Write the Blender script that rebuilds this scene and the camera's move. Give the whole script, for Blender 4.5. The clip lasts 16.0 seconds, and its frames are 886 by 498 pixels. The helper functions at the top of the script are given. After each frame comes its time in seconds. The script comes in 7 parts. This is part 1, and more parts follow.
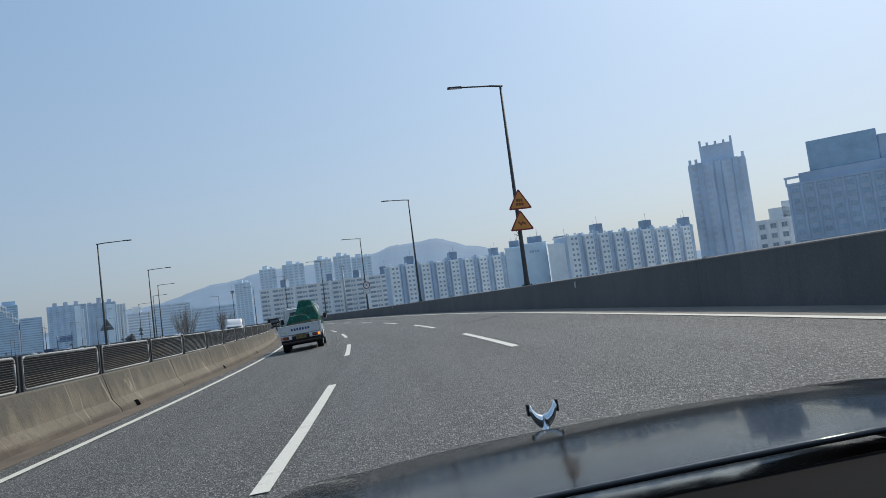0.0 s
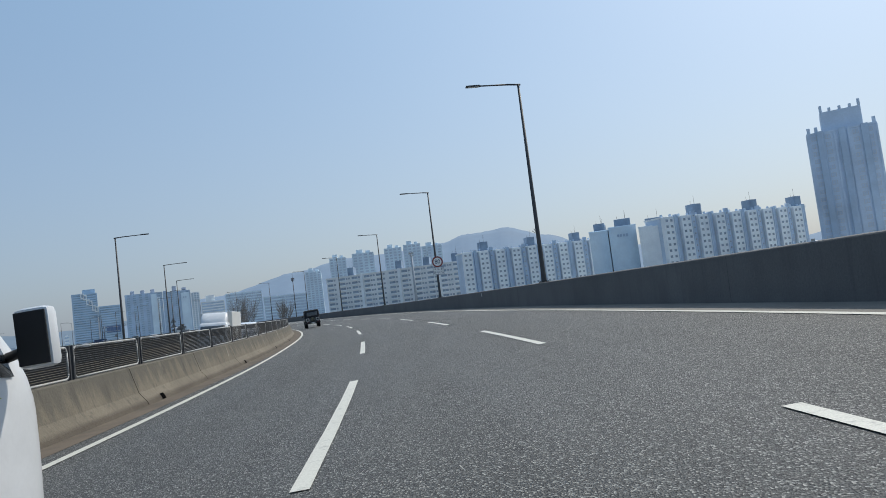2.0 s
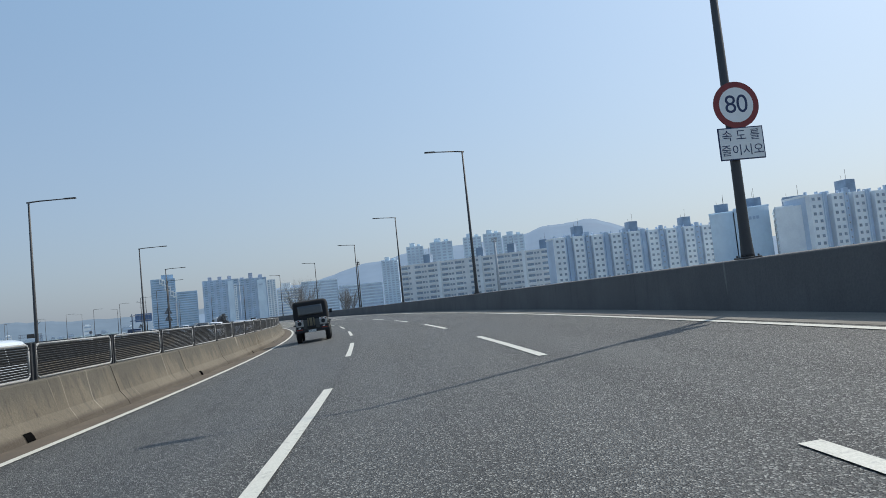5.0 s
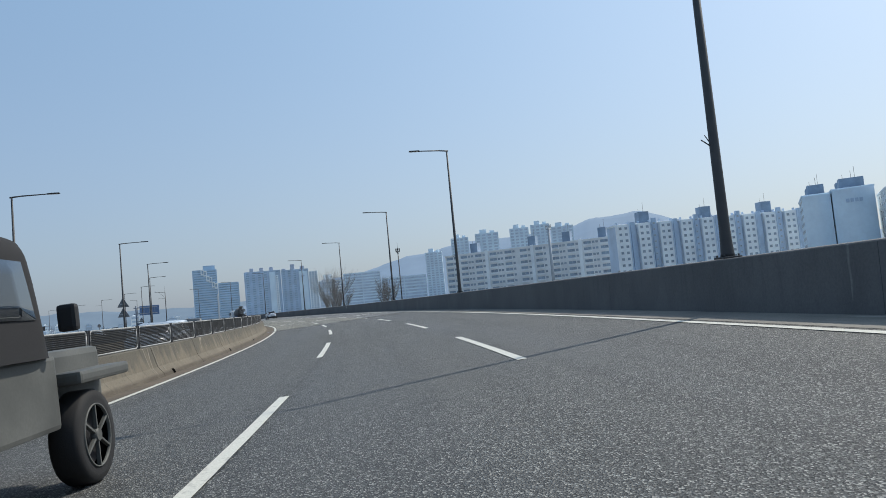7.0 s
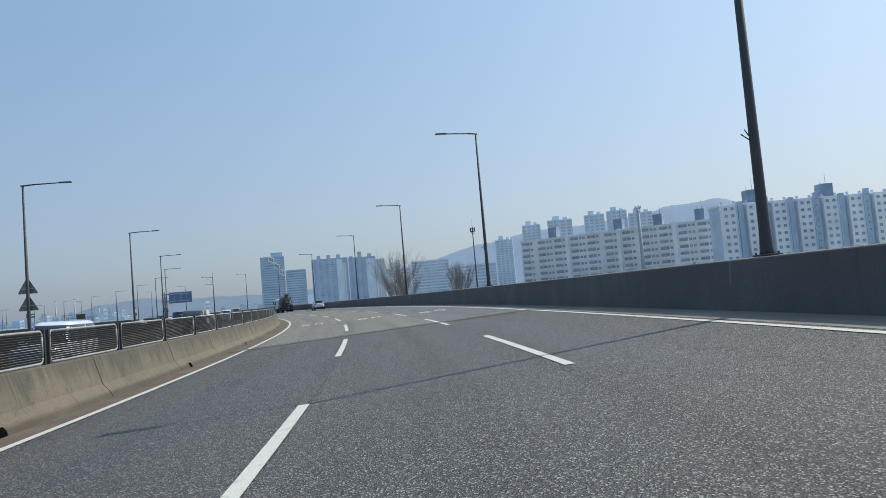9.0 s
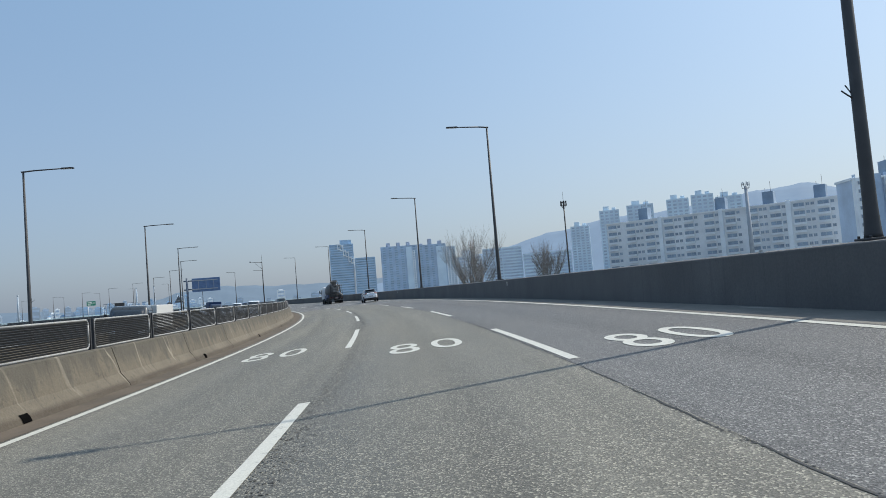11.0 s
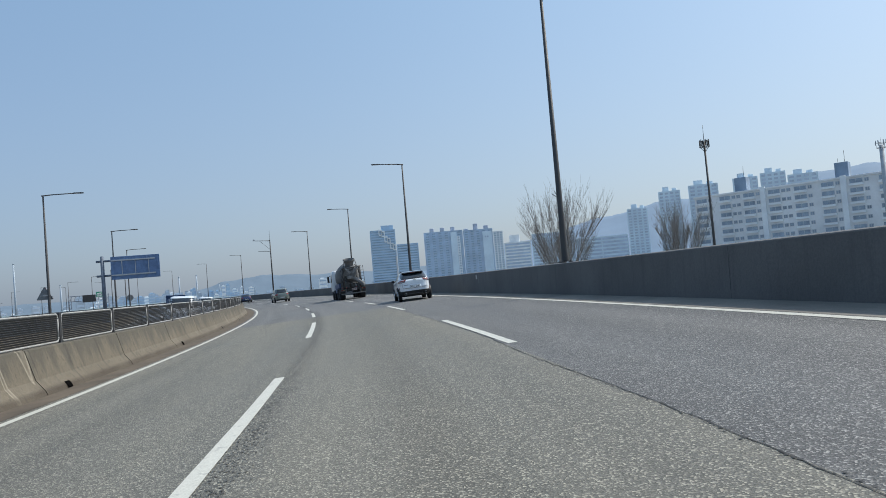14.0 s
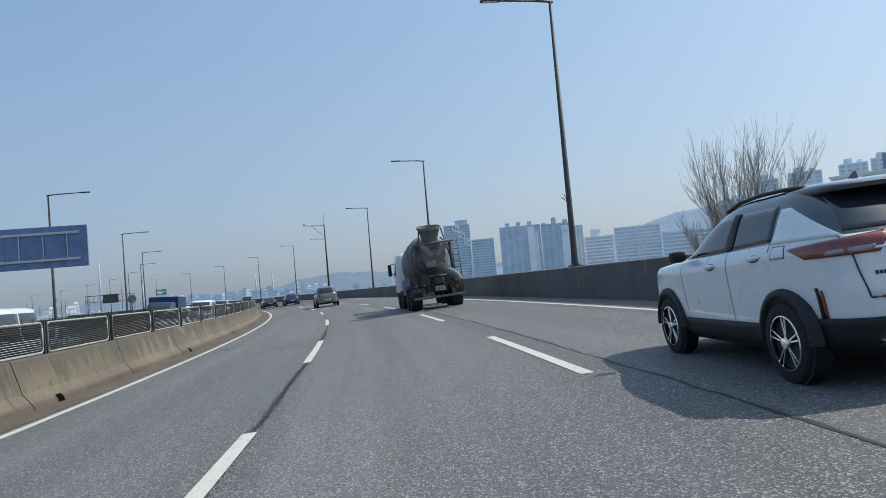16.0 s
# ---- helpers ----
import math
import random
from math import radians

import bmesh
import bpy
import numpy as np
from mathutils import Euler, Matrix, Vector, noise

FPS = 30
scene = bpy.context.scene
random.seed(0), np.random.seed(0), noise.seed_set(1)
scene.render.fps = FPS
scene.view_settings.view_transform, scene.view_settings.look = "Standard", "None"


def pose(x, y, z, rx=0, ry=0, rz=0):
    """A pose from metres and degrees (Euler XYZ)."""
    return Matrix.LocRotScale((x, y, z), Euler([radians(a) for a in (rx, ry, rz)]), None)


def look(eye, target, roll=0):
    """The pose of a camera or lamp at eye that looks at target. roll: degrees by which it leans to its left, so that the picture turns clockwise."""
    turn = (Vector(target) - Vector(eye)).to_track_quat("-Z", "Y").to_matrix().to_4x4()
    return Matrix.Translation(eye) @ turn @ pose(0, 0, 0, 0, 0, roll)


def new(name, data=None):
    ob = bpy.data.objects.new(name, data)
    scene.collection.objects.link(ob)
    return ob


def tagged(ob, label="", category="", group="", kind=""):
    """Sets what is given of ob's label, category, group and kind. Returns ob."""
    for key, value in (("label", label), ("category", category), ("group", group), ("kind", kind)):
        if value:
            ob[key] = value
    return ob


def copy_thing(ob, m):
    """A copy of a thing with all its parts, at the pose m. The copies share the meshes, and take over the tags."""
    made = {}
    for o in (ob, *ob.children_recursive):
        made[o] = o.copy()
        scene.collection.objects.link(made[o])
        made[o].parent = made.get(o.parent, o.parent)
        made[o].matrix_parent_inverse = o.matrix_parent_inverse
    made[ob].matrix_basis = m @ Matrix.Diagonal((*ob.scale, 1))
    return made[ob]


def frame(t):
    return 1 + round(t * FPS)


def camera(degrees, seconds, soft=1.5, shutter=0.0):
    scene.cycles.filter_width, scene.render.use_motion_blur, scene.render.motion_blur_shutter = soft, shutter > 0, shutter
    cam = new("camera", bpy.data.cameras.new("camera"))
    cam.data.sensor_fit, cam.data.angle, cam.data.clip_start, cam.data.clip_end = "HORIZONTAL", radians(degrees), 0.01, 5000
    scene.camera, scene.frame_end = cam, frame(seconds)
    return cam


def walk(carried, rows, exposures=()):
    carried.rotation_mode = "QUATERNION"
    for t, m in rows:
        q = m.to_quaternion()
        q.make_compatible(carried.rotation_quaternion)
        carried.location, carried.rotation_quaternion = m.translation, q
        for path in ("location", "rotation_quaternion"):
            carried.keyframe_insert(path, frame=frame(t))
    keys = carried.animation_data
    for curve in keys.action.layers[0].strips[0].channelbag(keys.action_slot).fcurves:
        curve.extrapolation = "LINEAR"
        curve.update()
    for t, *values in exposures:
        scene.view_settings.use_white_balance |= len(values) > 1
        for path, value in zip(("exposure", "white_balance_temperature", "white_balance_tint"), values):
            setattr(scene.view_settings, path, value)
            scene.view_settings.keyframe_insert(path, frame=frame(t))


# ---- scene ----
# ---- the camera and its way ----
cam = camera(63.9, 16.0, soft=0.9)
WAY = [
    (0.0, pose(4.703, 0.679, 1.122, 94.190, 7.290, 3.693)),
    (0.5, pose(3.595, 8.087, 1.137, 94.127, 7.013, 5.513)),
    (1.0, pose(2.409, 15.611, 1.143, 93.995, 6.803, 6.799)),
    (1.5, pose(0.798, 23.230, 1.125, 94.076, 7.233, 8.204)),
    (2.0, pose(-0.494, 30.338, 1.112, 94.083, 7.032, 9.398)),
    (2.5, pose(-2.146, 37.772, 1.119, 94.182, 6.990, 10.372)),
    (3.0, pose(-3.900, 45.054, 1.092, 94.171, 6.819, 11.130)),
    (3.5, pose(-5.923, 52.567, 1.110, 94.156, 6.604, 12.184)),
    (4.0, pose(-7.889, 59.665, 1.081, 94.075, 6.505, 13.037)),
    (4.5, pose(-10.172, 66.931, 1.089, 94.146, 6.062, 14.565)),
    (5.0, pose(-12.409, 74.085, 1.117, 94.145, 5.861, 15.670)),
    (7.5, pose(-26.057, 109.073, 1.079, 93.847, 5.456, 20.462)),
    (8.0, pose(-29.397, 115.901, 1.127, 93.802, 5.289, 22.212)),
    (8.2, pose(-30.730, 118.746, 1.158, 93.835, 4.990, 23.062)),
    (10.3, pose(-45.560, 146.251, 1.119, 93.019, 4.962, 25.984)),
    (10.5, pose(-46.948, 148.826, 1.158, 92.974, 4.774, 26.718)),
    (11.0, pose(-51.151, 155.273, 1.141, 93.147, 4.669, 30.303)),
    (11.5, pose(-55.728, 162.173, 1.120, 92.660, 4.550, 30.513)),
    (12.0, pose(-59.990, 168.460, 1.127, 92.390, 4.621, 30.749)),
    (12.5, pose(-64.393, 174.718, 1.093, 92.307, 4.829, 31.095)),
    (13.0, pose(-68.971, 180.770, 1.115, 92.327, 4.890, 31.512)),
    (13.5, pose(-73.809, 186.824, 1.143, 92.450, 4.889, 32.970)),
    (14.0, pose(-78.573, 192.808, 1.114, 92.473, 4.911, 33.765)),
    (14.5, pose(-83.497, 198.597, 1.118, 92.642, 4.874, 35.406)),
    (15.0, pose(-88.610, 204.333, 1.090, 92.640, 4.963, 36.257)),
    (15.5, pose(-93.814, 210.185, 1.097, 92.671, 4.846, 37.304)),
    (16.0, pose(-99.278, 215.910, 1.165, 92.748, 5.029, 39.630)),
]
walk(cam, WAY, exposures=((0.0, -0.10, 6550, 8), (5.0, 0.0, 6550, 8), (16.0, 0.12, 6550, 8)))

# ---- daylight ----
SUN_AZ, SUN_EL = radians(36.0), radians(49.2)      # clockwise from +y, above the horizon
world = bpy.data.worlds.new("world")
scene.world = world
world.use_nodes = True
wt = world.node_tree
sky = wt.nodes.new("ShaderNodeTexSky")
sky.sky_type, sky.sun_disc = "NISHITA", False
sky.sun_elevation, sky.sun_rotation = SUN_EL, SUN_AZ
sky.altitude, sky.air_density, sky.dust_density, sky.ozone_density = 30, 1.0, 2.5, 4.0
wt.nodes["Background"].inputs[1].default_value = 0.13
# spring haze: thick and greyish low down, thin and blue higher up
up = wt.nodes.new("ShaderNodeSeparateXYZ")
wt.links.new(wt.nodes.new("ShaderNodeTexCoord").outputs["Generated"], up.inputs[0])
rise = wt.nodes.new("ShaderNodeMapRange")
rise.interpolation_type = "SMOOTHSTEP"
wt.links.new(up.outputs[2], rise.inputs[0])
for i, v in zip((1, 2, 3, 4), (0.0, 0.42, 0.60, 0.40)):
    rise.inputs[i].default_value = v
tone = wt.nodes.new("ShaderNodeMix")
tone.data_type = "RGBA"
tone.inputs[6].default_value = (3.1, 5.1, 7.8, 1)
tone.inputs[7].default_value = (3.62, 4.26, 5.36, 1)
low = wt.nodes.new("ShaderNodeMapRange")
wt.links.new(up.outputs[2], low.inputs[0])
for i, v in zip((1, 2, 3, 4), (0.0, 0.42, 1.0, 0.0)):
    low.inputs[i].default_value = v
wt.links.new(low.outputs[0], tone.inputs[0])
haze = wt.nodes.new("ShaderNodeMix")
haze.data_type = "RGBA"
wt.links.new(rise.outputs[0], haze.inputs[0])
wt.links.new(sky.outputs[0], haze.inputs[6])
# the haze glows on the sun's side
near = wt.nodes.new("ShaderNodeVectorMath")
near.operation = "DOT_PRODUCT"
wt.links.new(up.inputs[0].links[0].from_socket, near.inputs[0])
near.inputs[1].default_value = (math.sin(SUN_AZ) * math.cos(SUN_EL), math.cos(SUN_AZ) * math.cos(SUN_EL), math.sin(SUN_EL))
glow = wt.nodes.new("ShaderNodeMapRange")
wt.links.new(near.outputs["Value"], glow.inputs[0])
for i, v in zip((1, 2, 3, 4), (-0.1, 0.72, 0.0, 1.0)):
    glow.inputs[i].default_value = v
lit = wt.nodes.new("ShaderNodeMix")
lit.data_type = "RGBA"
wt.links.new(glow.outputs[0], lit.inputs[0])
lit.inputs[6].default_value = (0.715, 0.738, 0.757, 1)
lit.inputs[7].default_value = (1.21, 1.125, 0.985, 1)
both = wt.nodes.new("ShaderNodeVectorMath")
both.operation = "MULTIPLY"
wt.links.new(tone.outputs[2], both.inputs[0])
wt.links.new(lit.outputs[2], both.inputs[1])
wt.links.new(both.outputs[0], haze.inputs[7])
wt.links.new(haze.outputs[2], wt.nodes["Background"].inputs[0])
sun_data = bpy.data.lights.new("sun", "SUN")
sun_data.energy, sun_data.angle, sun_data.color = 3.4, radians(0.6), (1.0, 0.94, 0.85)
sun = new("sun", sun_data)
sun.matrix_world = look((math.sin(SUN_AZ) * 80, math.cos(SUN_AZ) * 80, 80 * math.tan(SUN_EL)), (0, 0, 0))

# ---- the road's geometry: a steady left-hand bend, banked inwards ----
CX, CY, R0, PH0, BANK = -367.384, -46.208, 374.832, 0.12541, 0.05
GROUND = -7.0
S0, S1 = -70.0, 560.0


def rp(s, d, z=0.0):
    """A place by metres along the road, metres to the right of the camera's lane and height over the road."""
    a = PH0 + s / R0
    return Vector((CX + (R0 + d) * math.cos(a), CY + (R0 + d) * math.sin(a), BANK * d + z))


def on_road(s, d, z=0.0, turn=0.0, tilt=True):
    """The pose of a thing that stands on the road and looks along it."""
    a = PH0 + s / R0
    m = Matrix.Translation(rp(s, d, z)) @ Matrix.Rotation(a + radians(turn), 4, "Z")
    return m @ Matrix.Rotation(-math.atan(BANK), 4, "Y") if tilt else m


def swing(s):
    """Turns what is built at s = 0 on to s."""
    c = Matrix.Translation((CX, CY, 0))
    return c @ Matrix.Rotation(s / R0, 4, "Z") @ c.inverted()


# ---- materials ----
def nodes_of(name):
    m = bpy.data.materials.new(name)
    m.use_nodes = True
    nt = m.node_tree
    return m, nt, nt.nodes["Principled BSDF"]


def add(nt, kind, **values):
    n = nt.nodes.new(kind)
    for k, v in values.items():
        n.inputs[k].default_value = v
    return n


def ramp(nt, source, lo, hi, a=0.0, b=1.0):
    n = nt.nodes.new("ShaderNodeMapRange")
    nt.links.new(source, n.inputs[0])
    for i, v in zip((1, 2, 3, 4), (lo, hi, a, b)):
        n.inputs[i].default_value = v
    return n.outputs[0]


def mixed(nt, factor, a, b, kind="MIX"):
    n = nt.nodes.new("ShaderNodeMix")
    n.data_type, n.blend_type = "RGBA", kind
    if isinstance(factor, float):
        n.inputs[0].default_value = factor
    else:
        nt.links.new(factor, n.inputs[0])
    for i, v in ((6, a), (7, b)):
        if isinstance(v, tuple):
            n.inputs[i].default_value = (*v[:3], 1)
        else:
            nt.links.new(v, n.inputs[i])
    return n.outputs[2]


def noise_of(nt, vector, scale, detail=4.0, rough=0.55):
    n = add(nt, "ShaderNodeTexNoise", Scale=scale, Detail=detail, Roughness=rough)
    if vector is not None:
        nt.links.new(vector, n.inputs["Vector"])
    return n.outputs["Fac"]


def place_of(nt, kind="object"):
    if kind == "world":
        return nt.nodes.new("ShaderNodeNewGeometry").outputs["Position"]
    if kind == "uv":
        return nt.nodes.new("ShaderNodeTexCoord").outputs["UV"]
    return nt.nodes.new("ShaderNodeTexCoord").outputs["Object"]


def stretched(nt, vector, x, y, z):
    n = nt.nodes.new("ShaderNodeVectorMath")
    n.operation = "MULTIPLY"
    nt.links.new(vector, n.inputs[0])
    n.inputs[1].default_value = (x, y, z)
    return n.outputs[0]


def bumped(nt, p, height, strength, distance=0.02):
    b = add(nt, "ShaderNodeBump", Strength=strength, Distance=distance)
    nt.links.new(height, b.inputs["Height"])
    nt.links.new(b.outputs[0], p.inputs["Normal"])


def plain(name, col, rough=0.55, metal=0.0, var=0.12, scale=3.0, fine=45.0, bump=0.06, coat=0.0, where="object", glow=None):
    """A painted, plastic or metal surface: uneven colour at two scales, uneven gloss and a fine relief."""
    m, nt, p = nodes_of(name)
    v = place_of(nt, where)
    n1, n2 = noise_of(nt, v, scale), noise_of(nt, v, fine, 3.0)
    c = mixed(nt, ramp(nt, n1, 0.3, 0.7), tuple(x * (1 - var) for x in col), tuple(min(1, x * (1 + var)) for x in col))
    c = mixed(nt, ramp(nt, n2, 0.35, 0.75, 0.0, var), c, tuple(x * 0.55 for x in col))
    nt.links.new(c, p.inputs["Base Color"])
    nt.links.new(ramp(nt, n1, 0.25, 0.75, max(0.03, rough - 0.08), min(1, rough + 0.1)), p.inputs["Roughness"])
    p.inputs["Metallic"].default_value = metal
    p.inputs["Coat Weight"].default_value = coat
    p.inputs["Coat Roughness"].default_value = 0.06
    if bump:
        bumped(nt, p, n2, bump, 0.004)
    if glow:
        p.inputs["Emission Color"].default_value = (*glow[:3], 1)
        p.inputs["Emission Strength"].default_value = glow[3]
    return m


def asphalt(name="asphalt", gain=(1.0, 1.0, 1.0), grit=0.68):
    """Worn asphalt: pale and dark stones, a dark oily strip in the middle of each lane, smooth wheel paths, long streaks and patches."""
    m, nt, p = nodes_of(name)
    uv, pos = place_of(nt, "uv"), place_of(nt, "world")
    big = noise_of(nt, stretched(nt, uv, 0.5, 0.05, 1), 1.0, 5.0)
    streak = noise_of(nt, stretched(nt, uv, 2.2, 0.02, 1), 1.0, 3.0)
    sep = nt.nodes.new("ShaderNodeSeparateXYZ")
    nt.links.new(uv, sep.inputs[0])
    turn = nt.nodes.new("ShaderNodeMath")
    turn.operation = "MULTIPLY_ADD"
    nt.links.new(sep.outputs[0], turn.inputs[0])
    turn.inputs[1].default_value, turn.inputs[2].default_value = 2 * math.pi / 3.34, -2 * math.pi * 0.51 / 3.34
    lane = nt.nodes.new("ShaderNodeMath")
    lane.operation = "COSINE"
    nt.links.new(turn.outputs[0], lane.inputs[0])
    grain = add(nt, "ShaderNodeTexVoronoi", Scale=84.0)
    nt.links.new(pos, grain.inputs["Vector"])
    stone = nt.nodes.new("ShaderNodeSeparateColor")
    nt.links.new(grain.outputs["Color"], stone.inputs[0])
    c = mixed(nt, ramp(nt, big, 0.3, 0.7), (0.064, 0.065, 0.067), (0.100, 0.100, 0.100))
    c = mixed(nt, ramp(nt, streak, 0.42, 0.72, 0.0, 0.5), c, (0.046, 0.047, 0.049))
    oil = nt.nodes.new("ShaderNodeMath")
    oil.operation = "MULTIPLY"
    nt.links.new(ramp(nt, lane.outputs[0], 0.45, 1.0, 0.0, 0.55), oil.inputs[0])
    nt.links.new(ramp(nt, noise_of(nt, stretched(nt, uv, 0.9, 0.035, 1), 1.0, 3.0), 0.35, 0.62), oil.inputs[1])
    c = mixed(nt, oil.outputs[0], c, (0.047, 0.047, 0.048))
    edge = nt.nodes.new("ShaderNodeMath")
    edge.operation = "MULTIPLY"
    nt.links.new(ramp(nt, lane.outputs[0], -0.55, -1.0, 0.0, 0.5), edge.inputs[0])
    nt.links.new(ramp(nt, noise_of(nt, stretched(nt, uv, 1.4, 0.05, 3), 1.0, 4.0), 0.42, 0.62), edge.inputs[1])
    c = mixed(nt, edge.outputs[0], c, (0.038, 0.038, 0.040))
    c = mixed(nt, ramp(nt, stone.outputs[0], 0.70, 0.90, 0.0, grit), c, (0.36, 0.355, 0.34))
    c = mixed(nt, ramp(nt, stone.outputs[1], 0.50, 0.80, 0.0, grit), c, (0.014, 0.014, 0.015))
    spots = noise_of(nt, stretched(nt, uv, 0.35, 0.12, 1), 1.0, 2.0)
    c = mixed(nt, ramp(nt, spots, 0.62, 0.8, 0.0, 0.35), c, (0.045, 0.045, 0.046))
    c = mixed(nt, 1.0, c, gain, "MULTIPLY")
    nt.links.new(c, p.inputs["Base Color"])
    nt.links.new(ramp(nt, big, 0.3, 0.7, 0.60, 0.8), p.inputs["Roughness"])
    p.inputs["Specular IOR Level"].default_value = 0.4
    bumped(nt, p, grain.outputs["Distance"], 0.9 * grit, 0.014)
    return m


def concrete(name, light, dark, drip):
    """Cast concrete with rain streaks, patches and small holes; uv is metres along and metres round the section."""
    m, nt, p = nodes_of(name)
    uv, pos = place_of(nt, "uv"), place_of(nt, "world")
    luck = nt.nodes.new("ShaderNodeObjectInfo").outputs["Random"]
    shift = nt.nodes.new("ShaderNodeCombineXYZ")
    nt.links.new(ramp(nt, luck, 0, 1, 0, 900), shift.inputs[0])
    moved = nt.nodes.new("ShaderNodeVectorMath")
    nt.links.new(uv, moved.inputs[0])
    nt.links.new(shift.outputs[0], moved.inputs[1])
    uv = moved.outputs[0]
    big = noise_of(nt, pos, 0.35, 5.0)
    fine = noise_of(nt, pos, 22.0, 5.0, 0.65)
    c = mixed(nt, ramp(nt, big, 0.3, 0.72), dark, light)
    stain = noise_of(nt, stretched(nt, uv, 1.1, 0.55, 1), 1.0, 5.0, 0.62)
    c = mixed(nt, ramp(nt, stain, 0.46, 0.62, 0.0, drip), c, tuple(x * 0.62 for x in dark))
    runs = noise_of(nt, stretched(nt, uv, 5.5, 0.45, 1), 1.0, 5.0, 0.65)
    c = mixed(nt, ramp(nt, runs, 0.54, 0.70, 0.0, drip), c, tuple(x * 0.38 for x in dark))
    pale = noise_of(nt, stretched(nt, uv, 2.2, 0.22, 3), 1.0, 4.0, 0.55)
    c = mixed(nt, ramp(nt, pale, 0.67, 0.70, 0.0, 0.75), c, tuple(min(0.8, x * 1.6) for x in light))
    c = mixed(nt, ramp(nt, fine, 0.35, 0.8, 0.0, 0.5), c, tuple(x * 0.6 for x in dark))
    nt.links.new(c, p.inputs["Base Color"])
    p.inputs["Roughness"].default_value = 0.88
    bumped(nt, p, fine, 0.5, 0.012)
    return m


def barrier_concrete():
    """Cast barrier: grimy upper half with a ragged edge, dusty beige below, pale lime runs and dark drips."""
    m, nt, p = nodes_of("barrier_concrete")
    uv, pos = place_of(nt, "uv"), place_of(nt, "world")
    luck = nt.nodes.new("ShaderNodeObjectInfo").outputs["Random"]
    shift = nt.nodes.new("ShaderNodeCombineXYZ")
    nt.links.new(ramp(nt, luck, 0, 1, 0, 900), shift.inputs[0])
    moved = nt.nodes.new("ShaderNodeVectorMath")
    nt.links.new(uv, moved.inputs[0])
    nt.links.new(shift.outputs[0], moved.inputs[1])
    sep = nt.nodes.new("ShaderNodeSeparateXYZ")
    nt.links.new(uv, sep.inputs[0])
    uv = moved.outputs[0]
    big = noise_of(nt, pos, 0.5, 5.0)
    fine = noise_of(nt, pos, 24.0, 5.0, 0.65)
    c = mixed(nt, ramp(nt, big, 0.3, 0.7), (0.135, 0.115, 0.085), (0.205, 0.176, 0.130))
    # grime that hangs down from the top
    rag = noise_of(nt, stretched(nt, uv, 2.4, 0.4, 1), 1.0, 6.0, 0.6)
    edge = nt.nodes.new("ShaderNodeMath")
    edge.operation = "ADD"
    nt.links.new(ramp(nt, rag, 0.25, 0.75, -0.45, 0.45), edge.inputs[0])
    nt.links.new(sep.outputs[1], edge.inputs[1])
    c = mixed(nt, ramp(nt, edge.outputs[0], 0.42, 0.72, 0.0, 0.75), c, (0.082, 0.077, 0.063))
    runs = noise_of(nt, stretched(nt, uv, 7.0, 0.5, 1), 1.0, 5.0, 0.65)
    c = mixed(nt, ramp(nt, runs, 0.56, 0.70, 0.0, 0.65), c, (0.04, 0.037, 0.032))
    pits = noise_of(nt, pos, 7.0, 6.0, 0.7)
    c = mixed(nt, ramp(nt, pits, 0.56, 0.68, 0.0, 0.55), c, (0.04, 0.037, 0.032))
    lime = noise_of(nt, stretched(nt, uv, 0.9, 0.16, 1), 1.0, 3.0, 0.35)
    where = noise_of(nt, stretched(nt, uv, 0.7, 0.3, 5), 1.0, 1.0)
    ridge = nt.nodes.new("ShaderNodeMath")
    ridge.operation = "SUBTRACT"
    ridge.inputs[1].default_value = 0.56
    nt.links.new(lime, ridge.inputs[0])
    flat = nt.nodes.new("ShaderNodeMath")
    flat.operation = "ABSOLUTE"
    nt.links.new(ridge.outputs[0], flat.inputs[0])
    both = nt.nodes.new("ShaderNodeMath")
    both.operation = "MULTIPLY"
    nt.links.new(ramp(nt, flat.outputs[0], 0.002, 0.007, 0.75, 0.0), both.inputs[0])
    nt.links.new(ramp(nt, where, 0.50, 0.56), both.inputs[1])
    c = mixed(nt, both.outputs[0], c, (0.36, 0.32, 0.25))
    # road dirt splashed on the toe
    toe = nt.nodes.new("ShaderNodeMath")
    toe.operation = "MULTIPLY"
    nt.links.new(ramp(nt, sep.outputs[1], 0.10, 0.17, 0.8, 0.0), toe.inputs[0])
    nt.links.new(ramp(nt, noise_of(nt, stretched(nt, uv, 0.8, 3.0, 1), 1.0, 4.0), 0.3, 0.6, 0.55, 1.0), toe.inputs[1])
    c = mixed(nt, toe.outputs[0], c, (0.062, 0.047, 0.034))
    c = mixed(nt, ramp(nt, fine, 0.35, 0.8, 0.0, 0.5), c, (0.07, 0.06, 0.045))
    nt.links.new(c, p.inputs["Base Color"])
    p.inputs["Roughness"].default_value = 0.9
    bumped(nt, p, mixed(nt, 0.5, fine, pits), 0.8, 0.03)
    return m


def line_paint():
    m, nt, p = nodes_of("line_paint")
    pos = place_of(nt, "world")
    worn = noise_of(nt, pos, 9.0, 6.0, 0.7)
    grit = noise_of(nt, pos, 70.0, 2.0)
    c = mixed(nt, ramp(nt, grit, 0.3, 0.7), (0.50, 0.49, 0.43), (0.64, 0.63, 0.56))
    c = mixed(nt, ramp(nt, worn, 0.56, 0.72, 0.0, 0.75), c, (0.2, 0.2, 0.195))
    nt.links.new(c, p.inputs["Base Color"])
    p.inputs["Roughness"].default_value = 0.6
    bumped(nt, p, grit, 0.3, 0.004)
    return m


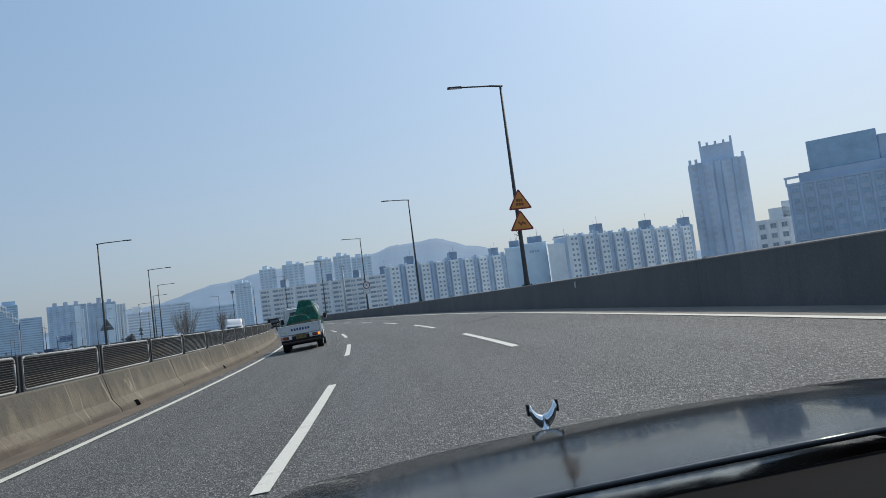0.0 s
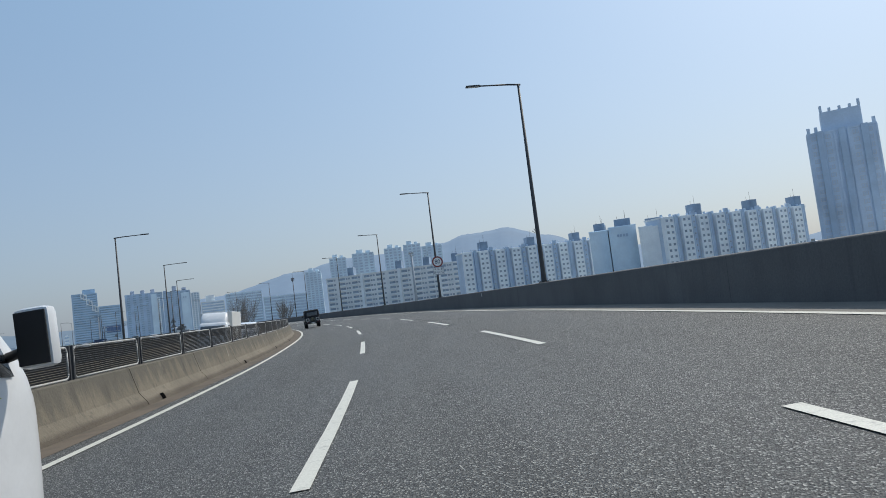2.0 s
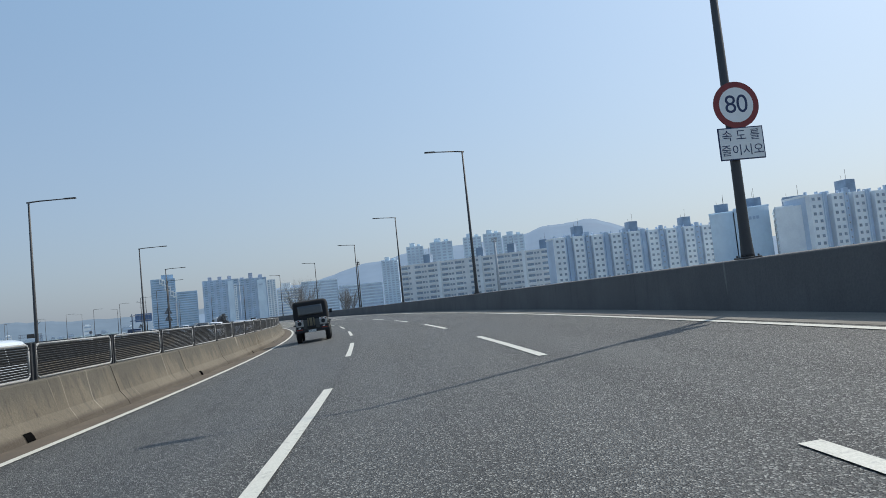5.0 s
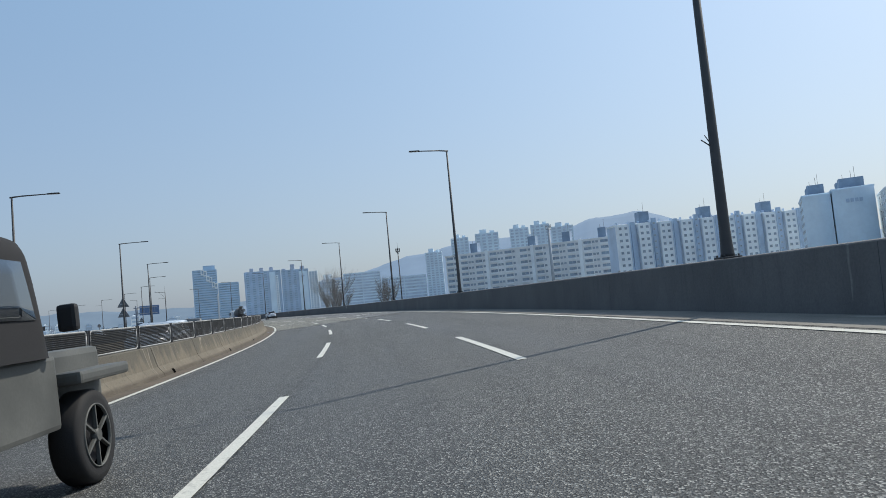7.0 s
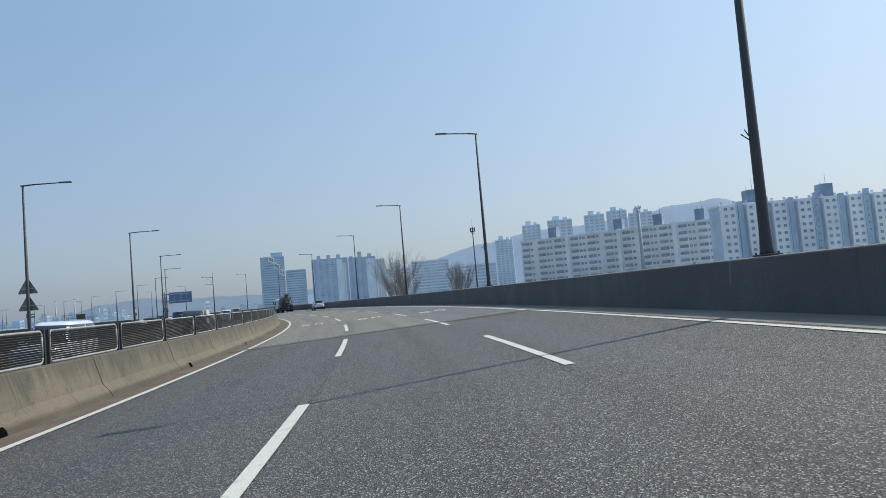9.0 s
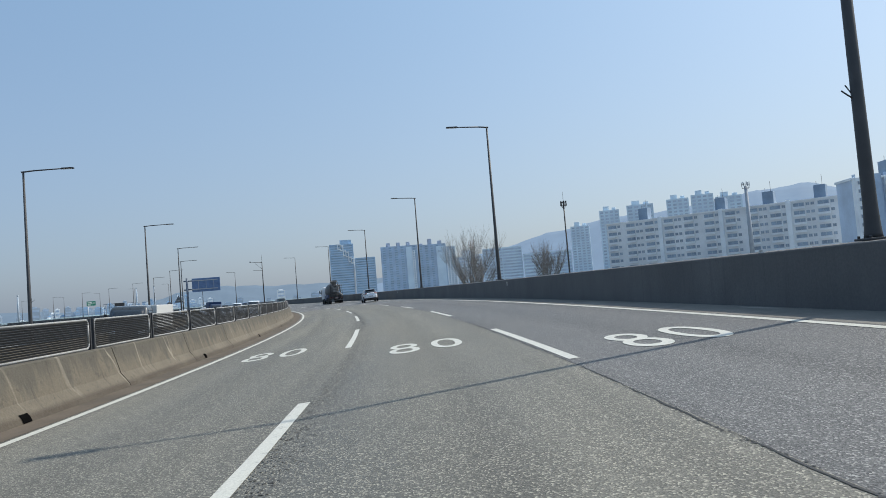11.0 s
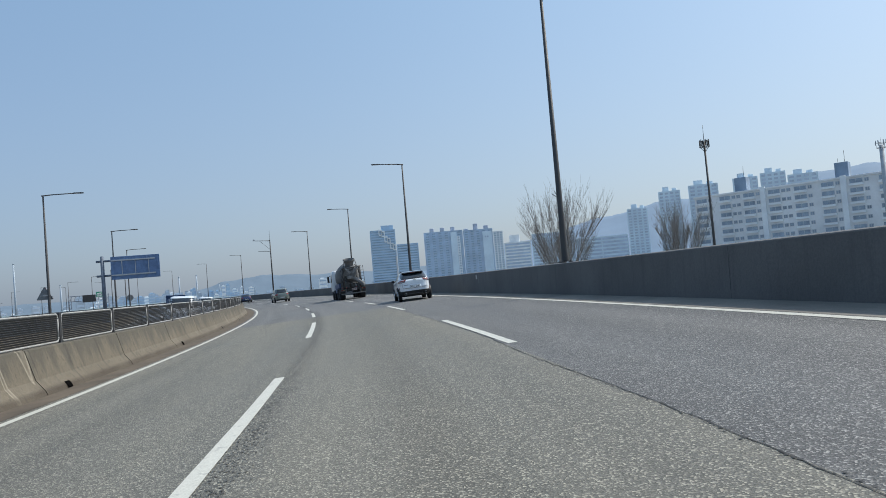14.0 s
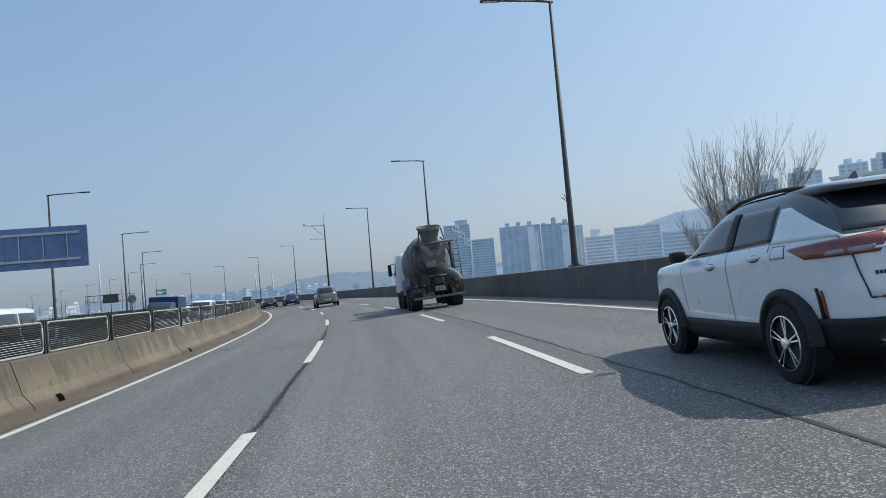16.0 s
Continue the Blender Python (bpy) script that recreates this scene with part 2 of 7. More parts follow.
def glass(name, tint, rough=0.03, see=0.35):
    m, nt, p = nodes_of(name)
    p.inputs["Base Color"].default_value = (*tint, 1)
    p.inputs["Roughness"].default_value = rough
    p.inputs["Transmission Weight"].default_value = see
    p.inputs["IOR"].default_value = 1.5 if see > 0.3 else 1.8
    return m


ASPHALT = asphalt("asphalt", (1.0, 1.02, 0.99), 0.84)
PALE_ASPHALT = asphalt("pale_asphalt", (1.97, 1.88, 1.57), 0.42)
MID_ASPHALT = asphalt("mid_grey_asphalt", (1.66, 1.65, 1.60), 0.40)
OUTER_ASPHALT = asphalt("outer_lane_asphalt", (1.50, 1.49, 1.45), 0.5)
BARRIER = barrier_concrete()
PALE_CONCRETE = concrete("pale_concrete", (0.19, 0.158, 0.112), (0.11, 0.092, 0.068), 0.75)
WALL_CONCRETE = concrete("wall_concrete", (0.148, 0.147, 0.146), (0.106, 0.106, 0.106), 0.24)
KERB_GREY = concrete("gutter_concrete", (0.26, 0.245, 0.215), (0.18, 0.168, 0.148), 0.3)
WALL_GROOVE = plain("wall_groove", (0.06, 0.06, 0.06), 0.9, var=0.2, where="world")
DUST = plain("gutter_dust", (0.12, 0.095, 0.07), 0.95, var=0.3, scale=1.3, fine=30, bump=0.4, where="world")
LINE = line_paint()
GALV = plain("galvanised_steel", (0.5, 0.51, 0.52), 0.42, 0.75, scale=5)
FENCE_GREY = plain("fence_frame_paint", (0.36, 0.36, 0.35), 0.6, 0.0, var=0.2)
SLAT = plain("fence_slat_paint", (0.024, 0.025, 0.027), 0.7, 0.0, var=0.3, scale=1.5)
POST_DARK = plain("post_dark_paint", (0.05, 0.05, 0.052), 0.5, 0.3)
POLE = plain("lamp_pole_paint", (0.058, 0.058, 0.06), 0.6, 0.1, var=0.3, scale=1.2)
LAMP_GLASS = glass("lamp_glass", (0.75, 0.78, 0.8), 0.15, 0.5)
BLACK = plain("black_plastic", (0.013, 0.013, 0.015), 0.6, var=0.25)
RUBBER = plain("tyre_rubber", (0.013, 0.013, 0.014), 0.8, var=0.3, fine=90, bump=0.3)
ALLOY = plain("wheel_alloy", (0.6, 0.6, 0.61), 0.28, 0.9)
CHROME = plain("chrome", (0.85, 0.86, 0.87), 0.07, 1.0, var=0.04, bump=0.0)
CAR_GLASS = glass("tinted_car_glass", (0.022, 0.028, 0.036), 0.03, 0.12)
RED_LENS = plain("red_lens", (0.34, 0.02, 0.018), 0.12, coat=0.8, bump=0.0)
AMBER_LENS = plain("amber_lens", (0.75, 0.2, 0.02), 0.15, coat=0.8, bump=0.0)
AMBER_LIT = plain("amber_lens_lit", (0.85, 0.25, 0.03), 0.2, bump=0.0, glow=(1.0, 0.36, 0.05, 0.9))
CLEAR_LENS = plain("clear_lens", (0.75, 0.76, 0.77), 0.12, 0.2, coat=0.8, bump=0.0)
WHITE_PAINT = plain("white_car_paint", (0.74, 0.78, 0.82), 0.3, coat=0.9, var=0.015, bump=0.0)
TRUCK_WHITE = plain("white_truck_paint", (0.64, 0.65, 0.66), 0.36, coat=0.5, var=0.07, bump=0.02)
PLATE_WHITE = plain("plate_white", (0.78, 0.79, 0.78), 0.4, var=0.05)
PLATE_YELLOW = plain("plate_yellow", (0.24, 0.17, 0.05), 0.45, var=0.1)
INK = plain("black_ink", (0.03, 0.032, 0.04), 0.5, var=0.1, bump=0.0)
NAVY = plain("navy_letter_paint", (0.03, 0.06, 0.16), 0.4, var=0.1)
ROOF_BLACK = plain("black_roof_paint", (0.035, 0.045, 0.06), 0.12, coat=1.0, var=0.1, bump=0.0)


# ---- building helpers ----
def mesh_of(name, bm, mats, smooth=False, angle=None):
    bm.normal_update()
    me = bpy.data.meshes.new(name)
    bm.to_mesh(me)
    bm.free()
    for m in mats if isinstance(mats, (list, tuple)) else [mats]:
        me.materials.append(m)
    if smooth:
        me.shade_smooth()
        if angle:
            me.set_sharp_from_angle(angle=radians(angle))
    return me


def part(name, bm, mats, parent, label="", smooth=False, angle=40):
    """Links a bmesh as one mesh object under a thing or a part."""
    ob = new(name, mesh_of(name, bm, mats, smooth, angle))
    ob.parent = parent
    return tagged(ob, label) if label else ob


def thing(name, m, label, category, group="", kind=""):
    ob = new(name)
    ob.empty_display_size = 0.2
    ob.matrix_world = m
    return tagged(ob, label, category, group, kind)


def solo(name, bm, mats, m, label, category, group="", kind="", smooth=False, angle=40):
    ob = new(name, mesh_of(name, bm, mats, smooth, angle))
    ob.matrix_world = m
    return tagged(ob, label, category, group, kind)


def child(name, me, parent, m=None):
    ob = new(name, me)
    ob.parent = parent
    if m is not None:
        ob.matrix_basis = m
    return ob


def box(bm, x0, x1, y0, y1, z0, z1, bevel=0.0, m=None, mat=0):
    r = bmesh.ops.create_cube(bm, size=1.0)
    vs = r["verts"]
    for v in vs:
        v.co = Vector((x0 + (v.co.x + 0.5) * (x1 - x0), y0 + (v.co.y + 0.5) * (y1 - y0), z0 + (v.co.z + 0.5) * (z1 - z0)))
    fs = {f for v in vs for f in v.link_faces}
    if bevel:
        es = list({e for v in vs for e in v.link_edges})
        r = bmesh.ops.bevel(bm, geom=es, offset=bevel, segments=2, affect="EDGES", profile=0.6)
        fs = set(r["faces"]) | {f for f in fs if f.is_valid}
        vs = list({v for f in fs for v in f.verts})
    for f in fs:
        f.material_index = mat
    if m is not None:
        bmesh.ops.transform(bm, matrix=m, verts=vs)
    return bm


def boxed(*a, **k):
    return box(bmesh.new(), *a, **k)


def rod(bm, a, b, r0, r1=None, n=10, mat=0):
    """A tapered round bar from a to b."""
    a, b = Vector(a), Vector(b)
    r1 = r0 if r1 is None else r1
    q = (b - a).to_track_quat("Z", "Y").to_matrix()
    rings = []
    for p, r in ((a, r0), (b, r1)):
        rings.append([bm.verts.new(p + q @ Vector((r * math.cos(2 * math.pi * i / n), r * math.sin(2 * math.pi * i / n), 0))) for i in range(n)])
    for i in range(n):
        f = bm.faces.new((rings[0][i], rings[0][(i + 1) % n], rings[1][(i + 1) % n], rings[1][i]))
        f.material_index = mat
        f.smooth = True
    for ring, flip in ((rings[0], True), (rings[1], False)):
        f = bm.faces.new(ring[::-1] if flip else ring)
        f.material_index = mat
    return bm


def tube(points, r, n=6):
    """One bent round bar through the points."""
    bm = bmesh.new()
    pts = [Vector(p) for p in points]
    rings = []
    for i, p in enumerate(pts):
        way = (pts[min(i + 1, len(pts) - 1)] - pts[max(i - 1, 0)]).normalized()
        q = way.to_track_quat("Z", "Y").to_matrix()
        rings.append([bm.verts.new(p + q @ Vector((r * math.cos(2 * math.pi * k / n), r * math.sin(2 * math.pi * k / n), 0))) for k in range(n)])
    for a, b in zip(rings, rings[1:]):
        for k in range(n):
            bm.faces.new((a[k], a[(k + 1) % n], b[(k + 1) % n], b[k])).smooth = True
    bm.faces.new(rings[0][::-1])
    bm.faces.new(rings[-1])
    bmesh.ops.recalc_face_normals(bm, faces=bm.faces)
    return bm


def turned(profile, n=24, axis="Z", caps=True):
    """A turned body from (radius, height) pairs."""
    bm = bmesh.new()
    rings = []
    for r, h in profile:
        ring = []
        for i in range(n):
            a = 2 * math.pi * i / n
            x, y = r * math.cos(a), r * math.sin(a)
            ring.append(bm.verts.new((x, y, h) if axis == "Z" else (h, x, y) if axis == "X" else (x, h, -y)))
        rings.append(ring)
    for p, q in zip(rings, rings[1:]):
        for i in range(n):
            bm.faces.new((p[i], p[(i + 1) % n], q[(i + 1) % n], q[i])).smooth = True
    if caps:
        bm.faces.new(rings[0][::-1])
        bm.faces.new(rings[-1])
    bmesh.ops.recalc_face_normals(bm, faces=bm.faces)
    return bm


def ribbon(profile, s0, s1, step=3.0, closed=False, caps=True):
    """Sweeps a cross-section of (d, height over the road) along the road; uv is (metres along, metres round the section)."""
    bm = bmesh.new()
    uv = bm.loops.layers.uv.new("UVMap")
    n = max(1, round((s1 - s0) / step))
    run = [0.0]
    for (d0, z0), (d1, z1) in zip(profile, profile[1:]):
        run.append(run[-1] + math.hypot(d1 - d0, z1 - z0))
    rows = []
    for i in range(n + 1):
        s = s0 + (s1 - s0) * i / n
        rows.append((s, [bm.verts.new(rp(s, d, z)) for d, z in profile]))
    for (sa, a), (sb, b) in zip(rows, rows[1:]):
        for j in range(len(profile) - 1):
            f = bm.faces.new((a[j], a[j + 1], b[j + 1], b[j]))
            for l, t in zip(f.loops, ((sa, run[j]), (sa, run[j + 1]), (sb, run[j + 1]), (sb, run[j]))):
                l[uv].uv = t
    if caps and len(profile) > 2:
        for f in (rows[0][1][::-1], rows[-1][1]):
            bm.faces.new(f)
    bmesh.ops.recalc_face_normals(bm, faces=bm.faces)
    return bm


def flat_strip(d0, d1, s0, s1, lift=0.004, step=3.0):
    """A strip lying on the road; uv is (metres across, metres along)."""
    bm = bmesh.new()
    uv = bm.loops.layers.uv.new("UVMap")
    n = max(1, round((s1 - s0) / step))
    k = max(1, round(abs(d1 - d0) / 4.0))
    grid = [[bm.verts.new(rp(s0 + (s1 - s0) * i / n, d0 + (d1 - d0) * j / k, lift)) for j in range(k + 1)] for i in range(n + 1)]
    for i in range(n):
        for j in range(k):
            f = bm.faces.new((grid[i][j], grid[i][j + 1], grid[i + 1][j + 1], grid[i + 1][j]))
            for l, (a, b) in zip(f.loops, ((i, j), (i, j + 1), (i + 1, j + 1), (i + 1, j))):
                l[uv].uv = (d0 + (d1 - d0) * b / k, s0 + (s1 - s0) * a / n)
    return bm


def lettering(name, text, size, m, mat, parent, depth=0.004, align="CENTER", spacing=1.0):
    cu = bpy.data.curves.new(name, "FONT")
    cu.body, cu.size, cu.extrude, cu.align_x, cu.align_y, cu.space_character = text, size, depth, align, "CENTER", spacing
    tmp = new(name, cu)
    bpy.context.view_layer.update()
    me = bpy.data.meshes.new_from_object(tmp.evaluated_get(bpy.context.evaluated_depsgraph_get()))
    bpy.data.objects.remove(tmp)
    me.materials.clear()
    me.materials.append(mat)
    ob = new(name, me)
    ob.parent = parent
    ob.matrix_basis = m
    return ob

# ---- the large structure ----
def earth():
    m, nt, p = nodes_of("far_ground")
    pos = place_of(nt, "world")
    a, b = noise_of(nt, pos, 0.004, 6.0), noise_of(nt, pos, 0.05, 5.0)
    c = mixed(nt, ramp(nt, a, 0.35, 0.65), (0.2, 0.205, 0.2), (0.28, 0.275, 0.25))
    c = mixed(nt, ramp(nt, b, 0.45, 0.7, 0.0, 0.6), c, (0.14, 0.15, 0.13))
    nt.links.new(c, p.inputs["Base Color"])
    p.inputs["Roughness"].default_value = 0.95
    return m


bm = bmesh.new()
bmesh.ops.create_circle(bm, cap_ends=True, radius=4700, segments=96)
tagged(solo("ground", bm, earth(), Matrix.Translation((-150, 150, GROUND)), "hazy city ground under and round the raised road", "ground"), kind="structure")

# the road deck: both carriageways on one banked, solid body
deck = ribbon([(7.48, -0.01), (7.48, -9.5), (-18.6, -8.0), (-18.6, -0.01)], S0, S1, 4.0)
tagged(solo("embankment", deck, WALL_CONCRETE, Matrix(), "grey concrete body that carries the raised road", "embankment"), kind="structure")
tagged(solo("road", flat_strip(-5.3, 6.62, S0, S1, 0.0), ASPHALT, Matrix(), "worn grey asphalt of the three-lane carriageway", "road"), kind="structure")
road_b = tagged(solo("road_opposite", flat_strip(-18.0, -6.15, S0, S1, 0.0), ASPHALT, Matrix(), "grey asphalt of the opposite carriageway behind the median", "road"), kind="structure")
part("gutter_left", flat_strip(-5.28, -4.72, S0, S1, 0.005), DUST, bpy.data.objects["road"], "strip of brown dust along the median barrier")
part("gutter_right", flat_strip(5.70, 6.60, S0, S1, 0.005), KERB_GREY, bpy.data.objects["road"], "pale concrete gutter along the outer wall")
road_ob = bpy.data.objects["road"]

# newer, paler surfacing past the bridge joint, and a darker outer lane
part("pale_surfacing", flat_strip(-4.7, 2.06, 162.45, 243.6, 0.0045), PALE_ASPHALT, road_ob, "paler worn surfacing")
part("grey_surfacing", flat_strip(-4.7, 2.62, 243.6, 330.0, 0.0045), MID_ASPHALT, road_ob, "mid-grey surfacing")

part("outer_surfacing", flat_strip(2.06, 5.70, 162.45, 243.6, 0.0042), OUTER_ASPHALT, road_ob, "darker surfacing of the outer lane")
part("grey_surfacing", flat_strip(2.62, 5.70, 243.6, 330.0, 0.0042), MID_ASPHALT, road_ob, "mid-grey surfacing of the outer lane")

# painted lines: a little further out before the bend steadies
def ease(x):
    x = min(1.0, max(0.0, x))
    return x * x * (3 - 2 * x)


def painted(d0, w, s0, s1, lift, early=0.27, middle=0.0):
    """A painted line about d0."""
    n = max(2, round((s1 - s0) / 2.5))
    bm = bmesh.new()
    rows = []
    for i in range(n + 1):
        s = s0 + (s1 - s0) * i / n
        d = d0 + early * (1 - ease((s - 28) / 36)) + middle * ease((s - 50) / 20) * (1 - ease((s - 150) / 40))
        rows.append((bm.verts.new(rp(s, d - w / 2, lift)), bm.verts.new(rp(s, d + w / 2, lift))))
    for a, b in zip(rows, rows[1:]):
        bm.faces.new((a[0], a[1], b[1], b[0]))
    return bm


for d, early, middle in ((-4.50, 0.27, -0.16), (5.55, 0.18, -0.06)):
    part("edge_line", painted(d, 0.15, S0, S1, 0.010, early, middle), LINE, road_ob, "solid white edge line")
for d in (-6.9, -17.3):
    part("edge_line", flat_strip(d - 0.075, d + 0.075, S0, S1, 0.007), LINE, road_b)
# far end and length of each dash; the newer surfacing has other lengths
left_ends = [-16.5, -1.8, 12.2, 27.1, 42.1, 56.4, 71.8, 86.6, 101.0, 115.5, 130.0, 144.8, 159.2, 174.0, 190.6, 206.9, 222.3, 238.8, 249.9, 262.0]
right_ends = [-10.0, 3.9, 20.1, 34.8, 49.7, 64.8, 79.4, 93.5, 107.8, 122.6, 136.9, 152.0, 166.3, 181.8, 198.2, 213.9, 229.5, 244.4, 256.0, 268.5]
for d, ends, longer in ((-1.16, left_ends, 8.4), (2.18, right_ends, 7.2)):
    ends = ends + [ends[-1] + 14.7 * (i + 1) for i in range(18)]
    for e in ends:
        part("lane_dash", painted(d, 0.14, e - (7.1 if e < 165 else longer if e < 240 else 5.7), e, 0.010), LINE, road_ob)
for d in (-10.3, -13.7):
    for i in range(34):
        part("lane_dash", flat_strip(d - 0.07, d + 0.07, -30 + 14.7 * i, -22.9 + 14.7 * i, 0.007), LINE, road_b)

# tarred seams along the lanes
SEAM = plain("tar_seam", (0.03, 0.03, 0.031), 0.7, var=0.3, where="world")


def seam(d0, s0, s1, w):
    """A ragged crack with crumbled edges."""
    bm = bmesh.new()
    n = int((s1 - s0) / 0.16)
    rows = []
    for i in range(n + 1):
        s = s0 + (s1 - s0) * i / n
        d = d0 + 0.07 * noise.noise((s * 0.22, d0, 0)) + 0.03 * noise.noise((s * 1.3, d0, 4)) + 0.02 * noise.noise((s * 4.1, d0, 7))
        k = w * max(0.08, 0.25 + 0.9 * abs(noise.noise((s * 0.5, d0, 9))) + 0.7 * noise.noise((s * 3.3, d0, 2)))
        j = w * max(0.08, 0.25 + 0.9 * abs(noise.noise((s * 0.5, d0, 5))) + 0.7 * noise.noise((s * 3.7, d0, 8)))
        rows.append((bm.verts.new(rp(s, d - k, 0.0085)), bm.verts.new(rp(s, d + j, 0.0085))))
    for a, b in zip(rows, rows[1:]):
        bm.faces.new((a[0], a[1], b[1], b[0]))
    part("tar_seam", bm, SEAM, road_ob, "dark cracked tar seam")


WORN = plain("worn_stone", (0.105, 0.102, 0.095), 0.85, var=0.35, where="world")


def crumbs(d0, s0, s1, spread, count, mat=SEAM, label="dark crumbled stones along the crack"):
    """Crumbled dark stones either side of a crack."""
    rnd = random.Random(int(s0))
    bm = bmesh.new()
    for _ in range(count):
        s = s0 + (s1 - s0) * rnd.random()
        d = d0 + 0.07 * noise.noise((s * 0.22, d0, 0)) + rnd.gauss(0, spread) * (0.5 + abs(noise.noise((s * 0.4, 3, d0))))
        r, turn = rnd.uniform(0.004, 0.013), rnd.random() * 6
        ring = []
        for k in range(5):
            a, q = turn + k * 1.2566, r * rnd.uniform(0.6, 1.3)
            ring.append(bm.verts.new(rp(s + 1.6 * q * math.sin(a), d + q * math.cos(a), 0.0092)))
        bm.faces.new(ring)
    bmesh.ops.recalc_face_normals(bm, faces=bm.faces)
    tagged(part("loose_stones", bm, mat, road_ob, label), kind="stuff")


seam(-1.10, 76, 160, 0.016), seam(-1.15, 243.8, 330, 0.03), seam(2.05, 163, 246, 0.012), seam(2.64, 243.8, 300, 0.03)
crumbs(-1.15, 245.5, 266, 0.045, 4500), crumbs(2.05, 163, 246, 0.025, 1500)
crumbs(-0.98, 163.5, 245, 0.15, 11000, WORN, "worn open-textured stones in a soft band")

# finger joint of the bridge, with its pale concrete strips and steel teeth
JOINT_S = 161.5
part("joint_strip", flat_strip(-5.2, 6.2, JOINT_S - 0.95, JOINT_S + 0.95, 0.004, 0.5), PALE_CONCRETE, road_ob, "pale concrete strip at the bridge joint")
part("joint_bed", flat_strip(-5.2, 6.2, JOINT_S - 0.3, JOINT_S + 0.3, 0.008, 0.3), BLACK, road_ob, "dark gap of the bridge joint")
tooth = mesh_of("joint_tooth", boxed(-0.035, 0.035, -0.11, 0.11, 0.0, 0.012, 0.004), plain("joint_steel", (0.22, 0.225, 0.24), 0.4, 0.8))
for i in range(95):
    d = -5.1 + i * 0.119
    for k in (-1, 1):
        child("joint_tooth", tooth, road_ob, on_road(JOINT_S + k * 0.13 + 0.02, d + (0.06 if k > 0 else 0), 0.008))
for k in (-1, 1):
    part("joint_edge", flat_strip(-5.2, 6.2, JOINT_S + k * 0.27 - 0.035, JOINT_S + k * 0.27 + 0.035, 0.016, 0.3), bpy.data.materials["joint_steel"], road_ob)

# speed limit painted in each lane
for s, d in ((183.1, -2.95), (179.7, 0.5), (175.6, 3.8)):
    m = on_road(s, d, 0.011) @ Matrix.Diagonal((1.0, 2.3, 1.0, 1.0))
    lettering("road_number", "80", 1.35, m, LINE, road_ob, 0.0005, spacing=1.25)

# right-hand wall
wall = tagged(solo("wall_right", ribbon([(6.60, 0.0), (6.625, 0.955), (6.64, 0.972), (7.42, 0.972), (7.44, 0.95), (7.47, -1.5)], S0, S1, 3.0), WALL_CONCRETE, Matrix(), "long dark grey concrete parapet wall on the outer edge", "wall"), kind="structure")
groove = mesh_of("wall_joint", ribbon([(6.596, 0.02), (6.620, 0.95)], -0.006, 0.006, 1.0, caps=False), WALL_GROOVE)
for i in range(62):
    child("wall_joint", groove, wall, swing(S0 + 4 + i * 10.0))

# outer parapet of the opposite carriageway
tagged(solo("wall_left", ribbon([(-17.75, 0.0), (-17.82, 0.85), (-18.4, 0.85), (-18.5, -1.0)], S0, S1, 4.0), PALE_CONCRETE, Matrix(), "low concrete parapet beyond the opposite lanes", "wall"), kind="structure")

# median barrier in cast lengths
median = thing("median_barrier", Matrix(), "stained beige concrete median barrier in cast lengths", "barrier", kind="structure")
PROFILE = [(-5.25, 0.0), (-5.28, 0.08), (-5.43, 0.28), (-5.58, 0.79), (-5.62, 0.82), (-5.86, 0.82), (-5.9, 0.79), (-6.04, 0.3), (-6.18, 0.08), (-6.2, 0.0)]
unit = mesh_of("barrier_length", ribbon(PROFILE, 0.0, 4.97, 1.25), BARRIER)
for i in range(126):
    child("barrier_length", unit, median, swing(S0 + i * 5.0))
filler = mesh_of("joint_filler", ribbon([(d + 0.012 if d < -5.7 else d - 0.012, max(0.0, z - 0.01)) for d, z in PROFILE], 4.968, 5.002, 1.25, caps=False), SEAM)
for i in range(126):
    child("joint_filler", filler, median, swing(S0 + i * 5.0))
# black sheets on the toe paint the shade inside drain holes
DRAIN = plain("drain_shade_black", (0.006, 0.006, 0.006), 0.95, var=0.2)
DRAIN.node_tree.nodes["Principled BSDF"].inputs["Specular IOR Level"].default_value = 0.0
drain = mesh_of("drain_hole", ribbon([(-5.244, 0.012), (-5.272, 0.08), (-5.315, 0.135)], -0.12, 0.12, 0.12, caps=False), DRAIN)
for i in range(40):
    child("drain_hole", drain, median, swing(-6 + i * 10.0 + 2.0))


# fence panels on the median
def fence_meshes():
    w, z0, z1 = 3.12, 0.845, 1.375
    bm = bmesh.new()
    r, pts = 0.09, []
    for cx, cz, a0 in ((w / 2 - r, z1 - r, 0), (-w / 2 + r, z1 - r, 90), (-w / 2 + r, z0 + r, 180), (w / 2 - r, z0 + r, 270)):
        for k in range(4):
            a = radians(a0 + k * 30)
            pts.append(Vector((0, cx + r * math.cos(a), cz + r * math.sin(a))))
    for i, p in enumerate(pts):
        rod(bm, p, pts[(i + 1) % len(pts)], 0.021, n=6)
    frame_me = mesh_of("frame", bm, FENCE_GREY)
    slat_me = mesh_of("slat", boxed(-0.005, 0.005, -w / 2 + 0.03, w / 2 - 0.03, -0.0165, 0.0165, 0.0, Matrix.Rotation(radians(32), 4, "Y")), SLAT)
    post_me = mesh_of("post", boxed(-0.03, 0.03, -0.025, 0.025, 0.815, 1.40, 0.006), POST_DARK)
    return frame_me, slat_me, post_me


F_ME, S_ME, P_ME = fence_meshes()
panel_me = None
GAP_AT = [0, 9, 13, 27, 40, 49, 58, 63]
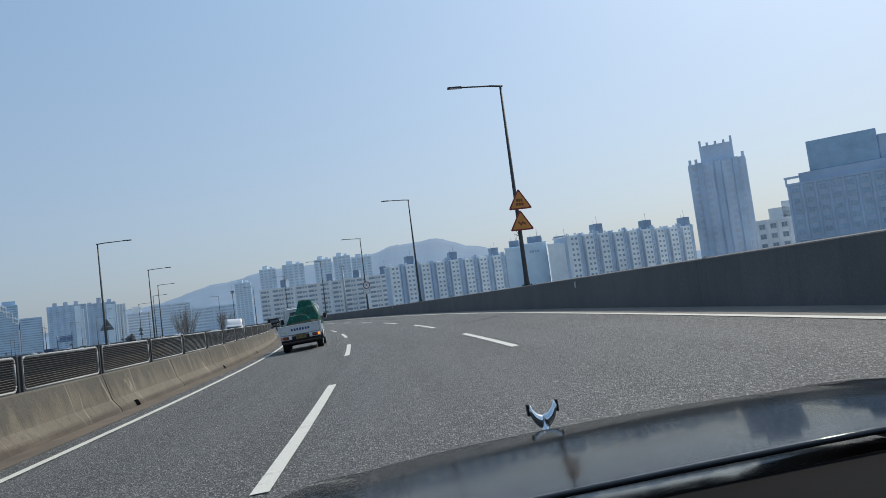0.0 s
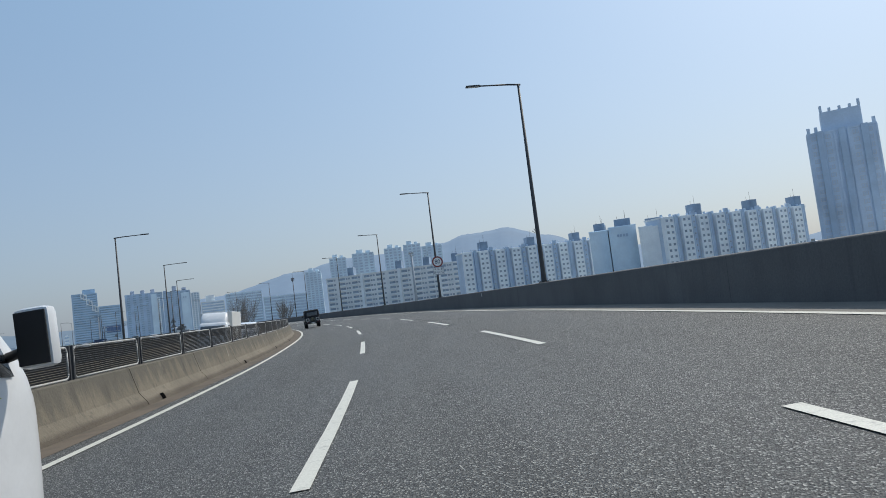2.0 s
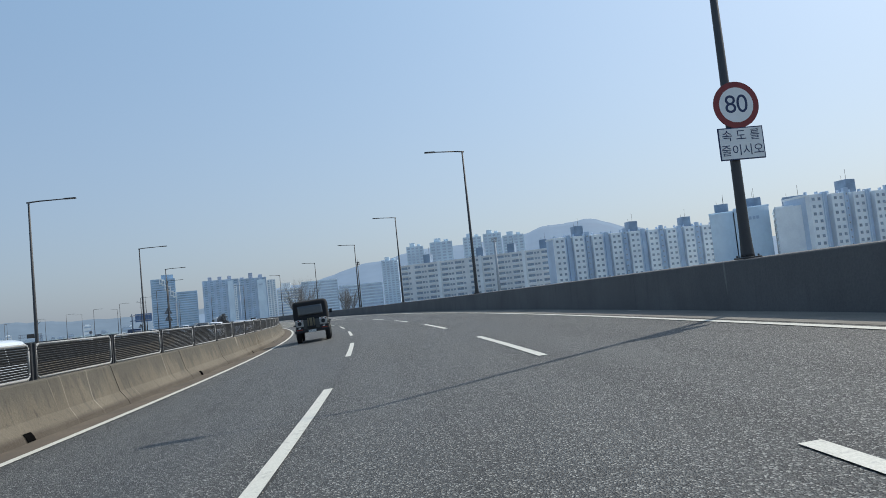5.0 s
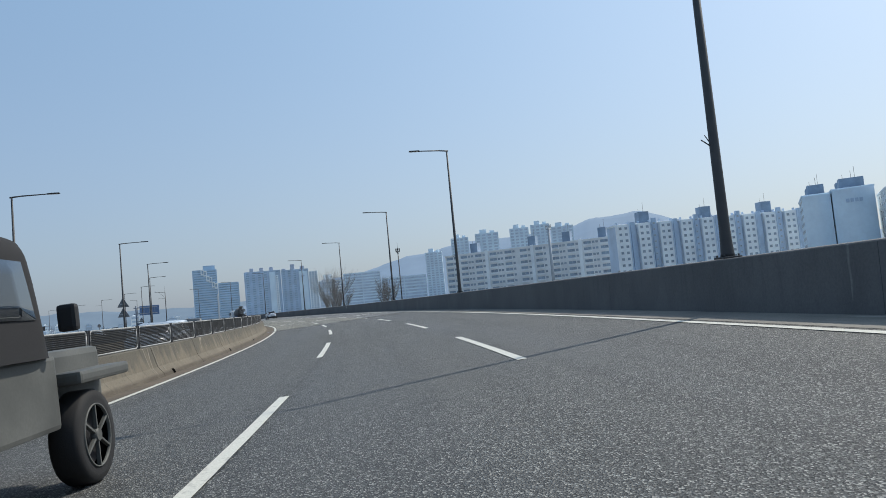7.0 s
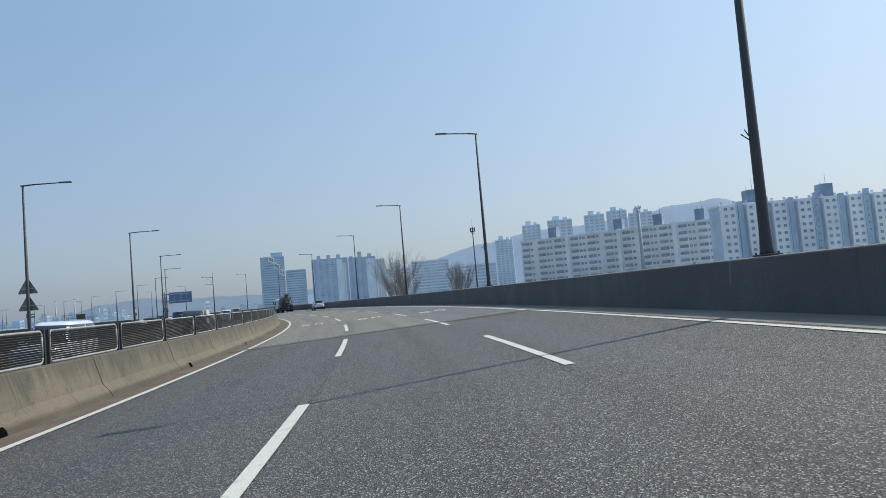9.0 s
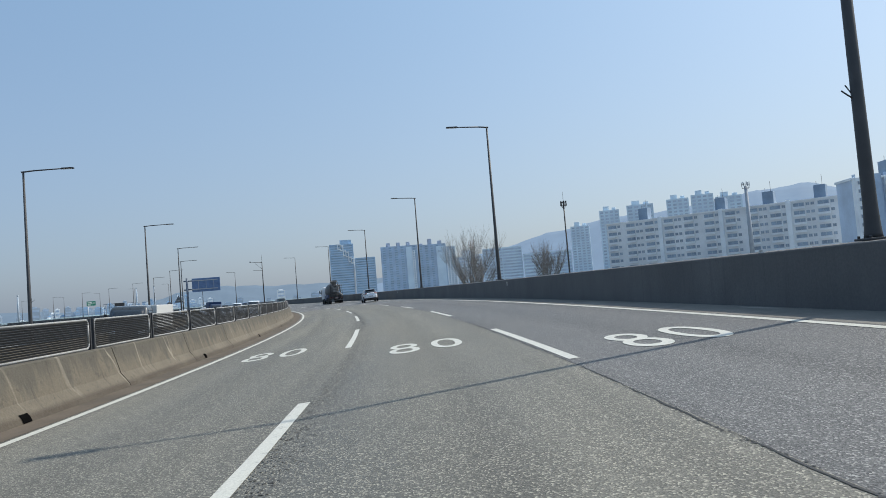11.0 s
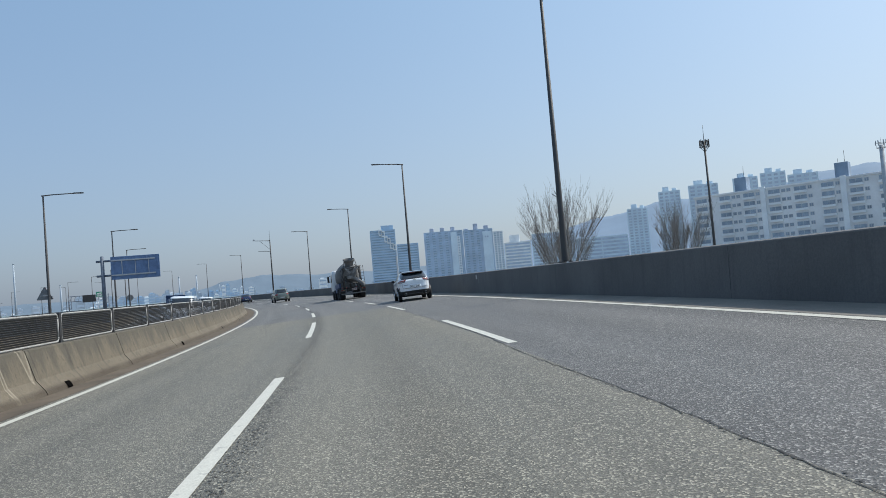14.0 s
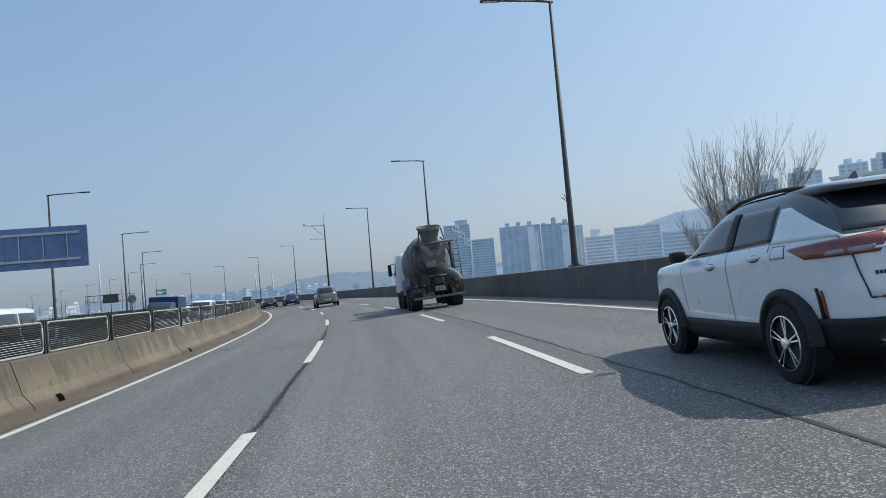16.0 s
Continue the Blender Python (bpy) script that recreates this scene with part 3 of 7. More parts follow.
GAP_S = [42.73, 73.47, 87.21, 134.65, 179.46, 210.31, 240.29, 256.59]


def gap_s(i):
    """Where the i-th gap between two panels lies along the road."""
    if i < 0:
        return GAP_S[0] + 3.42 * i
    if i > GAP_AT[-1]:
        return GAP_S[-1] + 3.5 * (i - GAP_AT[-1])
    return float(np.interp(i, GAP_AT, GAP_S))


for i in range(-32, 148):
    s = gap_s(i)
    p = thing("fence_panel", on_road((s + gap_s(i + 1)) / 2, -5.74, 0, tilt=False), "grey-framed louvred metal panel standing on the median barrier", "fence panel", "fence panels on the median")
    child("frame", F_ME, p)
    child("post", P_ME, p, Matrix.Translation((0, -1.615, 0)))
    child("post", P_ME, p, Matrix.Translation((0, 1.615, 0)))
    if -10 < s < 300:
        for k in range(13):
            child("slat", S_ME, p, Matrix.Translation((0, 0, 0.885 + k * 0.0375)))
    else:
        if panel_me is None:
            bm = bmesh.new()
            for k in range(13):
                box(bm, -0.012, 0.012, -1.53, 1.53, 0.877 + k * 0.0375, 0.893 + k * 0.0375)
            panel_me = mesh_of("slats", bm, SLAT)
        tagged(child("slats", panel_me, p), kind="stuff")


# ---- street lamps ----
def lamp_post(reach, z0, top):
    """A tapered pole with one arm and a flat lamp head; the arm points along +x."""
    p = thing("street_lamp", Matrix(), "dark tapered steel street lamp with a single arm", "street lamp", "street lamps along the road")
    bm = turned([(0.135, z0 + 0.03), (0.125, z0 + 0.10), (0.112, z0 + 0.30), (0.103, z0 + 0.55), (0.098, z0 + 1.2), (0.05, top)], 14)
    part("pole", bm, POLE, p)
    bm = boxed(-0.19, 0.19, -0.19, 0.19, z0, z0 + 0.035, 0.01)
    for i in range(4):
        a = radians(45 + 90 * i)
        rod(bm, (0.2 * math.cos(a), 0.2 * math.sin(a), z0 + 0.035), (0.2 * math.cos(a), 0.2 * math.sin(a), z0 + 0.075), 0.02, n=6)
    part("base_plate", bm, POLE, p)
    part("inspection_cover", boxed(-0.05, 0.05, -0.108, -0.088, z0 + 0.45, z0 + 0.75, 0.008), POLE, p)
    bm = bmesh.new()
    rod(bm, (-0.10, 0, top - 0.03), (0.5, 0, top + 0.02), 0.045, 0.04, 8)
    rod(bm, (0.5, 0, top + 0.02), (reach - 0.5, 0, top + 0.06), 0.04, 0.03, 8)
    part("arm", bm, POLE, p)
    bm = bmesh.new()
    box(bm, reach - 0.60, reach + 0.02, -0.11, 0.11, top + 0.03, top + 0.10, 0.025)
    box(bm, reach - 0.66, reach - 0.5, -0.05, 0.05, top + 0.02, top + 0.09, 0.015)
    head = part("lamp_head", bm, POLE, p, "dark flat lamp head")
    part("lens", boxed(reach - 0.55, reach - 0.05, -0.08, 0.08, top + 0.018, top + 0.034, 0.004), LAMP_GLASS, head)
    bm = bmesh.new()
    rod(bm, (0.06, 0, z0 + 2.16), (0.25, 0.0, z0 + 2.30), 0.012, n=6)
    rod(bm, (0.06, 0, z0 + 2.20), (0.14, -0.06, z0 + 2.40), 0.011, n=6)
    part("flag_holder", bm, POLE, p)
    return p


right_lamp = lamp_post(2.35, 0.974, 9.87)
left_lamp = lamp_post(2.5, 0.86, 9.95)
right_at = [-28.5, 1.0, 29.95, 60.42, 88.6, 118.3, 148.5, 175.86, 205.5, 234.6, 265.6, 294.0, 321.4] + [373 + 28.8 * i for i in range(6)]
left_at = [-27.0, 2.0, 31.3, 60.6, 89.6, 118.8, 149.1, 178.3, 205.6, 235.6, 264.9, 293.3] + [322.5 + 29.2 * i for i in range(8)]
right_d = [7.0, 7.0, 6.99, 6.99, 6.88, 6.91, 7.03, 7.22, 7.12, 7.18, 7.08, 7.22, 7.22]
left_d = [-18.1, -18.1, -18.1, -18.2, -18.12, -18.3, -18.09, -18.04, -17.97, -18.07, -17.8, -17.8]
for lst, ds, ob, d, flip in ((right_at, right_d, right_lamp, 7.1, 180), (left_at, left_d, left_lamp, -18.1, 0)):
    for i, s in enumerate(lst):
        m = on_road(s, ds[i] if i < len(ds) else d, 0, flip, tilt=False)
        if i == 0:
            ob.matrix_world = m
        else:
            copy_thing(ob, m)

# lamps of the riverside road, far beyond the opposite lanes
far_lamp = None
for x, y, top in ((-411.5, 323.1, 4.1), (-420.3, 328.3, 4.2), (-428.9, 334.0, 4.8), (-437.6, 339.1, 7.6), (-446.4, 344.2, 5.1), (-454.6, 350.9, 6.2), (-462.0, 359.3, 7.2), (-450.6, 360.8, 7.8), (-487.0, 377.6, 4.5)):
    m = Matrix.Translation((x, y, GROUND + top - 5.0))
    if far_lamp is None:
        far_lamp = thing("street_lamp", m, "slim grey street lamp far off by the river", "street lamp", "street lamps by the river")
        bm = bmesh.new()
        rod(bm, (0, 0, -2.0), (0, 0, 12.0), 0.16, 0.09, 8)
        part("pole", bm, POLE, far_lamp)
        bm = bmesh.new()
        rod(bm, (-0.05, 0, 11.9), (2.0, 0, 12.15), 0.06, 0.04, 6)
        part("arm", bm, POLE, far_lamp)
        part("lamp_head", boxed(1.6, 2.4, -0.15, 0.15, 12.1, 12.22, 0.02), POLE, far_lamp)
    else:
        copy_thing(far_lamp, m)

# ---- signs ----
SIGN_BACK = plain("sign_back_alloy", (0.2, 0.21, 0.22), 0.5, 0.4, var=0.2)
SIGN_YELLOW = plain("sign_orange", (0.62, 0.24, 0.04), 0.4, var=0.12)
SIGN_RED = plain("sign_red", (0.22, 0.026, 0.025), 0.4, var=0.12)
SIGN_MARK = plain("sign_mark_brown", (0.17, 0.05, 0.02), 0.5, var=0.1)
SIGN_WHITE = plain("sign_white", (0.78, 0.79, 0.78), 0.4, var=0.06)
SIGN_NAVY = plain("sign_navy", (0.02, 0.035, 0.10), 0.4, var=0.06)
SIGN_POST = plain("sign_post_paint", (0.13, 0.16, 0.21), 0.6, 0.1, var=0.2)
SIGN_BLUE = plain("sign_back_blue", (0.14, 0.22, 0.38), 0.5, 0.2, var=0.2)


def prism(outline, y0, y1, mat=0):
    """A flat plate in x and z, from y0 (front) to y1."""
    bm = bmesh.new()
    a = [bm.verts.new((x, y0, z)) for x, z in outline]
    b = [bm.verts.new((x, y1, z)) for x, z in outline]
    bm.faces.new(a)
    bm.faces.new(b[::-1])
    for i in range(len(a)):
        j = (i + 1) % len(a)
        bm.faces.new((a[j], a[i], b[i], b[j]))
    bmesh.ops.recalc_face_normals(bm, faces=bm.faces)
    return bm


def rounded_triangle(w, h, r):
    pts = []
    for cx, cz, a0 in ((w / 2 - r * 1.6, r, -90), (0, h - 2 * r, 30), (-w / 2 + r * 1.6, r, 150)):
        for k in range(5):
            a = radians(a0 + k * 30)
            pts.append((cx + r * math.cos(a), cz + r * math.sin(a)))
    return pts


def disc(r, n=40):
    return [(r * math.cos(2 * math.pi * i / n), r * math.sin(2 * math.pi * i / n)) for i in range(n)]


def warning_sign(m, label, mark):
    p = thing("warning_sign", m, label, "road sign", "triangular warning signs")
    part("plate", prism(rounded_triangle(1.06, 0.92, 0.05), 0.0, 0.02), [SIGN_RED], p, "red-edged metal plate")
    face = [(x * 0.8, 0.065 + z * 0.8) for x, z in rounded_triangle(1.06, 0.92, 0.05)]
    part("face", prism(face, -0.003, 0.0), SIGN_YELLOW, p, "orange-yellow face")
    if mark == "bars":
        for k, w in enumerate((0.3, 0.36)):
            for j in range(3):
                x = -w / 2 + j * w / 3
                part("mark", prism([(x, 0.33 - k * 0.17), (x + w / 3.6, 0.33 - k * 0.17), (x + w / 3.6, 0.45 - k * 0.17), (x, 0.45 - k * 0.17)], -0.006, -0.003), SIGN_MARK, p)
    elif mark == "bend":
        part("mark", prism([(-0.17, 0.36), (-0.02, 0.2), (0.05, 0.3), (0.2, 0.22), (0.2, 0.3), (0.04, 0.4), (-0.03, 0.3), (-0.12, 0.42)], -0.006, -0.003), SIGN_MARK, p)
    part("back", prism([(x * 0.985, 0.007 + z * 0.985) for x, z in rounded_triangle(1.06, 0.92, 0.05)], 0.02, 0.026), SIGN_BACK, p, "grey metal back")
    bm = boxed(-0.3, 0.3, 0.026, 0.05, 0.25, 0.3, 0.004)
    box(bm, -0.07, 0.07, 0.05, 0.09, 0.24, 0.31, 0.01)
    part("bracket", bm, GALV, p)
    return p


FACE_US = 0
warning_sign(on_road(29.75, 7.10, 4.28, FACE_US, False), "triangular orange warning sign with a red edge on the lamp pole", "bars")
warning_sign(on_road(29.75, 7.06, 3.36, FACE_US, False), "triangular orange bend warning sign below another on the lamp pole", "bend")
for s, zs in ((178.3, (3.97, 3.04)), (264.9, (2.95,)), (60.6, (3.1,))):
    for z in zs:
        warning_sign(on_road(s + 0.2, -18.1, z, 180, False), "triangular warning sign seen from its grey back", "none")

sp = thing("speed_limit_sign", on_road(88.45, 6.97, 3.96, 0, False), "round white speed limit sign with a dark red ring", "road sign")
part("plate", prism(disc(0.46), 0.0, 0.02), SIGN_RED, sp, "dark red ring")
part("face", prism(disc(0.345), -0.003, 0.0), SIGN_WHITE, sp, "white face")
lettering("number", "80", 0.5, Matrix.Translation((0, -0.005, 0)) @ Matrix.Rotation(radians(90), 4, "X"), SIGN_NAVY, sp, 0.001, spacing=0.95)
part("bracket", boxed(-0.3, 0.3, 0.02, 0.06, -0.03, 0.03, 0.004), GALV, sp)
pl = thing("supplementary_sign", on_road(88.45, 6.98, 3.20, 0, False), "white rectangular sign with dark Korean words under the speed sign", "road sign")
part("plate", boxed(-0.46, 0.46, 0.0, 0.02, -0.32, 0.32, 0.01), SIGN_NAVY, pl, "dark plate edge")
part("face", boxed(-0.435, 0.435, -0.003, 0.0, -0.295, 0.295), SIGN_WHITE, pl, "white face")
up = Matrix.Rotation(radians(90), 4, "X")
lettering("words", "속 도 를", 0.235, Matrix.Translation((0, -0.005, 0.145)) @ up, SIGN_NAVY, pl, 0.001)
lettering("words", "줄이시오", 0.235, Matrix.Translation((0, -0.005, -0.145)) @ up, SIGN_NAVY, pl, 0.001)
part("bracket", boxed(-0.3, 0.3, 0.02, 0.07, -0.03, 0.03, 0.004), GALV, pl)

# direction sign of the opposite lanes, seen from behind
g = thing("overhead_sign", on_road(281.3, -17.25, 0, 0, False), "blue-grey back of a direction sign on a cantilever post", "road sign")
bm = bmesh.new()
rod(bm, (0, 0, 0.85), (0, 0, 6.6), 0.17, 0.15, 14)
box(bm, -0.3, 0.3, -0.3, 0.3, 0.8, 0.88, 0.01)
part("post", bm, SIGN_POST, g, "dark blue-grey steel post")
for z in (4.85, 6.15):
    bm = bmesh.new()
    rod(bm, (-0.5, -0.02, z), (4.3, -0.02, z + 0.05), 0.1, 0.075, 10)
    part("arm", bm, SIGN_POST, g)
panel = part("panel", boxed(0.7, 4.75, -0.22, -0.12, 4.45, 6.5, 0.02), SIGN_BLUE, g, "ribbed blue-grey back of the panel")
for i in range(5):
    part("rib", boxed(0.95 + i * 0.9, 1.0 + i * 0.9, -0.24, -0.215, 4.5, 6.45, 0.004), SIGN_BLUE, panel)
for z in (4.85, 6.15):
    part("rail", boxed(0.72, 4.4, -0.30, -0.24, z - 0.06, z + 0.06, 0.01), GALV, panel)
for i in range(3):
    part("strut", boxed(1.6 + i * 1.1, 1.65 + i * 1.1, -0.29, -0.245, 4.85, 6.15, 0.004), GALV, panel)

# round sign seen from its back, and a green direction sign beyond it
rs = thing("round_sign", on_road(327.2, -18.1, 3.3, 180, False), "round traffic sign seen from its dark back", "road sign")
part("plate", prism(disc(0.45), 0.0, 0.02), SIGN_RED, rs)
part("back", prism(disc(0.44), 0.02, 0.028), SIGN_BACK, rs)
bm = bmesh.new()
rod(bm, (0, 0.06, -2.45), (0, 0.06, 0.4), 0.045, n=8)
part("post", bm, POLE, rs)
gs = thing("direction_sign", on_road(537.0, 31.8, 0.5, -12, False), "green direction sign with plain white bars on a post", "road sign")
bm = bmesh.new()
rod(bm, (-1.4, 0.2, -9.0), (-1.4, 0.2, 6.4), 0.2, 0.14, 10)
part("post", bm, GALV, gs)
gp = part("panel", boxed(-2.0, 2.0, -0.06, 0.06, 4.2, 6.3, 0.03), plain("sign_green", (0.01, 0.16, 0.11), 0.45, var=0.1), gs, "green panel")
for x0, x1, z in ((-1.6, 0.2, 5.7), (-1.6, 0.6, 5.1), (0.8, 1.6, 5.4), (-1.6, 0.0, 4.6)):
    part("bar", boxed(x0, x1, -0.075, -0.055, z - 0.12, z + 0.12), SIGN_WHITE, gp)

# second gantry farther on
g = thing("sign_gantry", on_road(372, -26.5, 0, 0, False), "grey lattice gantry with a dark message board", "gantry")
for x in (0, 6.6):
    bm = bmesh.new()
    for k in (-0.25, 0.25):
        rod(bm, (x + k, 0, -3), (x + k, 0, 5.4), 0.06, n=6)
    for i in range(9):
        rod(bm, (x - 0.25, 0, -2.5 + i * 0.85), (x + 0.25, 0, -1.9 + i * 0.85), 0.03, n=5)
    part("leg", bm, SIGN_POST, g)
bm = bmesh.new()
for z in (4.3, 5.3):
    rod(bm, (-0.25, 0, z), (6.85, 0, z), 0.06, n=6)
for i in range(10):
    rod(bm, (i * 0.7, 0, 4.3), (i * 0.7 + 0.35, 0, 5.3), 0.03, n=5)
part("truss", bm, SIGN_POST, g)
part("message_board", boxed(2.2, 4.5, -0.3, 0.1, 4.0, 5.4, 0.03), POST_DARK, g, "dark message board")

# camera mast on the far side of the bend
g = thing("camera_mast", on_road(349.5, 7.22, 0, 0, False), "grey mast with two arms for traffic cameras", "mast")
bm = bmesh.new()
rod(bm, (0, 0, 0.98), (0, 0, 11.1), 0.15, 0.09, 10)
rod(bm, (0, 0, 11.1), (0, 0, 12.8), 0.025, n=5)
part("pole", bm, POLE, g)
bm = bmesh.new()
rod(bm, (0, 0, 10.9), (-3.0, 0, 11.0), 0.06, 0.04, 8)
rod(bm, (0, 0, 8.9), (-2.3, 0, 9.0), 0.045, 0.03, 8)
rod(bm, (0, 0, 9.2), (-1.9, 0, 10.9), 0.03, n=6)
part("arm", bm, POLE, g)
part("traffic_camera", boxed(-3.15, -2.85, -0.25, 0.2, 11.0, 11.25, 0.03), GALV, g)

# small delineators on the wall top, and a few larger plates on its face
REFLECT = plain("reflector_white", (0.42, 0.42, 0.40), 0.35, var=0.1)
first = None
for i in range(30):
    m = on_road(-13.7 + i * 13.7, 6.66, 0.975, 0, False)
    if first is None:
        first = thing("delineator", m, "small pale delineator on top of the parapet wall", "reflector", "delineators on the wall")
        part("base", boxed(-0.03, 0.05, -0.05, 0.05, -0.005, 0.012, 0.004), GALV, first)
        part("lens", boxed(-0.012, 0.012, -0.045, 0.045, 0.012, 0.05, 0.006), REFLECT, first)
    else:
        copy_thing(first, m)
first = None
for s in (22.4, 72.7, 201.6, 245.3):
    m = on_road(s, 6.612, 0.77, 0, False)
    if first is None:
        first = thing("wall_plate", m, "small weathered grey plate fixed to the parapet wall", "plate", "plates on the wall")
        part("plate", boxed(-0.016, 0.0, -0.065, 0.065, -0.10, 0.10, 0.006), REFLECT, first)
        part("backing", boxed(-0.004, 0.02, -0.05, 0.05, -0.085, 0.085, 0.004), GALV, first)
    else:
        copy_thing(first, m)

# ---- buildings ----
WALL_WHITE = plain("painted_concrete_white", (0.86, 0.90, 0.93), 0.85, var=0.12, scale=0.12, fine=1.5, bump=0.0, where="world")
WALL_BEIGE = plain("painted_concrete_beige", (0.82, 0.83, 0.83), 0.85, var=0.12, scale=0.12, fine=1.5, bump=0.0, where="world")
# distance haze is mixed into these two blue wall colours
WALL_BLUE = plain("bluegrey_concrete_hazed", (0.58, 0.68, 0.80), 0.8, var=0.15, scale=0.1, fine=1.5, bump=0.0, where="world")
WALL_SLATE = plain("slate_concrete_hazed", (0.46, 0.57, 0.70), 0.75, var=0.15, scale=0.1, fine=1.2, bump=0.0, where="world")
# paler and bluer again: haze on the farther walls, held in the colour
WALL_HAZE = plain("hazed_pale_wall", (0.70, 0.82, 0.92), 0.7, var=0.12, scale=0.06, fine=0.8, bump=0.0, where="world")
ROOF_HOUSE = plain("dark_lift_house_paint", (0.24, 0.32, 0.42), 0.8, var=0.2, scale=0.2, fine=1.5, bump=0.0, where="world")
# panes are lightened towards blue in place of haze
FACADE_GLASS = plain("hazed_window_glass", (0.31, 0.38, 0.45), 0.12, 0.0, var=0.35, scale=0.3, fine=2.0, bump=0.0, where="world")
FACADE_BLUE = plain("curtain_wall_glass", (0.32, 0.46, 0.60), 0.14, 0.1, var=0.25, scale=0.1, fine=0.7, bump=0.0, where="world")
# far panes carry the most haze in their base colour
FAR_GLASS = plain("hazed_far_glass", (0.52, 0.62, 0.74), 0.3, 0.0, var=0.15, scale=0.1, fine=0.7, bump=0.0, where="world")
FRAME_WHITE = plain("window_frame_white", (0.6, 0.61, 0.62), 0.6, var=0.08)


def window_mesh(w, h, glazing=FACADE_GLASS, deep=0.12):
    """A framed two-light window on a wall in the plane y = 0, seen from -y."""
    bm = bmesh.new()
    box(bm, -w / 2, w / 2, -deep, 0.05, -h / 2, h / 2)
    box(bm, -w / 2 + 0.12, -0.05, -deep - 0.03, -deep + 0.02, -h / 2 + 0.12, h / 2 - 0.12, mat=1)
    box(bm, 0.05, w / 2 - 0.12, -deep - 0.03, -deep + 0.02, -h / 2 + 0.12, h / 2 - 0.12, mat=1)
    return mesh_of("window", bm, [FRAME_WHITE, glazing])


def facade_pose(p, q):
    """x from p to q, y away from the viewer, on the ground."""
    return Matrix.Translation((p[0], p[1], GROUND)) @ Matrix.Rotation(math.atan2(q[1] - p[1], q[0] - p[0]), 4, "Z")


def roof_house(parent, x, y, z, w, d, h, mat, mast=True):
    r = part("roof_house", boxed(x - w / 2, x + w / 2, y - d / 2, y + d / 2, z, z + h, 0.1), mat, parent, "lift house on the roof")
    if mast:
        bm = bmesh.new()
        rod(bm, (x + w * 0.2, y, z + h), (x + w * 0.2, y, z + h + 4.0), 0.06, n=5)
        rod(bm, (x - w * 0.3, y, z + h), (x - w * 0.3, y, z + h + 1.6), 0.05, n=5)
        part("aerial", bm, POLE, r)


def banded_block(p, q, depth, top, floors, bays, houses, label):
    """A slab of flats with white projecting bays and blue-grey recessed bands."""
    b = thing("apartment_building", facade_pose(p, q), label, "apartment building", "apartment blocks")
    L = math.hypot(q[0] - p[0], q[1] - p[1])
    h = top - GROUND
    # blue of wall, bands and fins also stands for shade between the bays
    part("wall", boxed(0, L, 2.0, depth, 0, h, 0.05), WALL_BLUE, b, "blue-grey recessed wall")
    part("roof", boxed(-0.3, L + 0.3, 1.4, depth + 0.4, h, h + 0.7, 0.05), WALL_WHITE, b, "pale roof parapet")
    small, slit = window_mesh(1.25, 1.15), window_mesh(0.9, 0.8)
    step, fh = L / bays, h / floors
    for i in range(bays):
        x0 = i * step
        part("bay", boxed(x0 + 0.1, x0 + step * 0.58, 0.0, 2.1, 0, h + 0.5, 0.06), WALL_WHITE, b, "white projecting bay")
        part("stair_band", boxed(x0 + step * 0.70, x0 + step * 0.90, 0.9, 2.1, 0, h + (2.4 if i % 2 else 1.4), 0.06), WALL_SLATE, b, "slate-blue stair band")
        part("fin", boxed(x0 + step * 0.57, x0 + step * 0.60, -0.6, 2.1, 0, h + 0.9, 0.04), WALL_BLUE, b)
        for k in range(1, floors):
            z = (k + 0.55) * fh
            child("window", small, b, Matrix.Translation((x0 + step * 0.16, 0.0, z)))
            child("window", small, b, Matrix.Translation((x0 + step * 0.42, 0.0, z)))
            if i % 2:
                child("window", slit, b, Matrix.Translation((x0 + step * 0.78, 0.9, z + fh * 0.5)))
    for i in range(bays * 2):
        part("roof_vent", boxed(i * step / 2 + 1.0, i * step / 2 + 1.7, 2.5, 3.4, h + 0.7, h + 1.8, 0.08), WALL_SLATE, b)
    for x in houses:
        roof_house(b, x, depth * 0.5, h + 0.7, 4.4, 5.0, 5.0, ROOF_HOUSE)
    return b


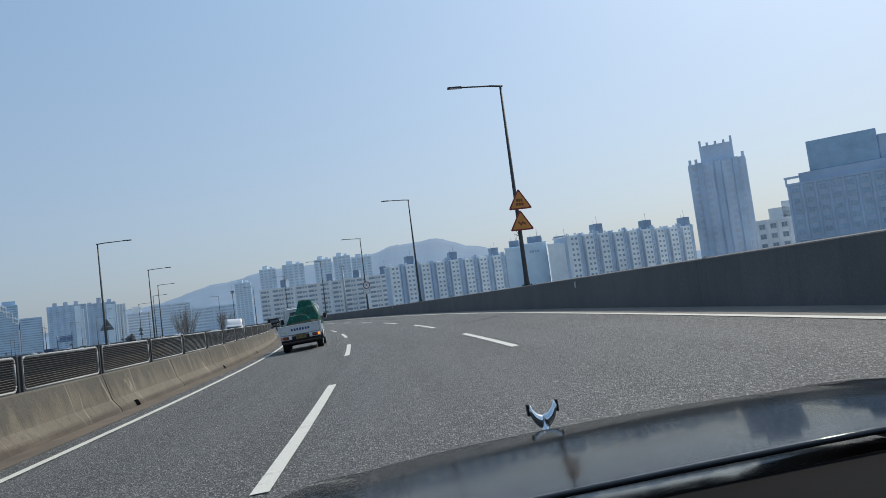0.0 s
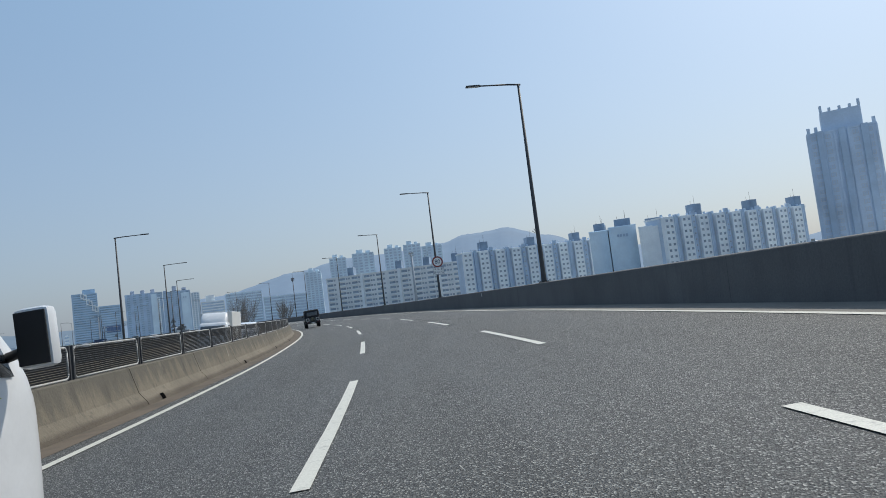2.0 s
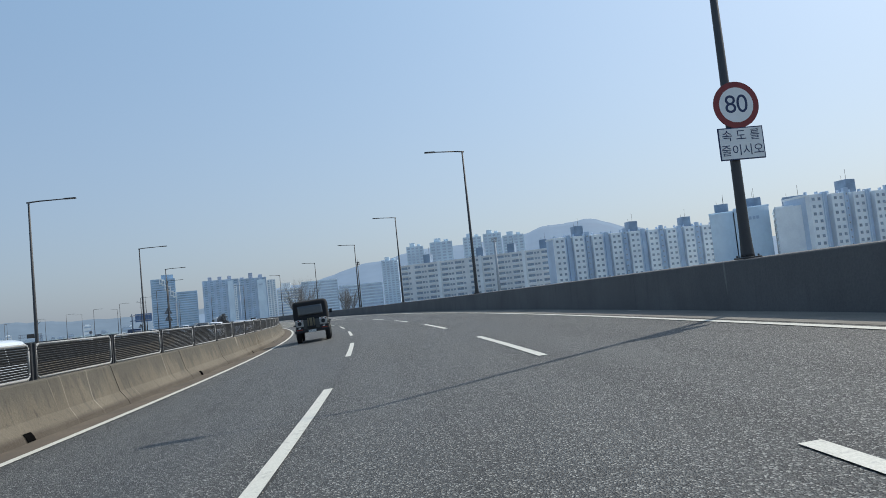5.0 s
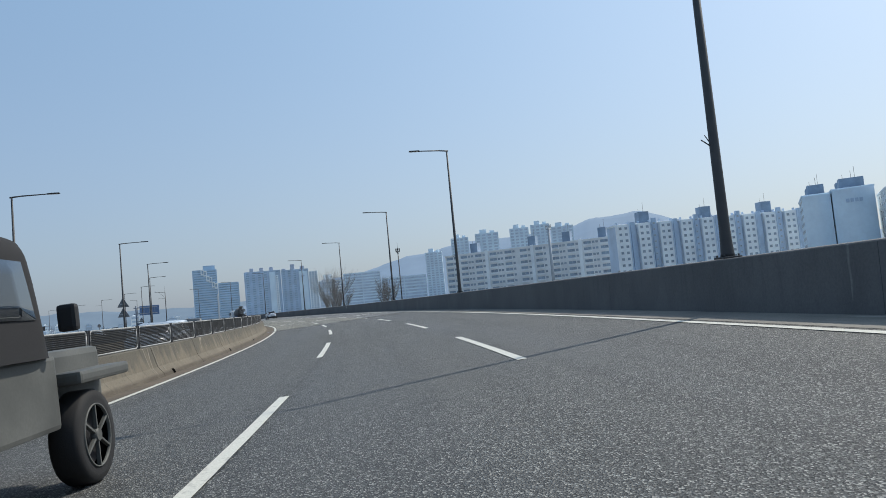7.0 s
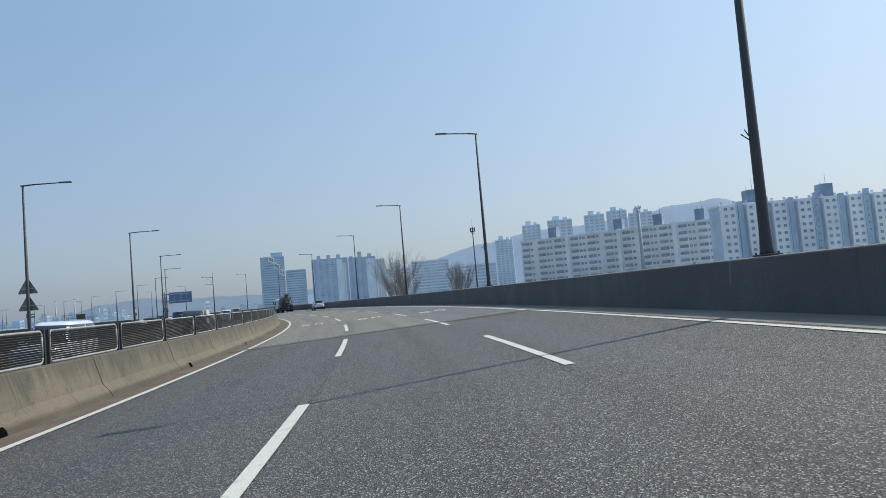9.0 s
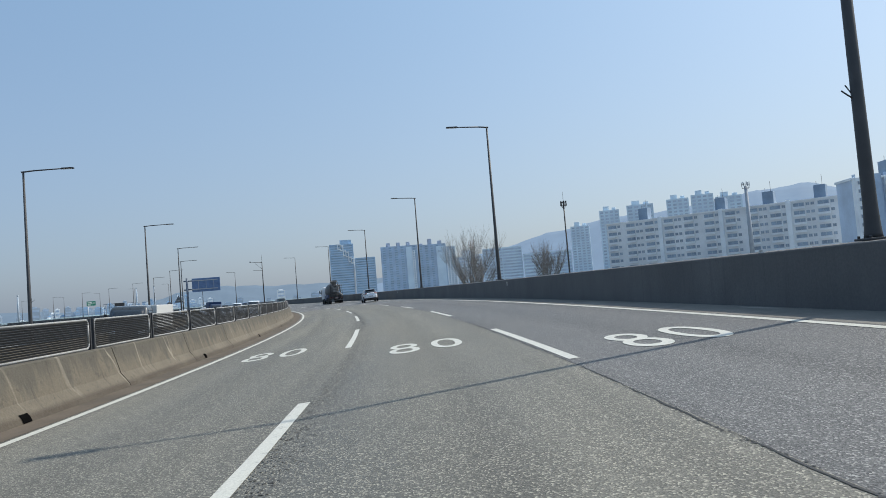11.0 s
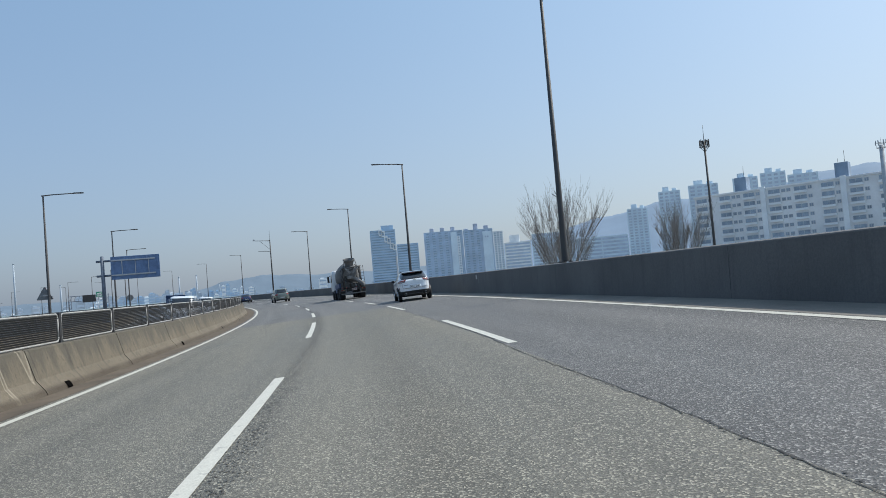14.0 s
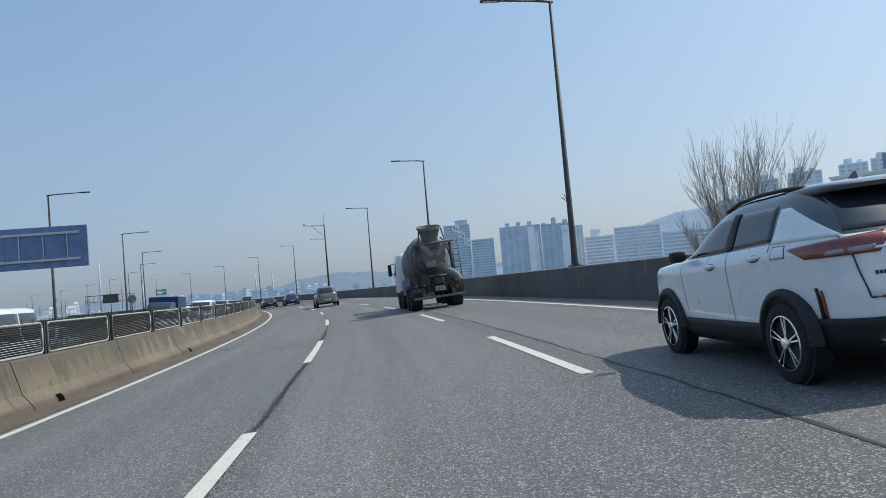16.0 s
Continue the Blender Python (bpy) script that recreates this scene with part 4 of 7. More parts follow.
def balcony_block(p, q, depth, top, floors, bays, houses, label):
    """A slab of flats with long balcony windows."""
    b = thing("apartment_building", facade_pose(p, q), label, "apartment building", "apartment blocks")
    L = math.hypot(q[0] - p[0], q[1] - p[1])
    h = top - GROUND
    part("wall", boxed(0, L, 0.0, depth, 0, h, 0.05), WALL_BEIGE, b, "beige painted wall")
    part("roof", boxed(-0.3, L + 0.3, -0.4, depth + 0.4, h, h + 0.6, 0.05), WALL_BEIGE, b)
    step, fh = L / bays, h / floors
    wide, small = window_mesh(step * 0.46, 1.45, deep=0.25), window_mesh(1.3, 1.2)
    rail = mesh_of("balcony", boxed(-step * 0.25, step * 0.25, -0.9, 0.0, -0.55, 0.15, 0.03), WALL_WHITE)
    for i in range(bays):
        x0 = i * step
        for k in range(1, floors):
            z = (k + 0.6) * fh
            child("window", wide, b, Matrix.Translation((x0 + step * 0.32, 0, z)))
            child("balcony", rail, b, Matrix.Translation((x0 + step * 0.32, 0, z - 0.95)))
            child("window", small, b, Matrix.Translation((x0 + step * 0.68, 0, z)))
            if i % 2:
                child("window", small, b, Matrix.Translation((x0 + step * 0.88, 0, z)))
        if i % 3 == 2:
            part("stair_band", boxed(x0 + step * 0.78, x0 + step * 0.98, -0.5, 0.1, 0, h + 1.0, 0.05), WALL_WHITE, b)
    for x in houses:
        roof_house(b, x, depth * 0.4, h + 0.6, 4.0, 4.6, 5.0, ROOF_HOUSE)
    return b


def tower_block(p, q, depth, top, floors, cols, wall, glazing, label, crown=(), name="tower_block", fill=0.62):
    """A tall block with a grid of windows; crown: boxes on the roof as (x0, x1, height) in parts of the width."""
    b = thing(name, facade_pose(p, q), label, "tower block", "distant towers")
    L = math.hypot(q[0] - p[0], q[1] - p[1])
    h = top - GROUND
    part("wall", boxed(0, L, 0, depth, 0, h, 0.1), wall, b)
    part("roof", boxed(-0.2, L + 0.2, -0.2, depth + 0.2, h, h + 0.8, 0.05), wall, b)
    for x0, x1, hh in crown:
        part("roof_house", boxed(x0 * L, x1 * L, depth * 0.2, depth * 0.8, h + 0.8, h + 0.8 + hh, 0.1), wall, b)
    step, fh = L / cols, h / floors
    w = window_mesh(step * fill, fh * 0.55, glazing, 0.1)
    for i in range(cols):
        for k in range(1, floors):
            child("window", w, b, Matrix.Translation(((i + 0.5) * step, 0, (k + 0.5) * fh)))
    for i in range(cols + 1):
        part("pier", boxed(i * step - 0.35, i * step + 0.35, -0.35, 0.1, 0, h, 0.04), wall, b)
    return b


banded_block((46.6, 344.0), (120.4, 391.8), 12, 24.0, 12, 9, (23, 57, 86), "long slab of flats with white bays and blue-grey bands")
banded_block((-49.5, 408.6), (27.5, 445.3), 12, 24.2, 12, 9, (14, 42, 70), "long slab of flats with white bays and roof lift houses")
balcony_block((-144.4, 461.2), (-54.2, 451.6), 11, 22.6, 10, 11, (16, 48, 66, 84), "beige slab of flats with rows of balcony windows")


def gable_block(x, y, turn, w, top, label, sign, wall=None, houses=(8.0, 20.0)):
    """The rounded end wall of a block of flats, with two lift houses."""
    b = thing("apartment_building", Matrix.Translation((x, y, GROUND)) @ Matrix.Rotation(radians(turn), 4, "Z"), label, "apartment building", "apartment blocks")
    h = top - GROUND
    n = 14
    arc = [(-w / 2 + w * i / n, -2.6 * math.sin(math.pi * i / n)) for i in range(n + 1)]
    bm = bmesh.new()
    lo = [bm.verts.new((u, v, 0)) for u, v in arc] + [bm.verts.new((w / 2, 30, 0)), bm.verts.new((-w / 2, 30, 0))]
    hi = [bm.verts.new((v.co.x, v.co.y, h)) for v in lo]
    for i in range(len(lo)):
        j = (i + 1) % len(lo)
        bm.faces.new((lo[i], lo[j], hi[j], hi[i]))
    bm.faces.new(hi)
    bm.faces.new(lo[::-1])
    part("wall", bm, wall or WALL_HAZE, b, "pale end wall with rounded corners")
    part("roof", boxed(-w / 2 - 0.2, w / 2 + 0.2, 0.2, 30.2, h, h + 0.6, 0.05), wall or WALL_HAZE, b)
    me = window_mesh(1.4, 1.1)
    for k in range(1, 12):
        for j in range(4):
            child("window", me, b, Matrix.Translation((-w / 2, 4 + j * 6.0, (k + 0.5) * h / 12)) @ Matrix.Rotation(radians(-90), 4, "Z"))
    if sign:
        for i in range(4):
            part("sign_mark", boxed(-w * 0.2 + i * 1.3, -w * 0.2 + i * 1.3 + 0.9, -2.75, -2.5, h - 4.6, h - 3.4, 0.02), WALL_SLATE, b)
    for yy in houses:
        roof_house(b, 0.4, yy, h, w * 0.6, 6.0, 4.2, ROOF_HOUSE)


gable_block(20.4, 370.0, -6, 8.6, 23.6, "block of flats with a blank rounded end wall", False)
gable_block(31.2, 368.5, -6, 12.4, 24.4, "block of flats with a rounded end wall and faded marks", True)
gable_block(43.0, 350.0, -8, 13.0, 21.6, "lower white block of flats with a rounded end wall", False, WALL_WHITE, (9.0,))

# tall tower with pinnacles
tw = tower_block((101.7, 324.8), (123.9, 317.2), 20, 46.8, 18, 5, WALL_BLUE, FAR_GLASS, "tall grey tower of flats with pinnacled top", (), "residential_tower", 0.4)
h = 46.8 - GROUND
L = 23.8
part("setback_storey", boxed(5.5, 19.5, 2, 17, h, h + 8.6, 0.3), WALL_BLUE, tw, "set-back upper storeys")
for x in (0.8, 3.4, L - 0.9):
    part("pinnacle", boxed(x - 0.6, x + 0.6, 0.2, 1.6, h, h + 3.0, 0.2), WALL_BLUE, tw)
for x in (6.0, 9.0, 12.5, 16.0, 19.0):
    part("pinnacle", boxed(x - 0.5, x + 0.5, 2.2, 3.4, h + 8.6, h + (11.2 if x in (6.0, 19.0) else 10.0), 0.2), WALL_BLUE, tw)
for x in (4.5, 12.0, 19.5):
    part("shaft", boxed(x - 1.2, x + 1.2, -1.0, 0.4, 0, h + 1.0, 0.2), WALL_SLATE, tw)

# office building and a pale stone building at the bend's start
ob = tower_block((107.1, 239.9), (139.0, 223.6), 24, 24.0, 9, 9, WALL_SLATE, FACADE_BLUE, "slate-grey office building with a glazed top storey", (), "office_building", 0.55)
h = 24.0 - GROUND
part("setback_storey", boxed(3.5, 36, 2, 23, h, h + 4.0, 0.2), WALL_SLATE, ob)
part("glazed_top", boxed(7.0, 27.0, 3, 20, h + 4.0, h + 14.0, 0.3), FACADE_BLUE, ob, "blue glazed roof storey")
part("side_wing", boxed(27.0, 35.7, 4, 22, h + 4.0, h + 12.0, 0.3), WALL_SLATE, ob)
part("roof_frame", boxed(-1.0, 3.6, 1.5, 4.0, h + 2.6, h + 3.2, 0.1), WALL_BLUE, ob)
part("roof_frame_post", boxed(-0.8, -0.2, 1.8, 2.4, h, h + 2.6, 0.1), WALL_BLUE, ob)
st = tower_block((110.8, 281.6), (129.0, 274.2), 16, 15.5, 6, 5, WALL_BEIGE, FACADE_GLASS, "cream stone building with tall windows and a stepped roof", ((0.25, 1.0, 4.2), (0.5, 1.0, 6.4)), "stone_building", 0.55)

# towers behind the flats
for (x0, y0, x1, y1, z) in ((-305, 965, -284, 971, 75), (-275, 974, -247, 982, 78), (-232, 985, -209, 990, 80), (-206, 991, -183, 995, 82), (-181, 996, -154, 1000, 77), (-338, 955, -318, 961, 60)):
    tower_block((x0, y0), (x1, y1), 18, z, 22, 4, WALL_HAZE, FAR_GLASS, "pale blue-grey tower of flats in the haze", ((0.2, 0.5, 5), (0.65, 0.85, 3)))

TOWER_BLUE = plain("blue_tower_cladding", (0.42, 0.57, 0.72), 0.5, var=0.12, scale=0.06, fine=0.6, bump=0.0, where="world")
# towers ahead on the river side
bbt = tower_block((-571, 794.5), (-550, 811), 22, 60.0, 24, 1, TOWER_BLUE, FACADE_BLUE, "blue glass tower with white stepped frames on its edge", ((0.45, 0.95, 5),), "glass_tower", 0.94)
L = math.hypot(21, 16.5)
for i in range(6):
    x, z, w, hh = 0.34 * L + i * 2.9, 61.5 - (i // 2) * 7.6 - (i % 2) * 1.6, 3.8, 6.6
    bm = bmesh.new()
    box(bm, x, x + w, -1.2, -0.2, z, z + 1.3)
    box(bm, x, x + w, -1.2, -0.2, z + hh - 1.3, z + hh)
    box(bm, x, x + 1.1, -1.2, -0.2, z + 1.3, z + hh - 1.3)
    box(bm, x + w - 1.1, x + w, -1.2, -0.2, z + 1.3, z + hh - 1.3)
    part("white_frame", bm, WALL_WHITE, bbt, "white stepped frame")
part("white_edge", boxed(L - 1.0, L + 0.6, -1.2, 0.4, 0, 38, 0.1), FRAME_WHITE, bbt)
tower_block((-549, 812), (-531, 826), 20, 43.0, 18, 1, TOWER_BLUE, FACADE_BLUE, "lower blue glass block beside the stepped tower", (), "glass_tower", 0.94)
LIFT_BROWN = plain("lift_house_grey", (0.42, 0.46, 0.54), 0.8, var=0.15, scale=0.2, where="world")


def gridded_strip(tw, x0, x1, z1, rows, front=-0.9):
    """A white end strip with a ladder of small windows."""
    st = part("white_strip", boxed(x0, x1, front, 0.2, 0, z1, 0.1), WALL_WHITE, tw, "white strip with a ladder of windows")
    me = window_mesh((x1 - x0) * 0.55, z1 / rows * 0.5, FACADE_BLUE)
    for k in range(rows):
        child("window", me, st, Matrix.Translation(((x0 + x1) / 2, front, (k + 0.5) * z1 / rows)))


ta = tower_block((-541, 853.5), (-505, 878), 22, 55.0, 22, 6, WALL_SLATE, FACADE_BLUE, "slate-blue tower of flats with rounded lift houses", (), fill=0.5)
h = 55.0 - GROUND
for x in (9.0, 21.0, 33.0):
    part("lift_house", boxed(x - 2.4, x + 2.4, 5, 12, h + 0.8, h + 5.5, 0.8), LIFT_BROWN, ta, "rounded grey lift house")
part("pale_panel", boxed(30.0, 37.0, -0.7, 0.2, 0, h - 1.0, 0.1), WALL_HAZE, ta, "pale blank wall panel")
gridded_strip(ta, 37.2, 40.6, h - 6.0, 19)
tb = tower_block((-504, 878.8), (-476, 895.8), 22, 54.0, 22, 5, WALL_SLATE, FACADE_BLUE, "slate-blue tower of flats with a pale end wall", (), fill=0.5)
h = 54.0 - GROUND
for x, hh in ((3.0, 3.0), (14.0, 8.0), (26.0, 5.0)):
    part("lift_house", boxed(x - 2.6, x + 2.6, 5, 12, h + 0.8, h + hh, 0.8), LIFT_BROWN, tb, "rounded grey lift house")
part("pale_panel", boxed(21.5, 32.0, -0.7, 0.2, 0, h - 2.0, 0.1), WALL_HAZE, tb, "pale blank end wall")
for x in (24.0, 26.5):
    part("sign_mark", boxed(x, x + 1.6, -0.85, -0.68, h - 9.0, h - 7.4, 0.05), WALL_SLATE, tb)
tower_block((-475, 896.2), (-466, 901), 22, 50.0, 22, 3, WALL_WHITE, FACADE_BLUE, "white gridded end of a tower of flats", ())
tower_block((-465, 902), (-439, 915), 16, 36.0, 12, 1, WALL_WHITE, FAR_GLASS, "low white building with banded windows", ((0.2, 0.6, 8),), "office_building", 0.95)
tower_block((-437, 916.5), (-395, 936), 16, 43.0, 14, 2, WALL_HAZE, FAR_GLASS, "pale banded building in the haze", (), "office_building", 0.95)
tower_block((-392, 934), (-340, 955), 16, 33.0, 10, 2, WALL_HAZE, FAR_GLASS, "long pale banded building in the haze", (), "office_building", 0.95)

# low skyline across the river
# this grey holds the haze over the far bank in its colour
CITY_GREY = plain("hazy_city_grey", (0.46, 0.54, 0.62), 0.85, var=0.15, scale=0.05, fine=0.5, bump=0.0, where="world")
bank_windows = {}


def bank_building(a, r, w, top, floors, wall):
    """A small building at bearing a and distance r over the river, with a band of windows on each floor."""
    x, y = -120 + r * math.sin(a), 240 + r * math.cos(a)
    dx, dy = math.cos(a), -math.sin(a)
    b = thing("far_building", facade_pose((x - dx * w / 2, y - dy * w / 2), (x + dx * w / 2, y + dy * w / 2)), "small pale building on the far bank", "building", "buildings on the far bank")
    h = top - GROUND
    part("wall", boxed(0, w, 0, 12, 0, h, 0.1), wall, b)
    part("roof", boxed(w * 0.2, w * 0.7, 3, 9, h, h + rng.uniform(0.8, 2.6), 0.1), wall, b)
    key = (round(w * 0.8), round(h / floors * 0.4, 1))
    if key not in bank_windows:
        bank_windows[key] = window_mesh(w * 0.8, h / floors * 0.4, FAR_GLASS, 0.1)
    for k in range(1, floors):
        child("window", bank_windows[key], b, Matrix.Translation((w / 2, 0, (k + 0.5) * h / floors)))


rng = random.Random(5)
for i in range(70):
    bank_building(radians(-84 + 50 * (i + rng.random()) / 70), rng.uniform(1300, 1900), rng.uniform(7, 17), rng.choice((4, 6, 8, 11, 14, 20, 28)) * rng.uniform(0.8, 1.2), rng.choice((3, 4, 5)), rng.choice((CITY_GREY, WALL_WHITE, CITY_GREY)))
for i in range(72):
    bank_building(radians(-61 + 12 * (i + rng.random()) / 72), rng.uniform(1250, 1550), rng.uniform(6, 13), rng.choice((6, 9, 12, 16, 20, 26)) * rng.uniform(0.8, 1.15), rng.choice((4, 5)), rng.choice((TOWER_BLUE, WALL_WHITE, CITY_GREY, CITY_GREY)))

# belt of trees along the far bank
# blue-grey tint of the trees is distance haze, put into the colour
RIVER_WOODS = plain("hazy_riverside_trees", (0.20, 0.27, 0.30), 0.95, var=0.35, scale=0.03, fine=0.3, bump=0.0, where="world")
bm = bmesh.new()
rows = []
for i in range(900):
    a = radians(-96 + 62 * i / 900)
    z = 3.0 + 3.5 * noise.noise((i * 0.012, 2, 0)) + 2.2 * abs(noise.noise((i * 0.11, 5, 1))) + 1.3 * noise.noise((i * 0.5, 9, 3))
    rows.append([bm.verts.new((-120 + r * math.sin(a), 240 + r * math.cos(a), zz)) for r, zz in ((1085, GROUND - 0.5), (1092, GROUND + (z - GROUND) * 0.75), (1101, z), (1125, z * 0.8), (1140, GROUND - 0.5))])
for p, q in zip(rows, rows[1:]):
    for k in range(4):
        bm.faces.new((p[k], q[k], q[k + 1], p[k + 1])).smooth = True
bmesh.ops.recalc_face_normals(bm, faces=bm.faces)
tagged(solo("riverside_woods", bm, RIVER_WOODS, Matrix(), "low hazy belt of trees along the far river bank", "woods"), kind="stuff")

# chimney colour is blued and paled to stand for haze
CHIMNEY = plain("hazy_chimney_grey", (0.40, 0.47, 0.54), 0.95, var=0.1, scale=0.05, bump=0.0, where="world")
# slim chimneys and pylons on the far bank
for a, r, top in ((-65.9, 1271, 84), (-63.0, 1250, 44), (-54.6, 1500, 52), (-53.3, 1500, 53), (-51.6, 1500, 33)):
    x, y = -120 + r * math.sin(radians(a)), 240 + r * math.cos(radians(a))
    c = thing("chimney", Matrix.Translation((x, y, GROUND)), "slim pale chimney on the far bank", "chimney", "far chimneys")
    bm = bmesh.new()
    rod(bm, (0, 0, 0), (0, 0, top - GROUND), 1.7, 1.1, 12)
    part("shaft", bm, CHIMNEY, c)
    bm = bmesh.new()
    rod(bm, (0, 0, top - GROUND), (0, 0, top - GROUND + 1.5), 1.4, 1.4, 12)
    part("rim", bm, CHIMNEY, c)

# ---- hills ----
def hill(points, spread, name, label, mat):
    bm = bmesh.new()
    ridge = []
    for (a, b) in zip(points, points[1:]):
        for k in range(14):
            f = k / 14
            f2 = f * f * (3 - 2 * f)
            x, y, z = a[0] + (b[0] - a[0]) * f, a[1] + (b[1] - a[1]) * f, a[2] + (b[2] - a[2]) * f2
            ridge.append((x, y, z + 5 * noise.noise((x * 0.02, y * 0.02, 1)) + 2.5 * noise.noise((x * 0.09, y * 0.09, 5))))
    rows = []
    for x, y, z in ridge:
        u = Vector((x + 60, y - 120, 0)).normalized()
        col = []
        for k in range(-2, 8):
            f = k / 7
            drop = abs(f) ** 1.25
            bump = 9 * noise.noise((x * 0.012 + k, y * 0.012, k * 1.7)) * (0 < k < 7)
            col.append(bm.verts.new((x - u.x * spread * f, y - u.y * spread * f, GROUND - 1 + max(0.0, (z - GROUND)) * (1 - drop) + bump)))
        rows.append(col)
    for a, b in zip(rows, rows[1:]):
        for i in range(len(a) - 1):
            bm.faces.new((a[i], a[i + 1], b[i + 1], b[i])).smooth = True
    bmesh.ops.recalc_face_normals(bm, faces=bm.faces)
    tagged(solo(name, bm, mat, Matrix(), label, "hill"), kind="structure")


# distance haze over the hills is put in as a faint blue emission
HILL = plain("wooded_hill_haze_glow", (0.06, 0.08, 0.1), 0.95, var=0.25, scale=0.01, fine=0.07, bump=0.0, where="world", glow=(0.27, 0.42, 0.66, 0.47))
FAR_HILL = plain("far_hill_haze_glow", (0.06, 0.08, 0.1), 0.95, var=0.2, scale=0.01, fine=0.06, bump=0.0, where="world", glow=(0.27, 0.41, 0.60, 0.34))
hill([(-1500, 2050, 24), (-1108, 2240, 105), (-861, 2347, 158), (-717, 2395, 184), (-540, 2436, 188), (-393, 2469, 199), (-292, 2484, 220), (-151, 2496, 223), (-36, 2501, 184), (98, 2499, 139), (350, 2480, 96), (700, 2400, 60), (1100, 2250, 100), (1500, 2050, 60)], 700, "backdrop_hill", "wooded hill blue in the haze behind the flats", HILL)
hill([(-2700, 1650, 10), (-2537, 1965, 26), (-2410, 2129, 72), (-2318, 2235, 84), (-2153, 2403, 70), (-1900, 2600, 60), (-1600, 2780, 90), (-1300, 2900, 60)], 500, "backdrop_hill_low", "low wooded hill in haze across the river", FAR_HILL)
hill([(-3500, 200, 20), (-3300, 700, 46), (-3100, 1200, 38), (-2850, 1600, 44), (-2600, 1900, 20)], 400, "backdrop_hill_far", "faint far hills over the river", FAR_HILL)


MAST_GREY = plain("mast_grey_paint", (0.40, 0.43, 0.46), 0.8, var=0.12, scale=0.5, where="world")


# ---- masts and bare trees beyond the wall ----
def round_mast(x, y, top, r, label, rings):
    p = thing("mast", Matrix.Translation((x, y, GROUND)), label, "mast")
    h = top - GROUND
    bm = bmesh.new()
    rod(bm, (0, 0, 0), (0, 0, h), r, r * 0.6, 12)
    part("pole", bm, MAST_GREY if r > 0.4 else POLE, p)
    bm = bmesh.new()
    for z, rr in rings:
        for i in range(14):
            a, b = 2 * math.pi * i / 14, 2 * math.pi * (i + 1) / 14
            rod(bm, (rr * math.cos(a), rr * math.sin(a), h + z), (rr * math.cos(b), rr * math.sin(b), h + z), 0.05, n=5)
            if i % 2 == 0 and (z, rr) == rings[-1]:
                rod(bm, (rr * math.cos(a), rr * math.sin(a), h + z), (0, 0, h + z - 0.7), 0.03, n=5)
                rod(bm, (rr * math.cos(a), rr * math.sin(a), h + z), (rings[0][1] * math.cos(a), rings[0][1] * math.sin(a), h + rings[0][0]), 0.03, n=5)
    part("platform", bm, POLE, p)
    for i in range(6):
        a = 2 * math.pi * i / 6
        rr = rings[0][1] * 0.9
        w, up = (0.12, 0.9) if r > 0.4 else (0.05, 0.25)
        part("antenna", boxed(rr * math.cos(a) - w, rr * math.cos(a) + w, rr * math.sin(a) - 0.1, rr * math.sin(a) + 0.1, h + rings[0][0] - 0.6, h + rings[0][0] + up, 0.02), MAST_GREY if r > 0.4 else POLE, p)
    bm = bmesh.new()
    rod(bm, (0, 0, h), (0, 0, h + 2.2), 0.045, 0.02, 6)
    part("aerial", bm, POLE, p)


round_mast(-100.3, 289.4, 16.2, 0.2, "slim dark antenna mast with a round platform", ((0.0, 0.62), (-0.7, 0.62)))
round_mast(-84.4, 442.4, 30.0, 0.95, "thick pale cylindrical mast with a crown of antennas", ((0.6, 1.5), (-0.8, 1.3)))

# bark colour is cooled to take in some haze
BARK = plain("bare_bark_hazed", (0.20, 0.19, 0.18), 0.9, var=0.25, scale=0.6, fine=8, bump=0.2, where="world")


def bare_tree(x, y, height, width, seed, label):
    """A leafless tree: steep limbs that fork into fine twigs."""
    r = random.Random(seed)
    p = thing("tree", Matrix.Translation((x, y, GROUND)), label, "tree", "bare trees beyond the wall")
    trunk, crown = bmesh.new(), bmesh.new()

    def grow(bm, a, way, length, rad, level):
        steps = 3
        for k in range(steps):
            way = (way + Vector((r.gauss(0, 0.07), r.gauss(0, 0.07), 0.05))).normalized()
            b = a + way * (length / steps)
            rr = rad * (1 - 0.3 * (k + 1) / steps)
            rod(bm, a, b, rad * (1 - 0.3 * k / steps), rr, 6 if level < 2 else 3)
            if level < 4:
                for _ in range(2 if level in (1, 2) else 1):
                    side = Vector((r.gauss(0, 1), r.gauss(0, 1), 0)).normalized()
                    w2 = (way * 0.95 + side * r.uniform(0.22, 0.5) + Vector((0, 0, 0.2))).normalized()
                    if r.random() < (0.9 if level < 3 else 0.62):
                        grow(crown, b, w2, length * r.uniform(0.42, 0.72), max(0.010, rr * 0.5), level + 1)
            a = b
        if level < 3:
            grow(crown, a, way, length * 0.7, max(0.010, rr * 0.75), level + 1)

    n = 9
    rod(trunk, (0, 0, 0), (0, 0, height * 0.28), 0.34, 0.24, 9)
    for i in range(n):
        a = 2 * math.pi * (i + r.random() * 0.6) / n
        lean = width / height * r.uniform(0.12, 0.95)
        grow(trunk, Vector((0, 0, height * 0.26)), Vector((math.cos(a) * lean, math.sin(a) * lean, 1)).normalized(), height * 0.30, 0.10, 0)
    part("trunk", trunk, BARK, p)
    part("crown", crown, BARK, p, "fine leafless twigs")


bare_tree(-118.6, 282.2, 19.6, 15.0, 11, "tall leafless tree with a fan of fine branches")
bare_tree(-104.2, 288.0, 15.5, 8.0, 4, "smaller leafless tree beside the antenna mast")
